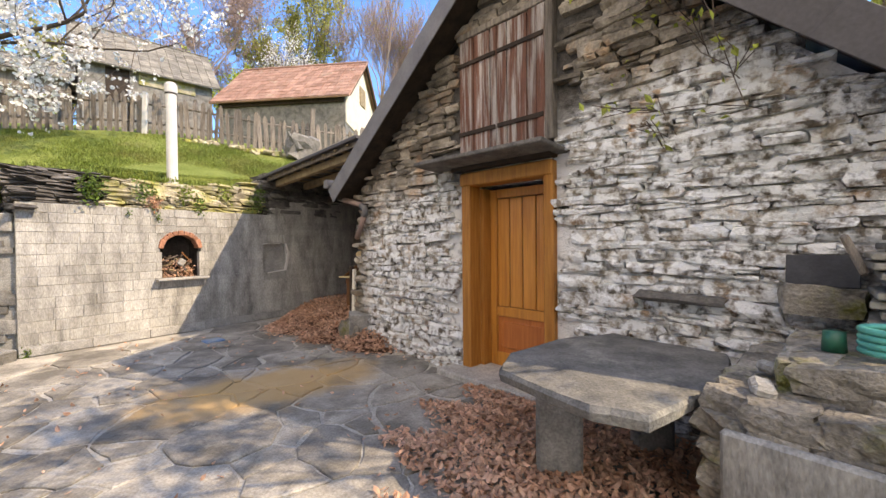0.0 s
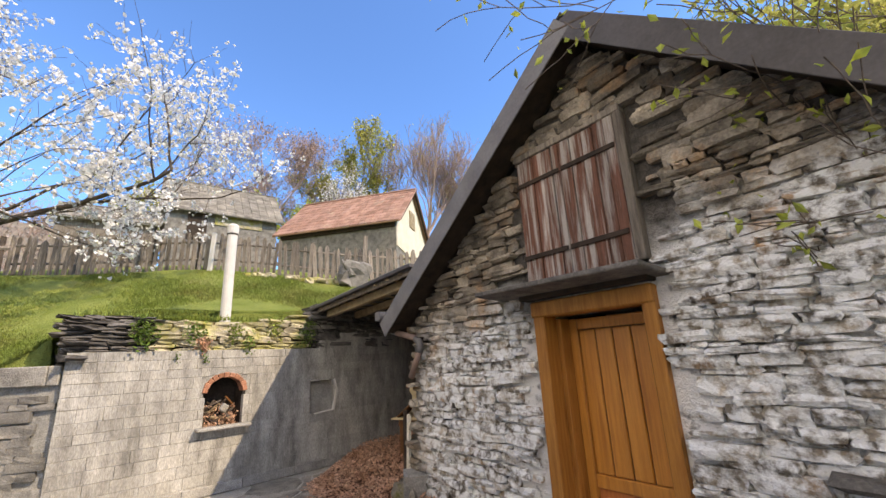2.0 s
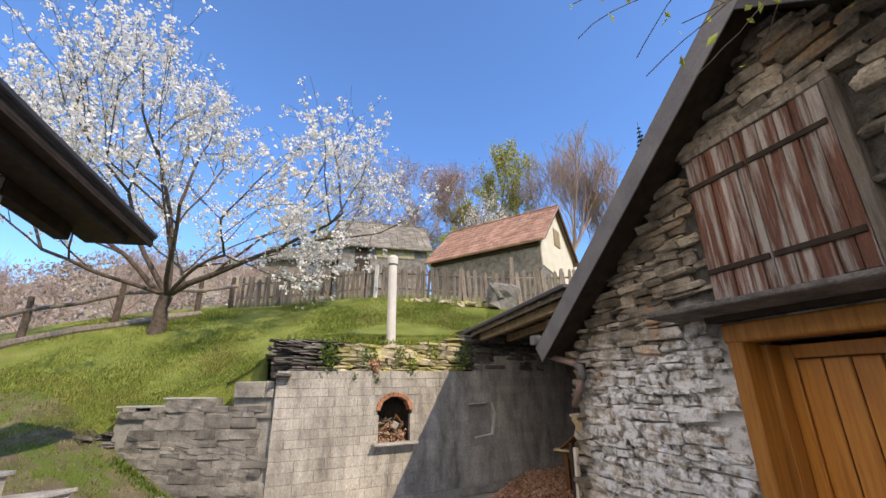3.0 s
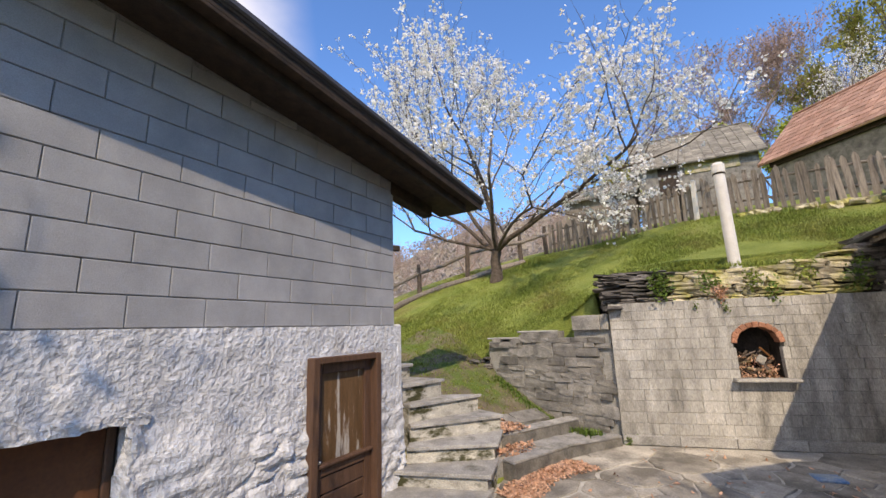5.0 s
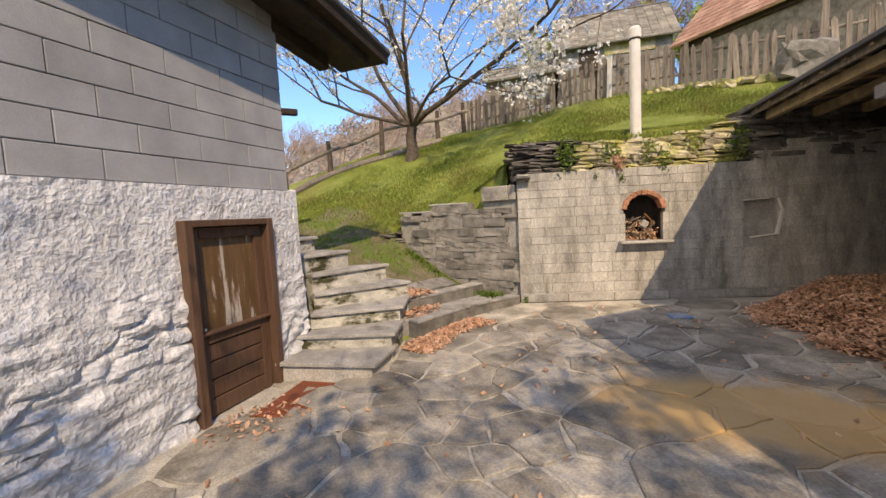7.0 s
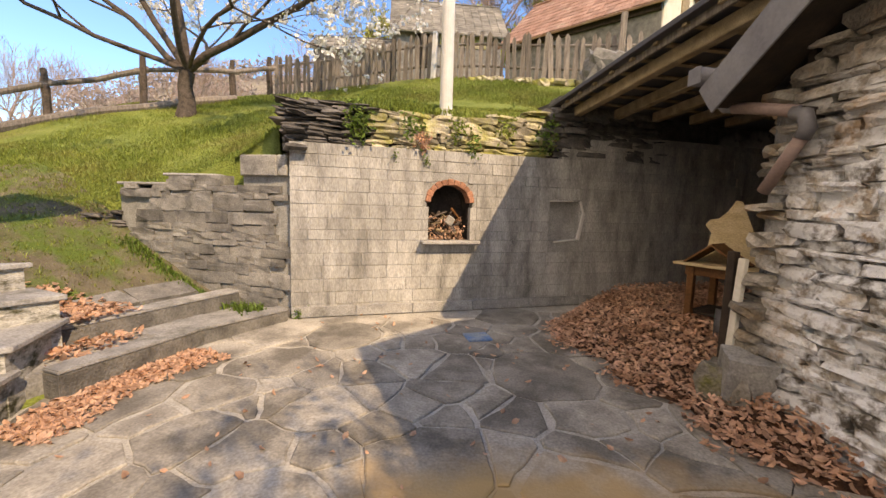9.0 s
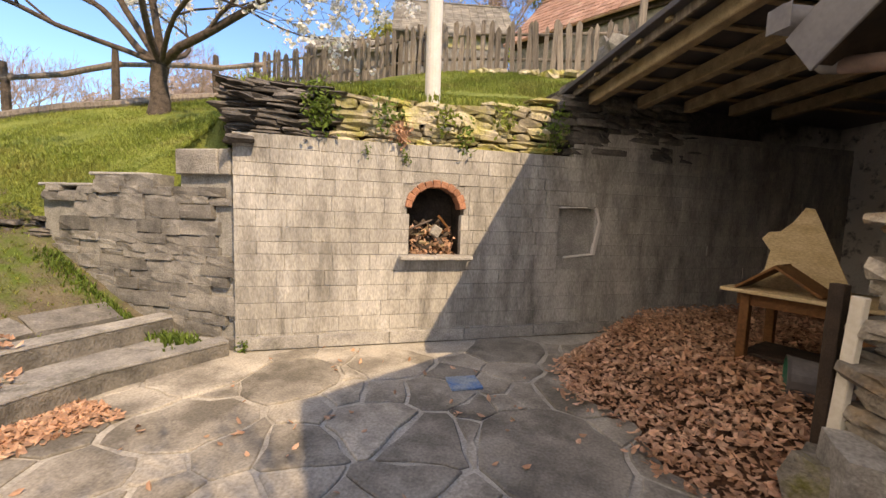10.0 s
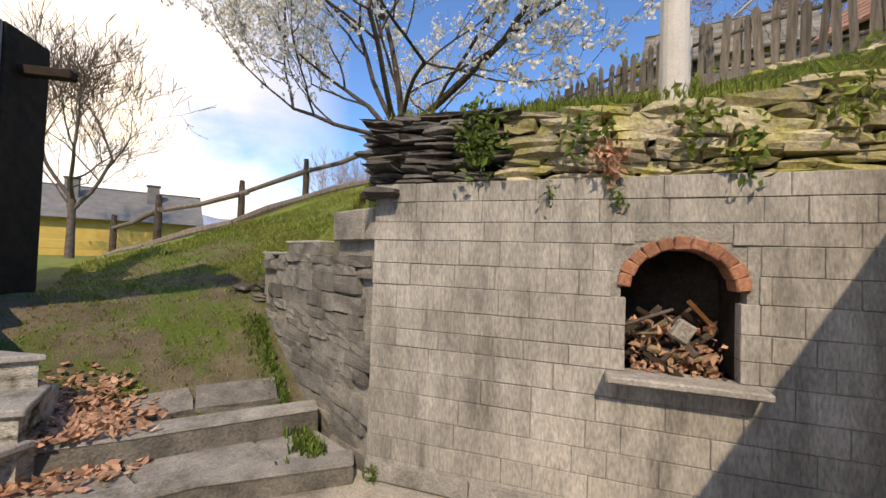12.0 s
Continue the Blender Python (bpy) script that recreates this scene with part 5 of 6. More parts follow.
def side_stack():
    """Stones, boards and a hose on the ledge at the barn's right end."""
    w = thing("wall_side", "rough stone ledge abutting the barn wall", "wall", kind="structure")
    m = BARN @ pose(5.36, -1.05, 0)
    part("core", block(m @ pose(0.72, 0.52, 0.42), 1.3, 0.95, 1.05, 0.04), M_MOSS, w)
    rr = random.Random(17)
    for row in range(8):
        u = 0.0
        while u < 1.0:
            ww = rr.uniform(0.16, 0.36)
            share("stone", rr.choice(MOSSY), m @ pose(0.06, u + ww / 2, 0.05 + row * 0.118, rr.uniform(-6, 6), rr.uniform(-6, 6), 90 + rr.uniform(-6, 6)) @ Matrix.Diagonal((ww * 1.04, 0.24, 0.135, 1)), w)
            u += ww
        u = 0.0
        while u < 1.2:
            ww = rr.uniform(0.16, 0.36)
            share("stone", rr.choice(MOSSY), m @ pose(u + ww / 2, 0.05, 0.05 + row * 0.118, rr.uniform(-6, 6), rr.uniform(-6, 6), rr.uniform(-6, 6)) @ Matrix.Diagonal((ww * 1.04, 0.24, 0.135, 1)), w)
            u += ww
    s = thing("slate_stack", "stack of thin grey roofing slates on the ledge", "slates")
    for i in range(12):
        part("slate", block(m @ pose(0.72 + rr.uniform(-0.05, 0.05), 0.72 + rr.uniform(-0.05, 0.05), 0.965 + i * 0.05, 0, 0, rr.uniform(-6, 6)), 0.85, 0.5, 0.035, 0.006), M_SLATE, s)
    b = thing("leaning_slate", "dark slate leaning on the ledge", "slate")
    part("slate", block(BARN @ pose(5.43, -0.12, 1.31, -12, 0, 0), 0.34, 0.03, 0.20, 0.005), M_DARKSLATE, b)
    share("footing", MOSSY[1], BARN @ pose(5.43, -0.10, 1.13, 0, 3, 8) @ Matrix.Diagonal((0.40, 0.20, 0.18, 1)), b)
    st = thing("split_log", "grey split log piece leaning on the slates", "log")
    part("log", block(BARN @ pose(5.57, -0.36, 1.42, 10, 68, 12), 0.24, 0.045, 0.04, 0.012), M_GREYWOOD, st)
    bd = thing("wood_panel", "dark weathered wooden panel standing by the barn wall", "panel")
    for i in range(4):
        part("board", block(BARN @ pose(5.86 + i * 0.16, -0.16, 1.98), 0.155, 0.03, 0.80, 0.004), M_GREYWOOD, bd)
    part("brace", block(BARN @ pose(6.10, -0.13, 1.85), 0.6, 0.03, 0.08, 0.004), M_GREYWOOD, bd)
    h = thing("garden_hose", "coiled teal garden hose with a green fitting on the ledge", "hose")
    bm = bmesh.new()
    pts = []
    for i in range(72):
        a = i * 0.36
        pts.append(m @ Vector((0.40 + 0.17 * math.cos(a), 0.24 + 0.17 * math.sin(a), 0.975 + 0.0018 * i)))
    tube(bm, pts, [0.016] * len(pts), 8)
    part("coil", bm, M_TEAL, h, smooth=True)
    bm = bmesh.new()
    tube(bm, [m @ Vector((0.14, 0.30, 0.95)), m @ Vector((0.14, 0.30, 1.05))], [0.05, 0.045], 12)
    part("fitting", bm, M_GREEN, h, smooth=True)


def shelter_things():
    t = thing("work_table", "old brown wooden work table under the lean-to", "table")
    m = axes((0.50, 8.05, 0), (0.80, -0.60, 0))
    z = 0.88
    part("tabletop", block(m @ pose(0.48, 0.3, z), 1.05, 0.75, 0.03, 0.004), M_OSB, t)
    part("apron", block(m @ pose(0.48, 0.02, z - 0.07), 0.85, 0.03, 0.10, 0.004), M_RUST, t)
    for u in (0.12, 0.86):
        for y in (0.02, 0.58):
            part("leg", block(m @ pose(u, y, (z - 0.015) / 2), 0.07, 0.07, z - 0.03, 0.006), M_RUST, t)
    part("shelf", block(m @ pose(0.48, 0.3, 0.35), 0.75, 0.5, 0.03, 0.004), M_DARKWOOD, t)
    b = thing("chipboard_offcut", "jagged pale chipboard offcut standing on the work table", "board")
    prof = [(0.0, 0.0), (0.16, 0.12), (0.18, 0.26), (0.08, 0.34), (0.13, 0.39), (0.24, 0.40), (0.34, 0.47), (0.42, 0.57), (0.50, 0.56), (0.82, 0.14), (0.92, 0.0)]
    bm = bmesh.new()
    mm = m @ pose(0.0, 0.28, z + 0.016, -12, 0, 0)
    fr = [bm.verts.new(mm @ Vector((x * 0.76, 0, y * 1.22))) for x, y in prof]
    bk = [bm.verts.new(mm @ Vector((x * 0.76, 0.025, y * 1.22))) for x, y in prof]
    bm.faces.new(fr)
    bm.faces.new(bk[::-1])
    for k in range(len(prof)):
        bm.faces.new((fr[k], bk[k], bk[(k + 1) % len(prof)], fr[(k + 1) % len(prof)]))
    part("board", bm, M_OSB, b)
    r = thing("folded_panel", "reddish brown panel leaning like a tent on the table", "panel")
    part("panel", block(m @ pose(0.18, 0.12, z + 0.125, 0, -38, 0), 0.34, 0.3, 0.02, 0.003), M_RUST, r)
    part("panel", block(m @ pose(0.45, 0.12, z + 0.125, 0, 33, 0), 0.36, 0.3, 0.02, 0.003), M_RUST, r)
    p = thing("plank_post", "dark upright plank beside a white-painted strip at the barn corner", "plank")
    part("plank", block(BARN @ pose(-0.01, -0.06, 0.62), 0.07, 0.05, 1.08, 0.005), M_DARKWOOD, p)
    part("strip", block(BARN @ pose(0.075, -0.08, 0.62, 0, 3, 0), 0.06, 0.04, 1.0, 0.005), M_PLASTER, p, "white-painted strip")
    g = thing("bucket", "grey bucket with a green inside, on its side in dead leaves", "bucket")
    bm = bmesh.new()
    a = Vector((0.72, 7.46, 0.36))
    d = Vector((0.86, -0.25, 0.0)).normalized()
    tube(bm, [a, a + d * 0.02, a + d * 0.34], [0.165, 0.158, 0.125], 20)
    bmesh.ops.delete(bm, geom=[f for f in bm.faces if len(f.verts) > 4 and (f.calc_center_median() - a).length < 0.05], context="FACES_ONLY")
    ob = part("pail", bm, M_ZINC, g, "pale grey outside of the bucket")
    sd = ob.modifiers.new("thick", "SOLIDIFY")
    sd.thickness = 0.006
    bm = bmesh.new()
    tube(bm, [a - d * 0.004, a + d * 0.02, a + d * 0.31], [0.158, 0.150, 0.118], 20)
    bmesh.ops.delete(bm, geom=[f for f in bm.faces if len(f.verts) > 4 and (f.calc_center_median() - a).length < 0.05], context="FACES_ONLY")
    part("lining", bm, M_GREEN, g, "green plastic inside")
    f = thing("footing_stone", "rough whitewashed footing boulder at the barn corner", "stone")
    share("stone", MOSSY[0], BARN @ pose(0.16, -0.12, 0.14, 0, 0, 20) @ Matrix.Diagonal((0.36, 0.3, 0.42, 1)), f)
    share("stone", LOWS[3], BARN @ pose(0.24, -0.10, 0.30, 8, 0, 60) @ Matrix.Diagonal((0.3, 0.26, 0.32, 1)), f)


def niche_fill():
    f = thing("firewood", "broken sticks, kindling and dead leaves filling the niche", "firewood")
    rr = random.Random(13)
    l, r, s, t, rise = NICHE
    for i in range(26):
        u, y, z = rr.uniform(l + 0.1, r - 0.1), rr.uniform(0.06, 0.3), s + rr.uniform(0.02, 0.34)
        part("stick", block(WALL @ pose(u, y, z, rr.uniform(-30, 30), rr.uniform(-60, 60), rr.uniform(-40, 40)), rr.uniform(0.12, 0.3), rr.uniform(0.015, 0.045), rr.uniform(0.015, 0.04), 0.005), rr.choice((M_BARK, M_BEAM, M_RUST, M_DARKWOOD, M_TWIG)), f)
    petals("dead_leaf", [wall_at(rr.uniform(l + 0.05, r - 0.05), rr.uniform(0.02, 0.25), s + rr.random() ** 2 * 0.3) for _ in range(260)], 0.03, M_LEAF, f, rr)
    part("pale_chunk", block(WALL @ pose((l + r) / 2 + 0.02, 0.05, s + 0.25, 10, 30, 20), 0.11, 0.06, 0.12, 0.012), M_ROCKWHITE, f, "pale stone chunk")


def post():
    p = thing("concrete_post", "round white concrete post with a capped top on the bank", "post")
    base = Vector((-2.42, 8.36, 2.55))
    bm = bmesh.new()
    tube(bm, [base, base + Vector((0, 0, 1.68))], [0.088, 0.083], 16)
    part("shaft", bm, M_POST, p, smooth=False)
    bm = bmesh.new()
    tube(bm, [base + Vector((0, 0, 1.68)), base + Vector((0, 0, 1.70)), base + Vector((0, 0, 1.82)), base + Vector((0, 0, 1.86))], [0.098, 0.10, 0.10, 0.07], 16)
    part("cap", bm, M_POST, p)
    bm = bmesh.new()
    tube(bm, [base + Vector((0, 0, 1.655)), base + Vector((0, 0, 1.675))], [0.092, 0.092], 16)
    part("band", bm, M_DARKWOOD, p, "thin dark wire band")


def blue_tile():
    t = thing("drain_cover", "square blue-stained drain cover set in the paving", "drain cover")
    part("cover", block(pose(-1.56, 7.17, 0.008, 0, 0, 33), 0.27, 0.24, 0.025, 0.006), M_BLUETILE, t)


# ---------- fences ----------
def picket(height, width, lean):
    bm = bmesh.new()
    prof = [(-width / 2, 0), (width / 2, 0), (width / 2, height - 0.09), (0, height), (-width / 2, height - 0.09)]
    fr = [bm.verts.new((x + lean * z, -0.012, z)) for x, z in prof]
    bk = [bm.verts.new((x + lean * z, 0.012, z)) for x, z in prof]
    bm.faces.new(fr)
    bm.faces.new(bk[::-1])
    for k in range(5):
        bm.faces.new((fr[k], bk[k], bk[(k + 1) % 5], fr[(k + 1) % 5]))
    me = bpy.data.meshes.new("picket")
    bmesh.ops.recalc_face_normals(bm, faces=bm.faces)
    bm.to_mesh(me)
    bm.free()
    me.materials.append(M_GREYWOOD)
    return me


def picket_fence():
    rr = random.Random(6)
    kinds = [picket(rr.uniform(0.95, 1.15), rr.uniform(0.085, 0.125), rr.uniform(-0.03, 0.03)) for _ in range(9)]
    for a, b, label in (((-9.4, 13.0), (-0.05, 12.8), "weathered grey picket fence along the top of the meadow"), ((-0.05, 12.8), (4.6, 14.6), "weathered grey picket fence turning towards the tiled house")):
        f = thing("picket_fence", label, "fence")
        a, b = Vector(a), Vector(b)
        d = (b - a)
        n = int(d.length / 0.165)
        yaw = math.degrees(math.atan2(d.y, d.x))
        for i in range(n):
            p = a + d * (i + 0.5) / n
            share("picket", rr.choice(kinds), pose(p.x, p.y - 0.05, bank_z(p.x, p.y) - 0.02, rr.uniform(-4, 2), rr.uniform(-3.5, 3.5), yaw), f)
        seg = 6
        for i in range(seg):
            p, q = a + d * i / seg, a + d * (i + 1) / seg
            for h in (0.30, 0.80):
                p3, q3 = Vector((p.x, p.y, bank_z(p.x, p.y) + h)), Vector((q.x, q.y, bank_z(q.x, q.y) + h))
                bm = bmesh.new()
                tube(bm, [p3, (p3 + q3) / 2, q3], [0.032, 0.03, 0.032], 6)
                part("rail", bm, M_GREYWOOD, f)
            bm = bmesh.new()
            z = bank_z(p.x, p.y)
            tube(bm, [Vector((p.x, p.y + 0.05, z - 0.2)), Vector((p.x + 0.02, p.y + 0.05, z + 1.1))], [0.055, 0.05], 7)
            part("post", bm, M_GREYWOOD, f)
    for (x, y, h, w, mat, label) in ((-4.3, 12.72, 1.15, 0.11, M_POST, "pale square fence post"), (-0.05, 12.68, 1.5, 0.13, M_GREYWOOD, "tall weathered corner post of the fence")):
        p = thing("fence_post", label, "post")
        part("shaft", block(pose(x, y, bank_z(x, y) + h / 2 - 0.15, 0, 2, 0), w, w, h + 0.2, 0.012), mat, p)


def rail_fence():
    f = thing("rail_fence", "rustic round-log rail fence along the meadow's edge", "fence")
    rr = random.Random(4)
    line = [(-9.45, 12.85), (-9.95, 12.0), (-10.93, 10.2), (-11.77, 8.7), (-11.95, 7.24), (-13.0, 5.6), (-15.5, 4.6)]
    tops = []
    for i, (x, y) in enumerate(line):
        z = bank_z(x, y)
        bm = bmesh.new()
        h = rr.uniform(1.0, 1.25)
        tube(bm, [Vector((x, y, z - 0.2)), Vector((x + rr.uniform(-0.05, 0.05), y, z + h * 0.6)), Vector((x + rr.uniform(-0.08, 0.08), y, z + h))], [0.085, 0.08, 0.06], 8)
        part("post", bm, M_BARK, f)
        tops.append(Vector((x, y, z + h * 0.7)))
    for p, q in zip(tops, tops[1:]):
        bm = bmesh.new()
        mid = (p + q) / 2 + Vector((0, 0, rr.uniform(-0.08, 0.05)))
        tube(bm, [p + (p - q).normalized() * 0.15, (p + mid) / 2 + Vector((0, 0, rr.uniform(-0.03, 0.03))), mid, (q + mid) / 2, q + (q - p).normalized() * 0.15], [0.07, 0.065, 0.06, 0.055, 0.05], 8)
        part("rail", bm, M_GREYWOOD, f)
    b = thing("log_edging", "weathered log edging at the foot of the rail fence", "edging")
    for p, q in zip(line[1:], line[2:]):
        p3, q3 = Vector((p[0] + 0.3, p[1] - 0.2, bank_z(p[0] + 0.3, p[1] - 0.2) + 0.04)), Vector((q[0] + 0.3, q[1] - 0.2, bank_z(q[0] + 0.3, q[1] - 0.2) + 0.04))
        bm = bmesh.new()
        tube(bm, [p3, (p3 + q3) / 2 + Vector((0, 0, 0.04)), q3], [0.10, 0.11, 0.10], 8)
        part("log", bm, M_GREYWOOD, b)


def boulders():
    b = thing("boulder", "pale grey boulder at the foot of the picket fence", "boulder")
    x, y = -0.35, 12.25
    share("stone", rock_mesh("boulder_mesh", 77, M_LOW, 0.2, 3), pose(x, y, bank_z(x, y) + 0.25, 0, 8, 20) @ Matrix.Diagonal((0.75, 0.6, 0.75, 1)), b)
    rr = random.Random(19)
    s = thing("field_stones", "row of loose grey stones under the fence", "stones")
    for i in range(26):
        x = rr.uniform(-3.2, -0.6)
        y = 12.45 + rr.uniform(-0.2, 0.1)
        share("stone", rr.choice(DRYS), pose(x, y, bank_z(x, y) + 0.03, rr.uniform(-9, 9), rr.uniform(-9, 9), rr.uniform(0, 180)) @ Matrix.Diagonal((rr.uniform(0.15, 0.4), rr.uniform(0.15, 0.3), rr.uniform(0.08, 0.18), 1)), s)


# ---------- far houses ----------
def gable_house(name, label, m, length, width, base, eave, ridge, wall_mat, roof_mat, over=0.35, tiles=None, stone_wall=False):
    """m: x along the eave, y into the house; heights are absolute."""
    h = thing(name, label, "house")
    bm = bmesh.new()
    pts = [(0, base), (width, base), (width, eave), (width / 2, ridge - 0.12), (0, eave)]
    for x0, x1 in ((0, length),):
        fr = [bm.verts.new(m @ Vector((x0, y, z))) for y, z in pts]
        bk = [bm.verts.new(m @ Vector((x1, y, z))) for y, z in pts]
        bm.faces.new(fr)
        bm.faces.new(bk[::-1])
        for k in range(5):
            if k in (2, 3):
                continue
            bm.faces.new((fr[k], bk[k], bk[(k + 1) % 5], fr[(k + 1) % 5]))
    part("wall", bm, wall_mat, h)
    slope = (ridge - eave) / (width / 2)
    for sgn in (0, 1):
        y0, y1 = (-over, width / 2) if sgn == 0 else (width + over, width / 2)
        z0, z1 = eave - slope * over, ridge
        ang = math.atan2(z1 - z0, y1 - y0)
        ln = math.hypot(z1 - z0, y1 - y0)
        bm = block(m @ pose(length / 2, (y0 + y1) / 2, (z0 + z1) / 2) @ Matrix.Rotation(ang, 4, "X"), length + 2 * over, ln, 0.07, 0.01)
        part("roof", bm, roof_mat, h)
        if tiles and sgn == 0:
            cw, ch = tiles
            rr = random.Random(len(name))
            nrow, ncol = int(ln / ch), int((length + 2 * over) / cw)
            share_me = bpy.data.meshes.new("tile")
            bmt = block(Matrix.Identity(4), cw * 0.94, ch * 1.15, 0.035, 0.008)
            bmt.to_mesh(share_me)
            bmt.free()
            share_me.materials.append(roof_mat)
            placed = []
            for i in range(nrow):
                for j in range(ncol):
                    f = (i + 0.5) / nrow
                    mm = m @ pose(-over + (j + 0.5) * (length + 2 * over) / ncol + rr.uniform(-0.02, 0.02), y0 + (y1 - y0) * f, z0 + (z1 - z0) * f + 0.055 + rr.uniform(0, 0.012)) @ Matrix.Rotation(ang - 0.05, 4, "X")
                    placed.append((share_me, mm))
            for me, mm in placed[:290]:
                share("tile", me, mm, h)
            if placed[290:]:
                joined("tile_rest", placed[290:], roof_mat, h)
    part("ridge_cap", block(m @ pose(length / 2, width / 2, ridge + 0.05), length + 2 * over, 0.22, 0.08, 0.03), roof_mat, h)
    return h


def far_houses():
    m = axes((-3.85, 19.6, 0), (0.91, -0.415, 0))
    # long wall in darker grey stone, which carries its shade in the colour
    h = gable_house("tiled_house", "small cream-plastered house with a red clay tile roof", m, 5.6, 4.4, 4.2, 7.85, 9.95, M_LOW, M_TILE, 0.3, (0.28, 0.30))
    g = m @ pose(5.6, 0, 0)
    bm = bmesh.new()
    pts = [(0.05, 6.6), (4.35, 6.2), (4.35, 7.85), (2.2, 9.78), (0.05, 7.85)]
    fr = [bm.verts.new(g @ Vector((0.035, y, z))) for y, z in pts]
    bk = [bm.verts.new(g @ Vector((-0.05, y, z))) for y, z in pts]
    bm.faces.new(fr)
    for k in range(5):
        bm.faces.new((fr[k], bk[k], bk[(k + 1) % 5], fr[(k + 1) % 5]))
    part("gable_plaster", bm, M_PLASTER, h, "cream plaster of the gable")
    w = part("window", block(g @ pose(0.05, 2.15, 8.35), 0.06, 0.75, 0.85, 0.01), M_BEAM, h, "brown wooden shutter")
    part("verge_beam", block(g @ pose(0.22, 1.1, 8.82) @ Matrix.Rotation(math.atan2(2.1, 2.2), 4, "X"), 0.1, 3.2, 0.12, 0.01), M_DARKWOOD, h)
    part("verge_beam", block(g @ pose(0.22, 3.3, 8.82) @ Matrix.Rotation(-math.atan2(2.1, 2.2), 4, "X"), 0.1, 3.2, 0.12, 0.01), M_DARKWOOD, h)
    rr = random.Random(71)
    # exposed stone at the foot of its gable; a dark band paints the eave's shade
    for i in range(60):
        share("wall_stone", rr.choice(DRYS), g @ pose(0.0, rr.uniform(0.1, 4.3), rr.uniform(4.6, 6.5), 0, 0, 90) @ Matrix.Diagonal((rr.uniform(0.3, 0.6), 0.12, rr.uniform(0.12, 0.22), 1)), h)
    part("eave_shade", block(m @ pose(2.8, -0.06, 7.55), 5.6, 0.1, 0.25, 0.01), M_DARKWOOD, h)
    m = axes((-10.1, 22.4, 0), (0.90, 0.43, 0))
    h = gable_house("slate_house", "old stone cottage with a sagging grey slate roof", m, 5.4, 4.6, 5.5, 10.25, 12.5, M_LOW, M_SLATE, 0.35, (0.42, 0.22))
    part("doorway", block(m @ pose(1.4, -0.02, 9.2), 0.9, 0.06, 1.5, 0.01), M_DARKWOOD, h)
    part("white_patch", block(m @ pose(3.4, -0.03, 9.7), 2.4, 0.05, 0.6, 0.02), M_DRY, h, "patch of old pale plaster")
    bm = bmesh.new()
    a = m @ Vector((3.2, 2.4, 12.0))
    tube(bm, [a, a + Vector((0, 0, 0.8))], [0.02, 0.02], 6)
    part("lamp_pole", bm, M_ZINC, h)
    part("lamp_head", block(Matrix.Translation(a + Vector((0.35, 0, 0.98))) @ pose(0, 0, 0, 0, -28, 0), 0.9, 0.12, 0.06, 0.01), M_POST, h, "pale lamp arm")
    m = axes((-13.6, 20.4, 0), (0.93, 0.36, 0))
    gable_house("shed", "low wooden shed with a grey corrugated roof", m, 3.6, 3.2, 5.0, 8.9, 9.9, M_GREYWOOD, M_SLATE, 0.3, (0.3, 0.5))
    m = axes((-33.5, -0.6, 0), (0.0, 1.0, 0))
    h = gable_house("yellow_house", "yellow rendered house with a grey tile roof on the valley side", m, 8.2, 7.0, -1.0, 3.6, 5.6, M_YELLOW, M_GREYROOF, 0.5)
    for y in (1.6, 5.8):
        c = part("chimney", block(m @ pose(y, 2.2, 5.2), 0.7, 0.6, 1.5, 0.02), M_GREYROOF, h, "grey chimney")
        part("chimney_cap", block(m @ pose(y, 2.2, 6.0), 0.85, 0.75, 0.1, 0.02), M_ZINC, c)
    part("yellow_fence_band", block(m @ pose(4, -2.2, 1.75), 7.0, 0.1, 0.5, 0.02), M_YELLOW, h)


# ---------- trees ----------
def grow(start, heading, length, radius, depth, rr, out, tips, spread=0.55, lift=0.1, kids=(2, 3), bend=0.18, shrink=(0.62, 0.82), bloom=1):
    n = 5 if depth > 1 else 4
    pts, d = [start], heading.normalized()
    for i in range(n):
        d = (d + Vector((rr.uniform(-1, 1), rr.uniform(-1, 1), rr.uniform(-1, 1))) * bend + Vector((0, 0, lift * 0.3))).normalized()
        pts.append(pts[-1] + d * length / n)
    end = radius * (0.62 if depth else 0.3)
    out.append((pts, [radius + (end - radius) * i / n for i in range(n + 1)]))
    if depth <= bloom:
        tips.extend((p, d, depth) for p in pts[1:])
    if depth == 0:
        return
    for k in range(rr.randint(*kids)):
        i = n if k == 0 else rr.randint(2, n)
        side = Vector((rr.uniform(-1, 1), rr.uniform(-1, 1), rr.uniform(-0.5, 1))).normalized()
        nd = (d + side * spread * rr.uniform(0.6, 1.4) + Vector((0, 0, lift))).normalized()
        grow(pts[i], nd, length * rr.uniform(*shrink), end * (0.95 if k == 0 else 0.7), depth - 1, rr, out, tips, spread, lift, kids, bend, shrink, bloom)


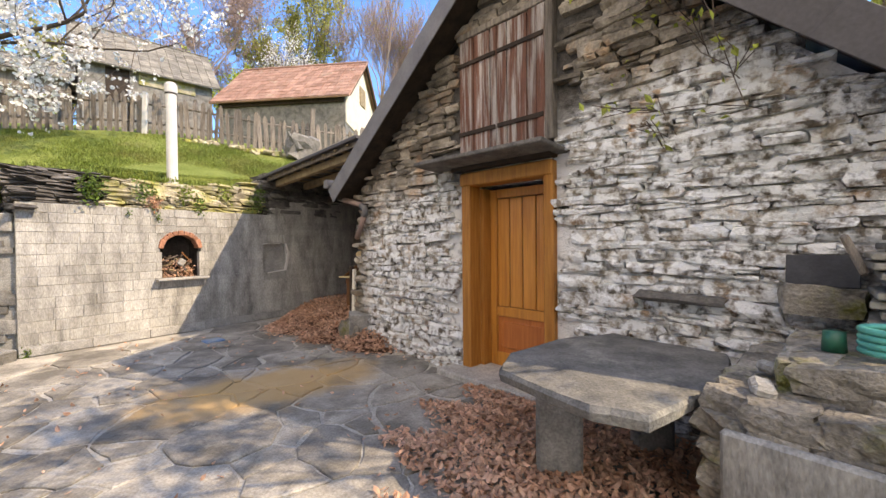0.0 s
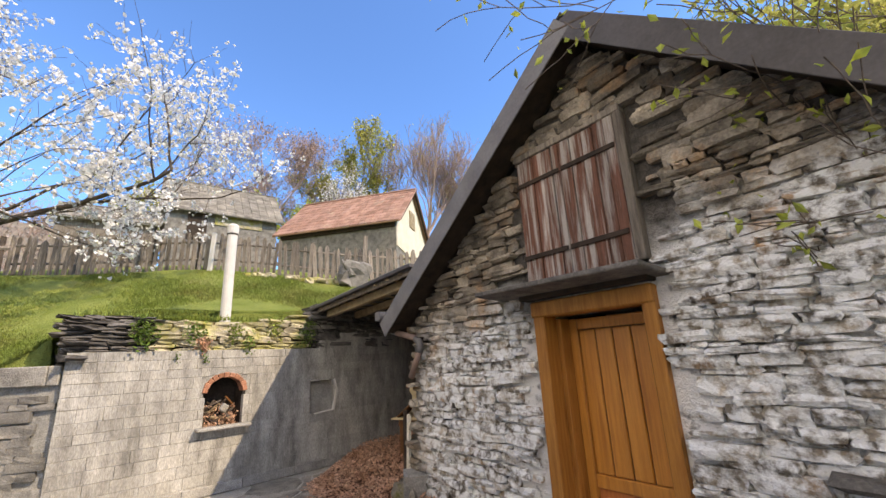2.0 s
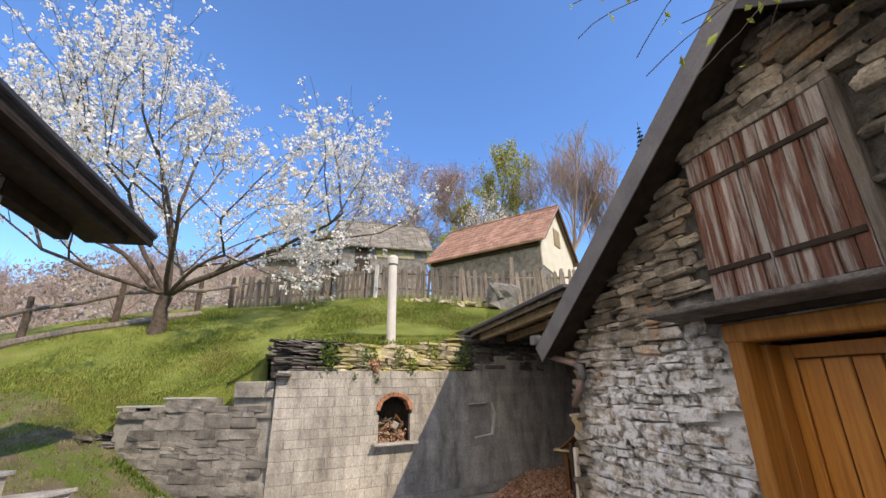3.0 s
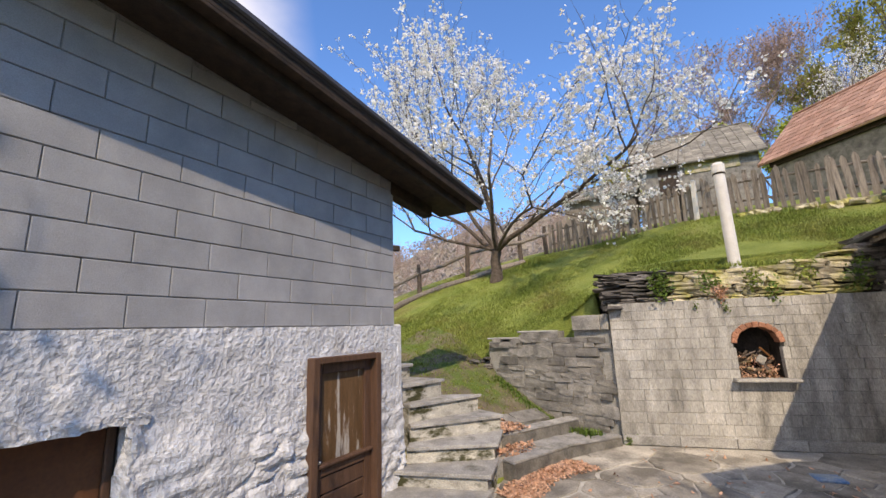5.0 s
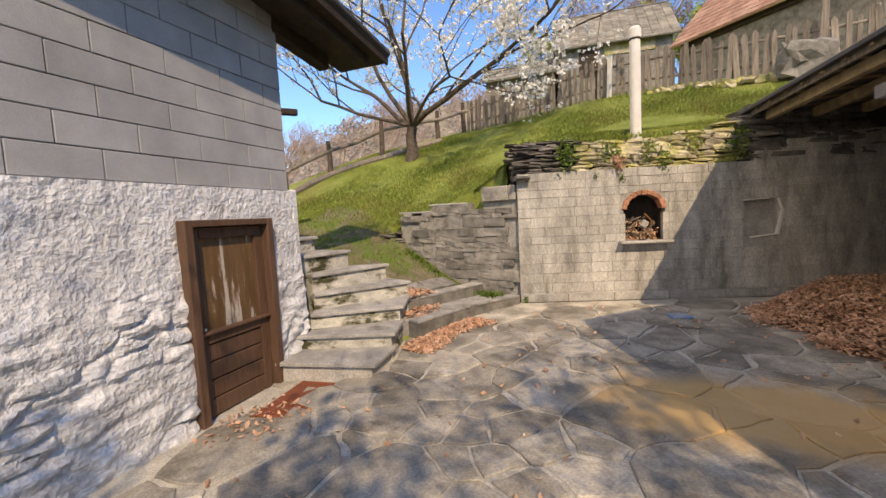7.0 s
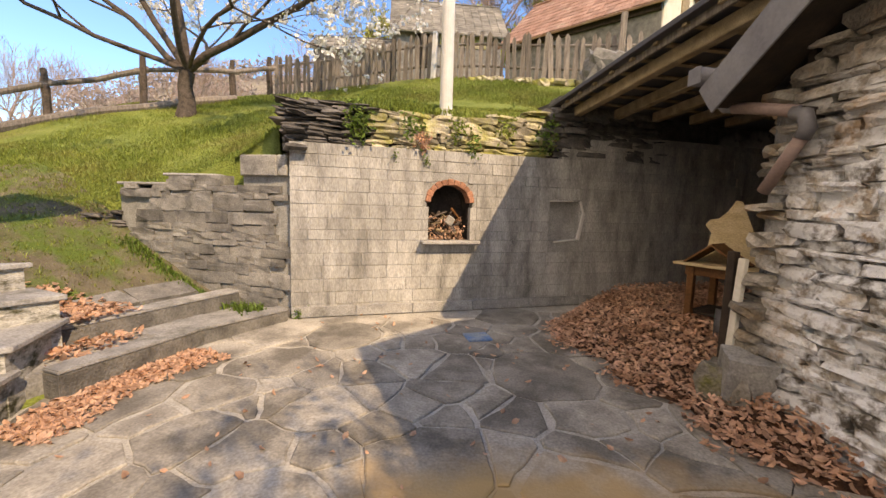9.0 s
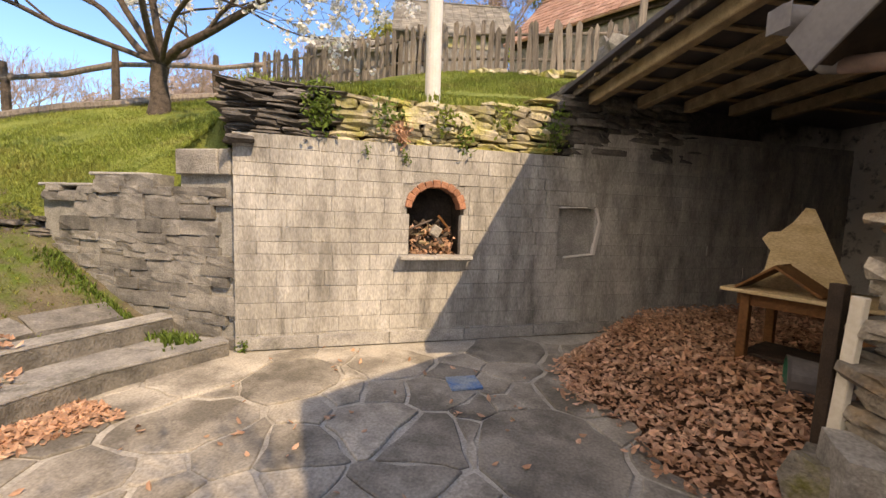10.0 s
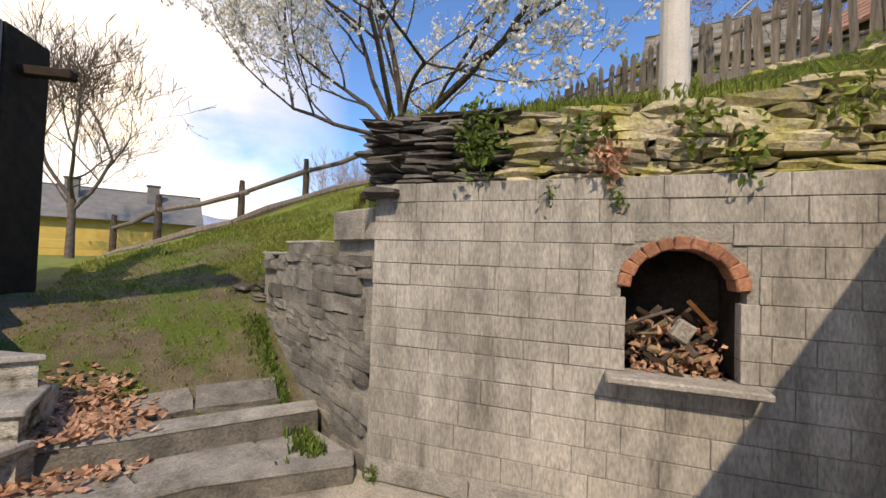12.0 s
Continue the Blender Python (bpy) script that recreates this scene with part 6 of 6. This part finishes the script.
def limbs_mesh(name, limbs, mat, parent, label="", least=0.004):
    verts, faces = [], []
    for pts, radii in limbs:
        sides = 8 if radii[0] > 0.05 else 5 if radii[0] > 0.015 else 3
        base = len(verts)
        for i, p in enumerate(pts):
            d = (pts[min(i + 1, len(pts) - 1)] - pts[max(i - 1, 0)]).normalized()
            a = d.cross(Vector((0.31, 0.95, 0.02))).normalized()
            b = d.cross(a)
            r = max(radii[i], least)
            for k in range(sides):
                t = 2 * math.pi * k / sides
                verts.append(p + r * (math.cos(t) * a + math.sin(t) * b))
        for i in range(len(pts) - 1):
            for k in range(sides):
                faces.append((base + i * sides + k, base + i * sides + (k + 1) % sides, base + (i + 1) * sides + (k + 1) % sides, base + (i + 1) * sides + k))
    return mesh_object(name, verts, faces, mat, parent, label, smooth=True)


def petals(name, places, size, mat, parent, rr, label="", five=False):
    """Many small bent leaves or petals, each a pair of triangles or a little cup."""
    verts, faces = [], []
    for p in places:
        n = Vector((rr.uniform(-1, 1), rr.uniform(-1, 1), rr.uniform(-0.6, 1))).normalized()
        a = n.orthogonal().normalized()
        a.rotate(Matrix.Rotation(rr.uniform(0, 6.28), 3, n))
        b = n.cross(a)
        s = size * rr.uniform(0.6, 1.3)
        k = len(verts)
        if five:
            verts.append(p)
            for i in range(5):
                t = 2 * math.pi * i / 5
                verts.append(p + s * (math.cos(t) * a + math.sin(t) * b) + n * s * 0.35)
            faces += [(k, k + 1 + i, k + 1 + (i + 1) % 5) for i in range(5)]
        else:
            verts += [p - a * s, p + b * s * 0.5 + n * s * 0.2, p + a * s, p - b * s * 0.5 + n * s * 0.2]
            faces += [(k, k + 1, k + 2), (k, k + 2, k + 3)]
    return tagged(mesh_object(name, verts, faces, mat, parent, label), kind="stuff")


def cherry():
    t = thing("cherry_tree", "old cherry tree in full white blossom on the meadow", "tree")
    rr = random.Random(15)
    base = Vector((-9.55, 10.2, bank_z(-9.55, 10.2) - 0.15))
    trunk = [base, base + Vector((0.05, 0.02, 0.40)), base + Vector((0.02, 0, 0.80)), base + Vector((0.12, 0, 1.12))]
    limbs = [(trunk, [0.25, 0.19, 0.165, 0.17])]
    tips = []
    fork = trunk[-1]
    for d, ln, r in ((Vector((1.25, 0.25, 0.62)), 2.9, 0.12), (Vector((0.15, 0.1, 1.3)), 2.6, 0.11), (Vector((-1.1, -0.2, 0.7)), 2.7, 0.10), (Vector((0.5, -1.0, 0.9)), 2.5, 0.09), (Vector((-0.4, 0.9, 0.9)), 2.3, 0.08), (Vector((-0.7, -0.9, 0.5)), 2.5, 0.08), (Vector((0.9, -0.5, 0.35)), 2.3, 0.07), (Vector((-0.85, -0.35, 1.15)), 3.1, 0.10)):
        grow(fork, d, ln * 1.13, r * 0.78, 4, rr, limbs, tips, 0.85, 0.10, (3, 4), 0.18, (0.62, 0.84), 3)
    limbs_mesh("trunk", limbs[:1], M_BARK, t)
    limbs_mesh("limb", limbs[1:], M_BARK, t)
    spots = []
    for p, d, depth in tips:
        if rr.random() < 0.64:
            c = p + Vector((rr.gauss(0, 0.07), rr.gauss(0, 0.07), rr.gauss(0, 0.07)))
            for _ in range(rr.randint(3, 8)):
                spots.append(c + Vector((rr.gauss(0, 0.055), rr.gauss(0, 0.055), rr.gauss(0, 0.05))))
    petals("crown", spots, 0.042, M_BLOSSOM, t, rr, "clusters of white cherry blossom", True)
    petals("young_leaf", rr.sample(spots, min(2500, len(spots))), 0.03, M_SPRING, t, rr)


def far_tree(name, label, base, height, mat, leaf_mat, leaves, leaf_size, seed, spread=0.6, lift=0.35, kids=(2, 4), depth=4, trunk_mat=None, width=1.0):
    t = thing(name, label, "tree")
    rr = random.Random(seed)
    base = Vector((base[0], base[1], bank_z(base[0], base[1]) - 0.3 if len(base) < 3 else base[2]))
    limbs, tips = [], []
    top = base + Vector((0, 0, height * 0.30))
    limbs.append(([base, (base + top) / 2, top], [height * 0.02, height * 0.016, height * 0.013]))
    for i in range(4):
        a = i * 1.57 + rr.uniform(-0.4, 0.4)
        grow(top - Vector((0, 0, height * 0.05 * (i % 3))), Vector((math.cos(a) * spread * width, math.sin(a) * spread * width, 1)), height * 0.27, height * 0.009, depth, rr, limbs, tips, spread * width, lift, kids, 0.14, (0.66, 0.84))
    limbs_mesh("trunk", limbs[:1], trunk_mat or mat, t)
    limbs_mesh("branch", limbs[1:], mat, t, least=height * 0.0011)
    if leaves:
        spots = []
        while len(spots) < leaves:
            p, d, depth2 = rr.choice(tips)
            spots.append(p + Vector((rr.gauss(0, 1), rr.gauss(0, 1), rr.gauss(0, 1))) * height * 0.014)
        petals("crown", spots, leaf_size, leaf_mat, t, rr)
    return t


def conifer(base, height, seed):
    t = thing("spruce", "dark green spruce behind the barn", "tree")
    rr = random.Random(seed)
    b = Vector((*base, bank_z(*base) - 0.3))
    bm = bmesh.new()
    tube(bm, [b, b + Vector((0, 0, height))], [height * 0.016, 0.02], 7)
    part("trunk", bm, M_BARK, t)
    verts, faces = [], []
    for i in range(34):
        f = i / 34
        z = height * (0.12 + 0.87 * f)
        n = 9
        for k in range(n):
            a = k * 6.28 / n + i * 0.7 + rr.uniform(-0.2, 0.2)
            ln = height * 0.17 * (1.02 - f) * rr.uniform(0.75, 1.15)
            d = Vector((math.cos(a), math.sin(a), -0.28))
            side = Vector((-math.sin(a), math.cos(a), 0))
            for s in range(4):
                p = b + Vector((0, 0, z)) + d * ln * (s + 0.6) / 4
                w = ln * 0.24 * (1.15 - s / 4)
                q = len(verts)
                verts += [p - side * w + Vector((0, 0, -0.1)), p + d * ln * 0.2, p + side * w + Vector((0, 0, -0.1)), p - d * ln * 0.22 + Vector((0, 0, 0.06))]
                faces += [(q, q + 1, q + 3), (q + 1, q + 2, q + 3)]
    tagged(mesh_object("needles", verts, faces, M_CONIFER, t), kind="stuff")


def far_wood():
    """Bare crowns over the whole far slope."""
    rr = random.Random(81)
    spots = []
    for _ in range(900):
        deg, f = rr.uniform(19, 73), rr.random()
        r, a = 95 + 64 * f, radians(deg)
        foot = Vector((-r * math.sin(a), r * math.cos(a), 1 + wood_height(deg) * smooth01(0, 1, f)))
        tall = rr.uniform(3.5, 6.5) * min(1.0, 0.25 + wood_height(deg) / 15)
        for _ in range(26):
            spots.append(foot + Vector((rr.gauss(0, tall * 0.24), rr.gauss(0, tall * 0.24), tall * rr.uniform(0.2, 1.0))))
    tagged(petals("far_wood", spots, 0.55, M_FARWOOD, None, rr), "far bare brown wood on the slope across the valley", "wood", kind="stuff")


def trees():
    cherry()
    far_wood()
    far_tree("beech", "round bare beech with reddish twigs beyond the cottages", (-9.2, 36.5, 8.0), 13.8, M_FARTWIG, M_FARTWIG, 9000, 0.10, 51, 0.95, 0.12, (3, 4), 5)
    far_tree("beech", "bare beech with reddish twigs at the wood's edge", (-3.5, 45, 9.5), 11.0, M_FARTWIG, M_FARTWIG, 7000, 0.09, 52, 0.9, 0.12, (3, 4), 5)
    far_tree("birch", "slender birch with yellow-green young leaves", (-1.7, 37.5, 8.5), 13.5, M_TWIG, M_YELLOWLEAF, 9000, 0.14, 53, 0.55, 0.25, (2, 4), 4, M_POST)
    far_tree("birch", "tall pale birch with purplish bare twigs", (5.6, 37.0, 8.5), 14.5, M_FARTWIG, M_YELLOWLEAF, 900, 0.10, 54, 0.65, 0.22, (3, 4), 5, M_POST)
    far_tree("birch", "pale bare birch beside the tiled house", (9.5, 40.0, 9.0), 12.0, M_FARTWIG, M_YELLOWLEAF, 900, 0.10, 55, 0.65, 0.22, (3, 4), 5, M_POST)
    far_tree("wild_cherry", "small wild cherry in white blossom behind the roofs", (-1.9, 31.5, 7.5), 8.5, M_TWIG, M_BLOSSOM, 2600, 0.08, 56, 0.6, 0.2)
    far_tree("shrub", "fresh green leafing shrub above the slate roof", (-6.2, 31.5, 7.5), 6.5, M_TWIG, M_SPRING, 5000, 0.12, 57, 0.9, 0.1)
    far_tree("shrub", "yellow-green leafing shrub behind the cherry tree", (-14.5, 30, 6.0), 8.0, M_TWIG, M_YELLOWLEAF, 4200, 0.13, 58, 0.9, 0.1)
    far_tree("bare_tree", "bare grey tree at the edge of the valley", (-25.5, 2.4), 10.5, M_TWIG, None, 0, 0, 59, 0.85, 0.1, (3, 4), 5)
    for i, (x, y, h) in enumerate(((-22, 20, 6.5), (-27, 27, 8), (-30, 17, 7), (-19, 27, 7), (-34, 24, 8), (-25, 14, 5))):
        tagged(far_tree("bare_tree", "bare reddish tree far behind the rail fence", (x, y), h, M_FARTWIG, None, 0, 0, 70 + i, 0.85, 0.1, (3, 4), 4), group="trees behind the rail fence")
    far_tree("willow", "tall yellow-green leafing tree behind the barn", (15.0, 7.0, 0.0), 13.0, M_TWIG, M_YELLOWLEAF, 9000, 0.12, 63, 0.8, 0.15)
    conifer((12.8, 36), 17, 64)
    conifer((15.5, 39), 17, 65)


def court_tree():
    """The tree beside the courtyard whose budding branches hang over the barn."""
    t = thing("plum_tree", "budding tree with thin bare branches and few fresh leaves", "tree")
    rr = random.Random(35)
    base = Vector((4.4, 0.2, -0.2))
    limbs, tips = [], []
    trunk = [base, base + Vector((-0.1, 0.1, 1.2)), base + Vector((-0.25, 0.2, 2.3)), base + Vector((-0.45, 0.45, 3.2))]
    limbs.append((trunk, [0.19, 0.15, 0.13, 0.12]))
    for d, ln, r in ((Vector((-0.95, 0.85, 0.75)), 1.7, 0.024), (Vector((-0.75, 0.9, 0.45)), 1.4, 0.022), (Vector((0.2, 0.2, 1.1)), 1.8, 0.06), (Vector((0.7, -0.6, 0.7)), 1.7, 0.06), (Vector((-0.9, 0.3, 1.0)), 1.7, 0.024), (Vector((-0.45, 0.95, -0.1)), 1.4, 0.02), (Vector((-0.6, 1.0, 0.1)), 1.4, 0.02)):
        grow(trunk[-1] - Vector((0, 0, rr.uniform(0, 0.7))), d, ln, r, 4, rr, limbs, tips, 0.62, 0.02, (3, 4), 0.24, (0.6, 0.82))
    limbs_mesh("trunk", limbs[:1], M_BARK, t)
    limbs_mesh("branch", limbs[1:], M_TWIG, t)
    spots = [p + Vector((rr.gauss(0, 0.04), rr.gauss(0, 0.04), rr.gauss(0, 0.04))) for p, d, k in tips if rr.random() < 0.42]
    petals("young_leaf", spots, 0.04, M_SPRING, t, rr, "fresh yellow-green leaves")
    # unseen taller trees on the sunny side, added to dapple the courtyard
    far_tree("shade_tree", "unseen tall budding tree added on the sunny side to dapple the courtyard", (5.6, -4.8, -0.2), 9.8, M_TWIG, M_SPRING, 700, 0.09, 66, 0.75, 0.15, (2, 3), 4)
    far_tree("shade_tree", "unseen tall budding tree added beside the ledge to shade table and paving", (8.0, -2.0, -0.2), 10.5, M_TWIG, M_SPRING, 4500, 0.10, 67, 0.75, 0.15, (2, 3), 5)


# ---------- leaves, grass, herbs ----------
def leaf_litter():
    rr = random.Random(27)
    def bed(name, label, inside, height, n, box, size=0.028, floor_z=court_z):
        verts, faces = [], []
        count = 0
        while count < n:
            x, y = rr.uniform(box[0], box[1]), rr.uniform(box[2], box[3])
            d = inside(x, y)
            if d <= 0 or rr.random() > min(1.0, d * 2.4):
                continue
            count += 1
            z = height(x, y) * min(1, d * 1.1) * rr.random() ** 0.4 + floor_z(x, y) + 0.012
            a = rr.uniform(0, 6.28)
            t1, t2 = rr.gauss(0, 0.45), rr.gauss(0, 0.45)
            m = pose(x, y, z, math.degrees(t1), math.degrees(t2), math.degrees(a))
            s = size * rr.uniform(0.6, 1.35)
            c = s * rr.uniform(0.1, 0.5)
            k = len(verts)
            verts += [m @ Vector(v) for v in ((-s, 0, c), (-0.3 * s, 0.55 * s, 0.1 * c), (0.5 * s, 0.45 * s, 0.2 * c), (s, 0, c), (0.5 * s, -0.45 * s, 0.2 * c), (-0.3 * s, -0.55 * s, 0.1 * c))]
            faces += [(k, k + 1, k + 2, k + 3), (k, k + 3, k + 4, k + 5)]
        ob = tagged(mesh_object(name, verts, faces, M_LEAF), label, "leaves", kind="stuff")
        return ob
    inv = BARN.inverted()
    def heap(x, y):
        b = inv @ Vector((x, y, 0))
        w = WALL.inverted() @ Vector((x, y, 0))
        if w.y > -0.15 or (b.y > -0.02 and b.x > 0.0):
            return 0
        # tongue from the shelter out into the yard
        left = w.x - 2.72 - 1.2 * smooth01(-1.15, -0.25, w.y) + 0.08 * math.sin(w.y * 7)
        front = b.y + 1.12 + 0.07 * math.sin(b.x * 6)
        right = 1.30 - b.x + 0.35 * b.y + 0.06 * math.sin(b.y * 9)
        return min(left, front, right) * 1.6
    bed("leaf_heap", "deep drift of dead brown beech leaves by the barn corner", heap, lambda x, y: 0.10 + 0.22 * smooth01(-1.0, 0.6, (inv @ Vector((x, y, 0))).y), 26000, (-1.6, 3.5, 4.6, 10.5))
    bed("leaf_drift", "dead leaves drifted under the stone table", lambda x, y: min(1.6 - (Vector((x, y)) - Vector((1.95, 2.35))).length + 0.2 * math.sin(x * 9 + y * 5), -0.05 - (inv @ Vector((x, y, 0))).y), lambda x, y: 0.09, 9000, (0.3, 3.6, 0.9, 4.0))
    bed("leaf_drift", "strip of dead leaves against the kerb", lambda x, y: (0.30 - abs(x + 3.86 + 0.08 * math.sin(y * 4))) * 1.5 if 4.3 < y < 5.75 else 0, lambda x, y: 0.05, 2000, (-4.2, -3.4, 4.3, 5.8))
    bed("leaf_scatter", "few dead leaves scattered on the door mat", lambda x, y: 0.5 - (Vector((x, y)) - Vector((-3.85, 2.5))).length, lambda x, y: 0.02, 120, (-4.3, -3.2, 1.9, 3.1), 0.026)
    bed("leaf_scatter", "single dead leaves scattered over the paving", lambda x, y: 0.06, lambda x, y: 0.01, 260, (-3.4, 1.2, 1.0, 7.5), 0.026)
    bed("leaf_drift", "dead leaves in the corner below the steps", lambda x, y: 0.75 - (Vector((x, y)) - Vector((-4.95, 5.05))).length, lambda x, y: 0.09, 1300, (-5.9, -4.1, 4.3, 5.9), 0.034, lambda x, y: 0.13 if x > -4.6 else max(0.32, ramp_z(x) + 0.03))
    # packed bed under the heaps
    verts, faces, n = [], [], 60
    xs, ys = np.linspace(-1.6, 4.5, n), np.linspace(4.6, 11.5, n)
    for y in ys:
        for x in xs:
            d = heap(x, y)
            verts.append((x, y, court_z(x, y) + (0.08 + 0.18 * smooth01(-1.0, 0.6, (inv @ Vector((x, y, 0))).y)) * smooth01(0, 0.9, d) - 0.03))
    faces = [(j * n + i, j * n + i + 1, (j + 1) * n + i + 1, (j + 1) * n + i) for j in range(n - 1) for i in range(n - 1) if max(verts[j * n + i][2], verts[(j + 1) * n + i + 1][2]) > -0.02]
    tagged(mesh_object("leaf_mould", verts, faces, M_MOULD, smooth=True), "dark packed leaf mould under the dead leaves", "leaves", kind="stuff")


def blades(name, label, places, size, mat, seed, category="grass", droop=0.5):
    rr = random.Random(seed)
    verts, faces = [], []
    for p, s in places:
        for _ in range(3):
            a = rr.uniform(0, 6.28)
            d = Vector((math.cos(a), math.sin(a), 0))
            side = Vector((-d.y, d.x, 0))
            h, w = size * s * rr.uniform(0.6, 1.3), size * s * 0.09
            k = len(verts)
            verts += [p - side * w, p + side * w, p + d * h * droop * 0.4 + side * w * 0.7 + Vector((0, 0, h * 0.7)), p + d * h * droop * 0.4 - side * w * 0.7 + Vector((0, 0, h * 0.7)), p + d * h * droop + Vector((0, 0, h))]
            faces += [(k, k + 1, k + 2, k + 3), (k + 3, k + 2, k + 4)]
    return tagged(mesh_object(name, verts, faces, mat), label, category, kind="stuff")


def meadow_grass():
    rr = random.Random(42)
    places = []
    while len(places) < 62000:
        u, v = rr.uniform(-9, 7), 0.45 + rr.random() ** 1.5 * 7.5
        p = WALL @ Vector((u, v, 0))
        if p.x < -6.4 and p.y < 6.2 or p.y > 12.6 or p.x < -13:
            continue
        if u < 0 and p.x > -6.4 and p.y < 7.15 + 0.085 * (p.x + 3.9):
            continue
        b = BARN.inverted() @ p
        if b.x > -2.2 and b.y > 0 and u > 3.6:
            continue
        k = 0.6 + 0.9 * noise.noise((p.x * 0.6, p.y * 0.6, 4))
        if k < 0.15:
            continue
        places.append((Vector((p.x, p.y, bank_z(p.x, p.y) - 0.015)), max(0.35, k)))
    blades("meadow_grass", "short green spring grass on the bank", places, 0.085, M_BLADE, 43)
    places = []
    while len(places) < 6500:
        x, y = rr.uniform(-9.5, -4.85), rr.uniform(4.6, 6.75)
        if x > -5.6 and rr.random() < 0.6 or y < 5.4 and x > -5.9:
            continue
        places.append((Vector((x, y, ground_z(x, y) - 0.01)), rr.uniform(0.5, 1.1)))
    blades("ramp_grass", "thin worn grass on the ramp beside the low wall", places, 0.07, M_BLADE, 44)
    # herbs at the wall foot, tufts hanging from the dry wall
    places = []
    for i in range(620):
        f = rr.random()
        x = -4.0 - 2.2 * f
        y = 6.72 - 0.06 * f - abs(rr.gauss(0, 0.10))
        places.append((Vector((x, y, max(0.1, ground_z(x, y)) + 0.02)), rr.uniform(0.6, 1.4)))
    blades("wall_foot_weeds", "green weeds along the foot of the low wall", places, 0.07, M_HERB, 45, "weeds")
    for u, z, n, r, mat, label in ((0.80, 2.40, 260, 0.11, M_HERB, "bushy green fern tuft hanging from the dry-stone wall"), (1.45, 2.42, 85, 0.12, M_HERB, "green weed tuft in the dry-stone wall"), (2.05, 2.45, 75, 0.10, M_BLADE, "grass tuft in the dry-stone wall"),
                             (2.75, 2.50, 85, 0.11, M_BLADE, "grass tuft in the dry-stone wall"), (3.35, 2.42, 130, 0.12, M_HERB, "dark ivy clump at the wall's end"), (1.6, 2.24, 100, 0.07, M_LEAF, "withered reddish tuft below the weeds"), (2.3, 2.25, 55, 0.09, M_HERB, "small green weed in a wall joint"),
                             (1.25, 2.02, 34, 0.035, M_HERB, "tiny weed growing from a wall joint"), (1.66, 1.98, 40, 0.035, M_HERB, "tiny weed growing from a wall joint"), (0.08, 0.04, 70, 0.05, M_HERB, "small weed at the wall's foot")):
        spots = [wall_at(u + rr.gauss(0, r * 0.7), -0.03 - abs(rr.gauss(0, r * 0.5)), z + rr.gauss(0, r)) for _ in range(n)]
        ob = petals("wall_weed", spots, 0.032 if r > 0.05 else 0.018, mat, None, rr, label)
        tagged(ob, label, "weed", kind="stuff")
    places = [(wall_at(rr.uniform(0, 3.6), rr.uniform(0.05, 0.35), 2.62 + 0.02 * rr.random()), rr.uniform(0.5, 1.4)) for _ in range(900)]
    blades("wall_top_grass", "grass and moss on top of the dry-stone wall", places, 0.06, M_BLADE, 46)


def ramp_earth():
    xs, ys = np.arange(-9.4, -4.93, 0.12), np.arange(4.3, 6.86, 0.12)
    n = len(xs)
    vs = [(x, y, ground_z(x, y) + 0.03 + 0.025 * noise.noise((x * 4, y * 4, 9)) - 0.12 * smooth01(8.2, 9.4, -x)) for y in ys for x in xs]
    fs = [(j * n + i, j * n + i + 1, (j + 1) * n + i + 1, (j + 1) * n + i) for j in range(len(ys) - 1) for i in range(n - 1)]
    tagged(mesh_object("ramp_earth", vs, fs, M_DIRT, smooth=True), "trodden earth and moss on the ramp beside the low wall", "earth", kind="stuff")


def ramp_slabs():
    p = thing("ramp_paving", "flat worn stones half sunk in the earth behind the upper ledge", "paving", kind="structure")
    rr = random.Random(29)
    for x, y, w, d, turn in ((-5.14, 6.28, 0.66, 0.34, 84), (-5.13, 5.62, 0.62, 0.32, 97)):
        share("stone", rr.choice(LOWS), pose(x, y, ramp_z(x) + 0.012, 18, rr.uniform(-2, 2), turn) @ Matrix.Diagonal((w, d, 0.07, 1)), p)


M_TABLE = material("weathered_slab", (0.10, 0.098, 0.09), (0.22, 0.21, 0.19), 4, 0.9, 0.5, 60, third=(0.30, 0.29, 0.25), third_scale=2.5, third_at=(0.55, 0.7), coords="World", bump_dist=0.015)
M_MOULD = material("leaf_mould", (0.06, 0.03, 0.018), (0.16, 0.075, 0.04), 14, 0.95, 0.8, 60, coords="World", bump_dist=0.03)
for build in (barn_door, barn_shutter, downpipe, stone_table, pillar, side_stack, shelter_things, niche_fill, post, blue_tile, picket_fence, rail_fence, boulders, far_houses, trees, court_tree, leaf_litter, meadow_grass, ramp_earth, ramp_slabs):
    build()

# ---------- pieces of walls and paving, last ----------
house_blocks()
flagstones()
dry_wall()
low_wall()
rubble(BARN, barn_inside, B_W, -0.05, 4.8, ROCKS, barn, 300, M_STONE_J, 61, (0.035, 0.115), (0.13, 0.46), 0.055, 0.26, warp=0.02,
       keep=lambda u, z: abs(u - 2.6) * 0.8 + abs(z - 1.6))
for u, z, w, h in ((4.62, 1.06, 0.62, 0.075), (4.05, 0.60, 0.40, 0.11)):
    share("stone", DARKS[1], BARN @ pose(u, 0.04, z, 0, 1, 0) @ Matrix.Diagonal((w, 0.30, h, 1)), barn)
# corner return towards the shelter
rubble(axes(BARN @ Vector((0.10, 1.7, 0)), BARN.to_3x3() @ Vector((0, -1, 0))), lambda u, z, w, h: u < 1.65 and z < 2.3, 1.7, -0.05, 2.35, ROCKS, barn, 0, M_NATURAL_J, 62, (0.035, 0.10), (0.13, 0.42), 0.05, 0.22)
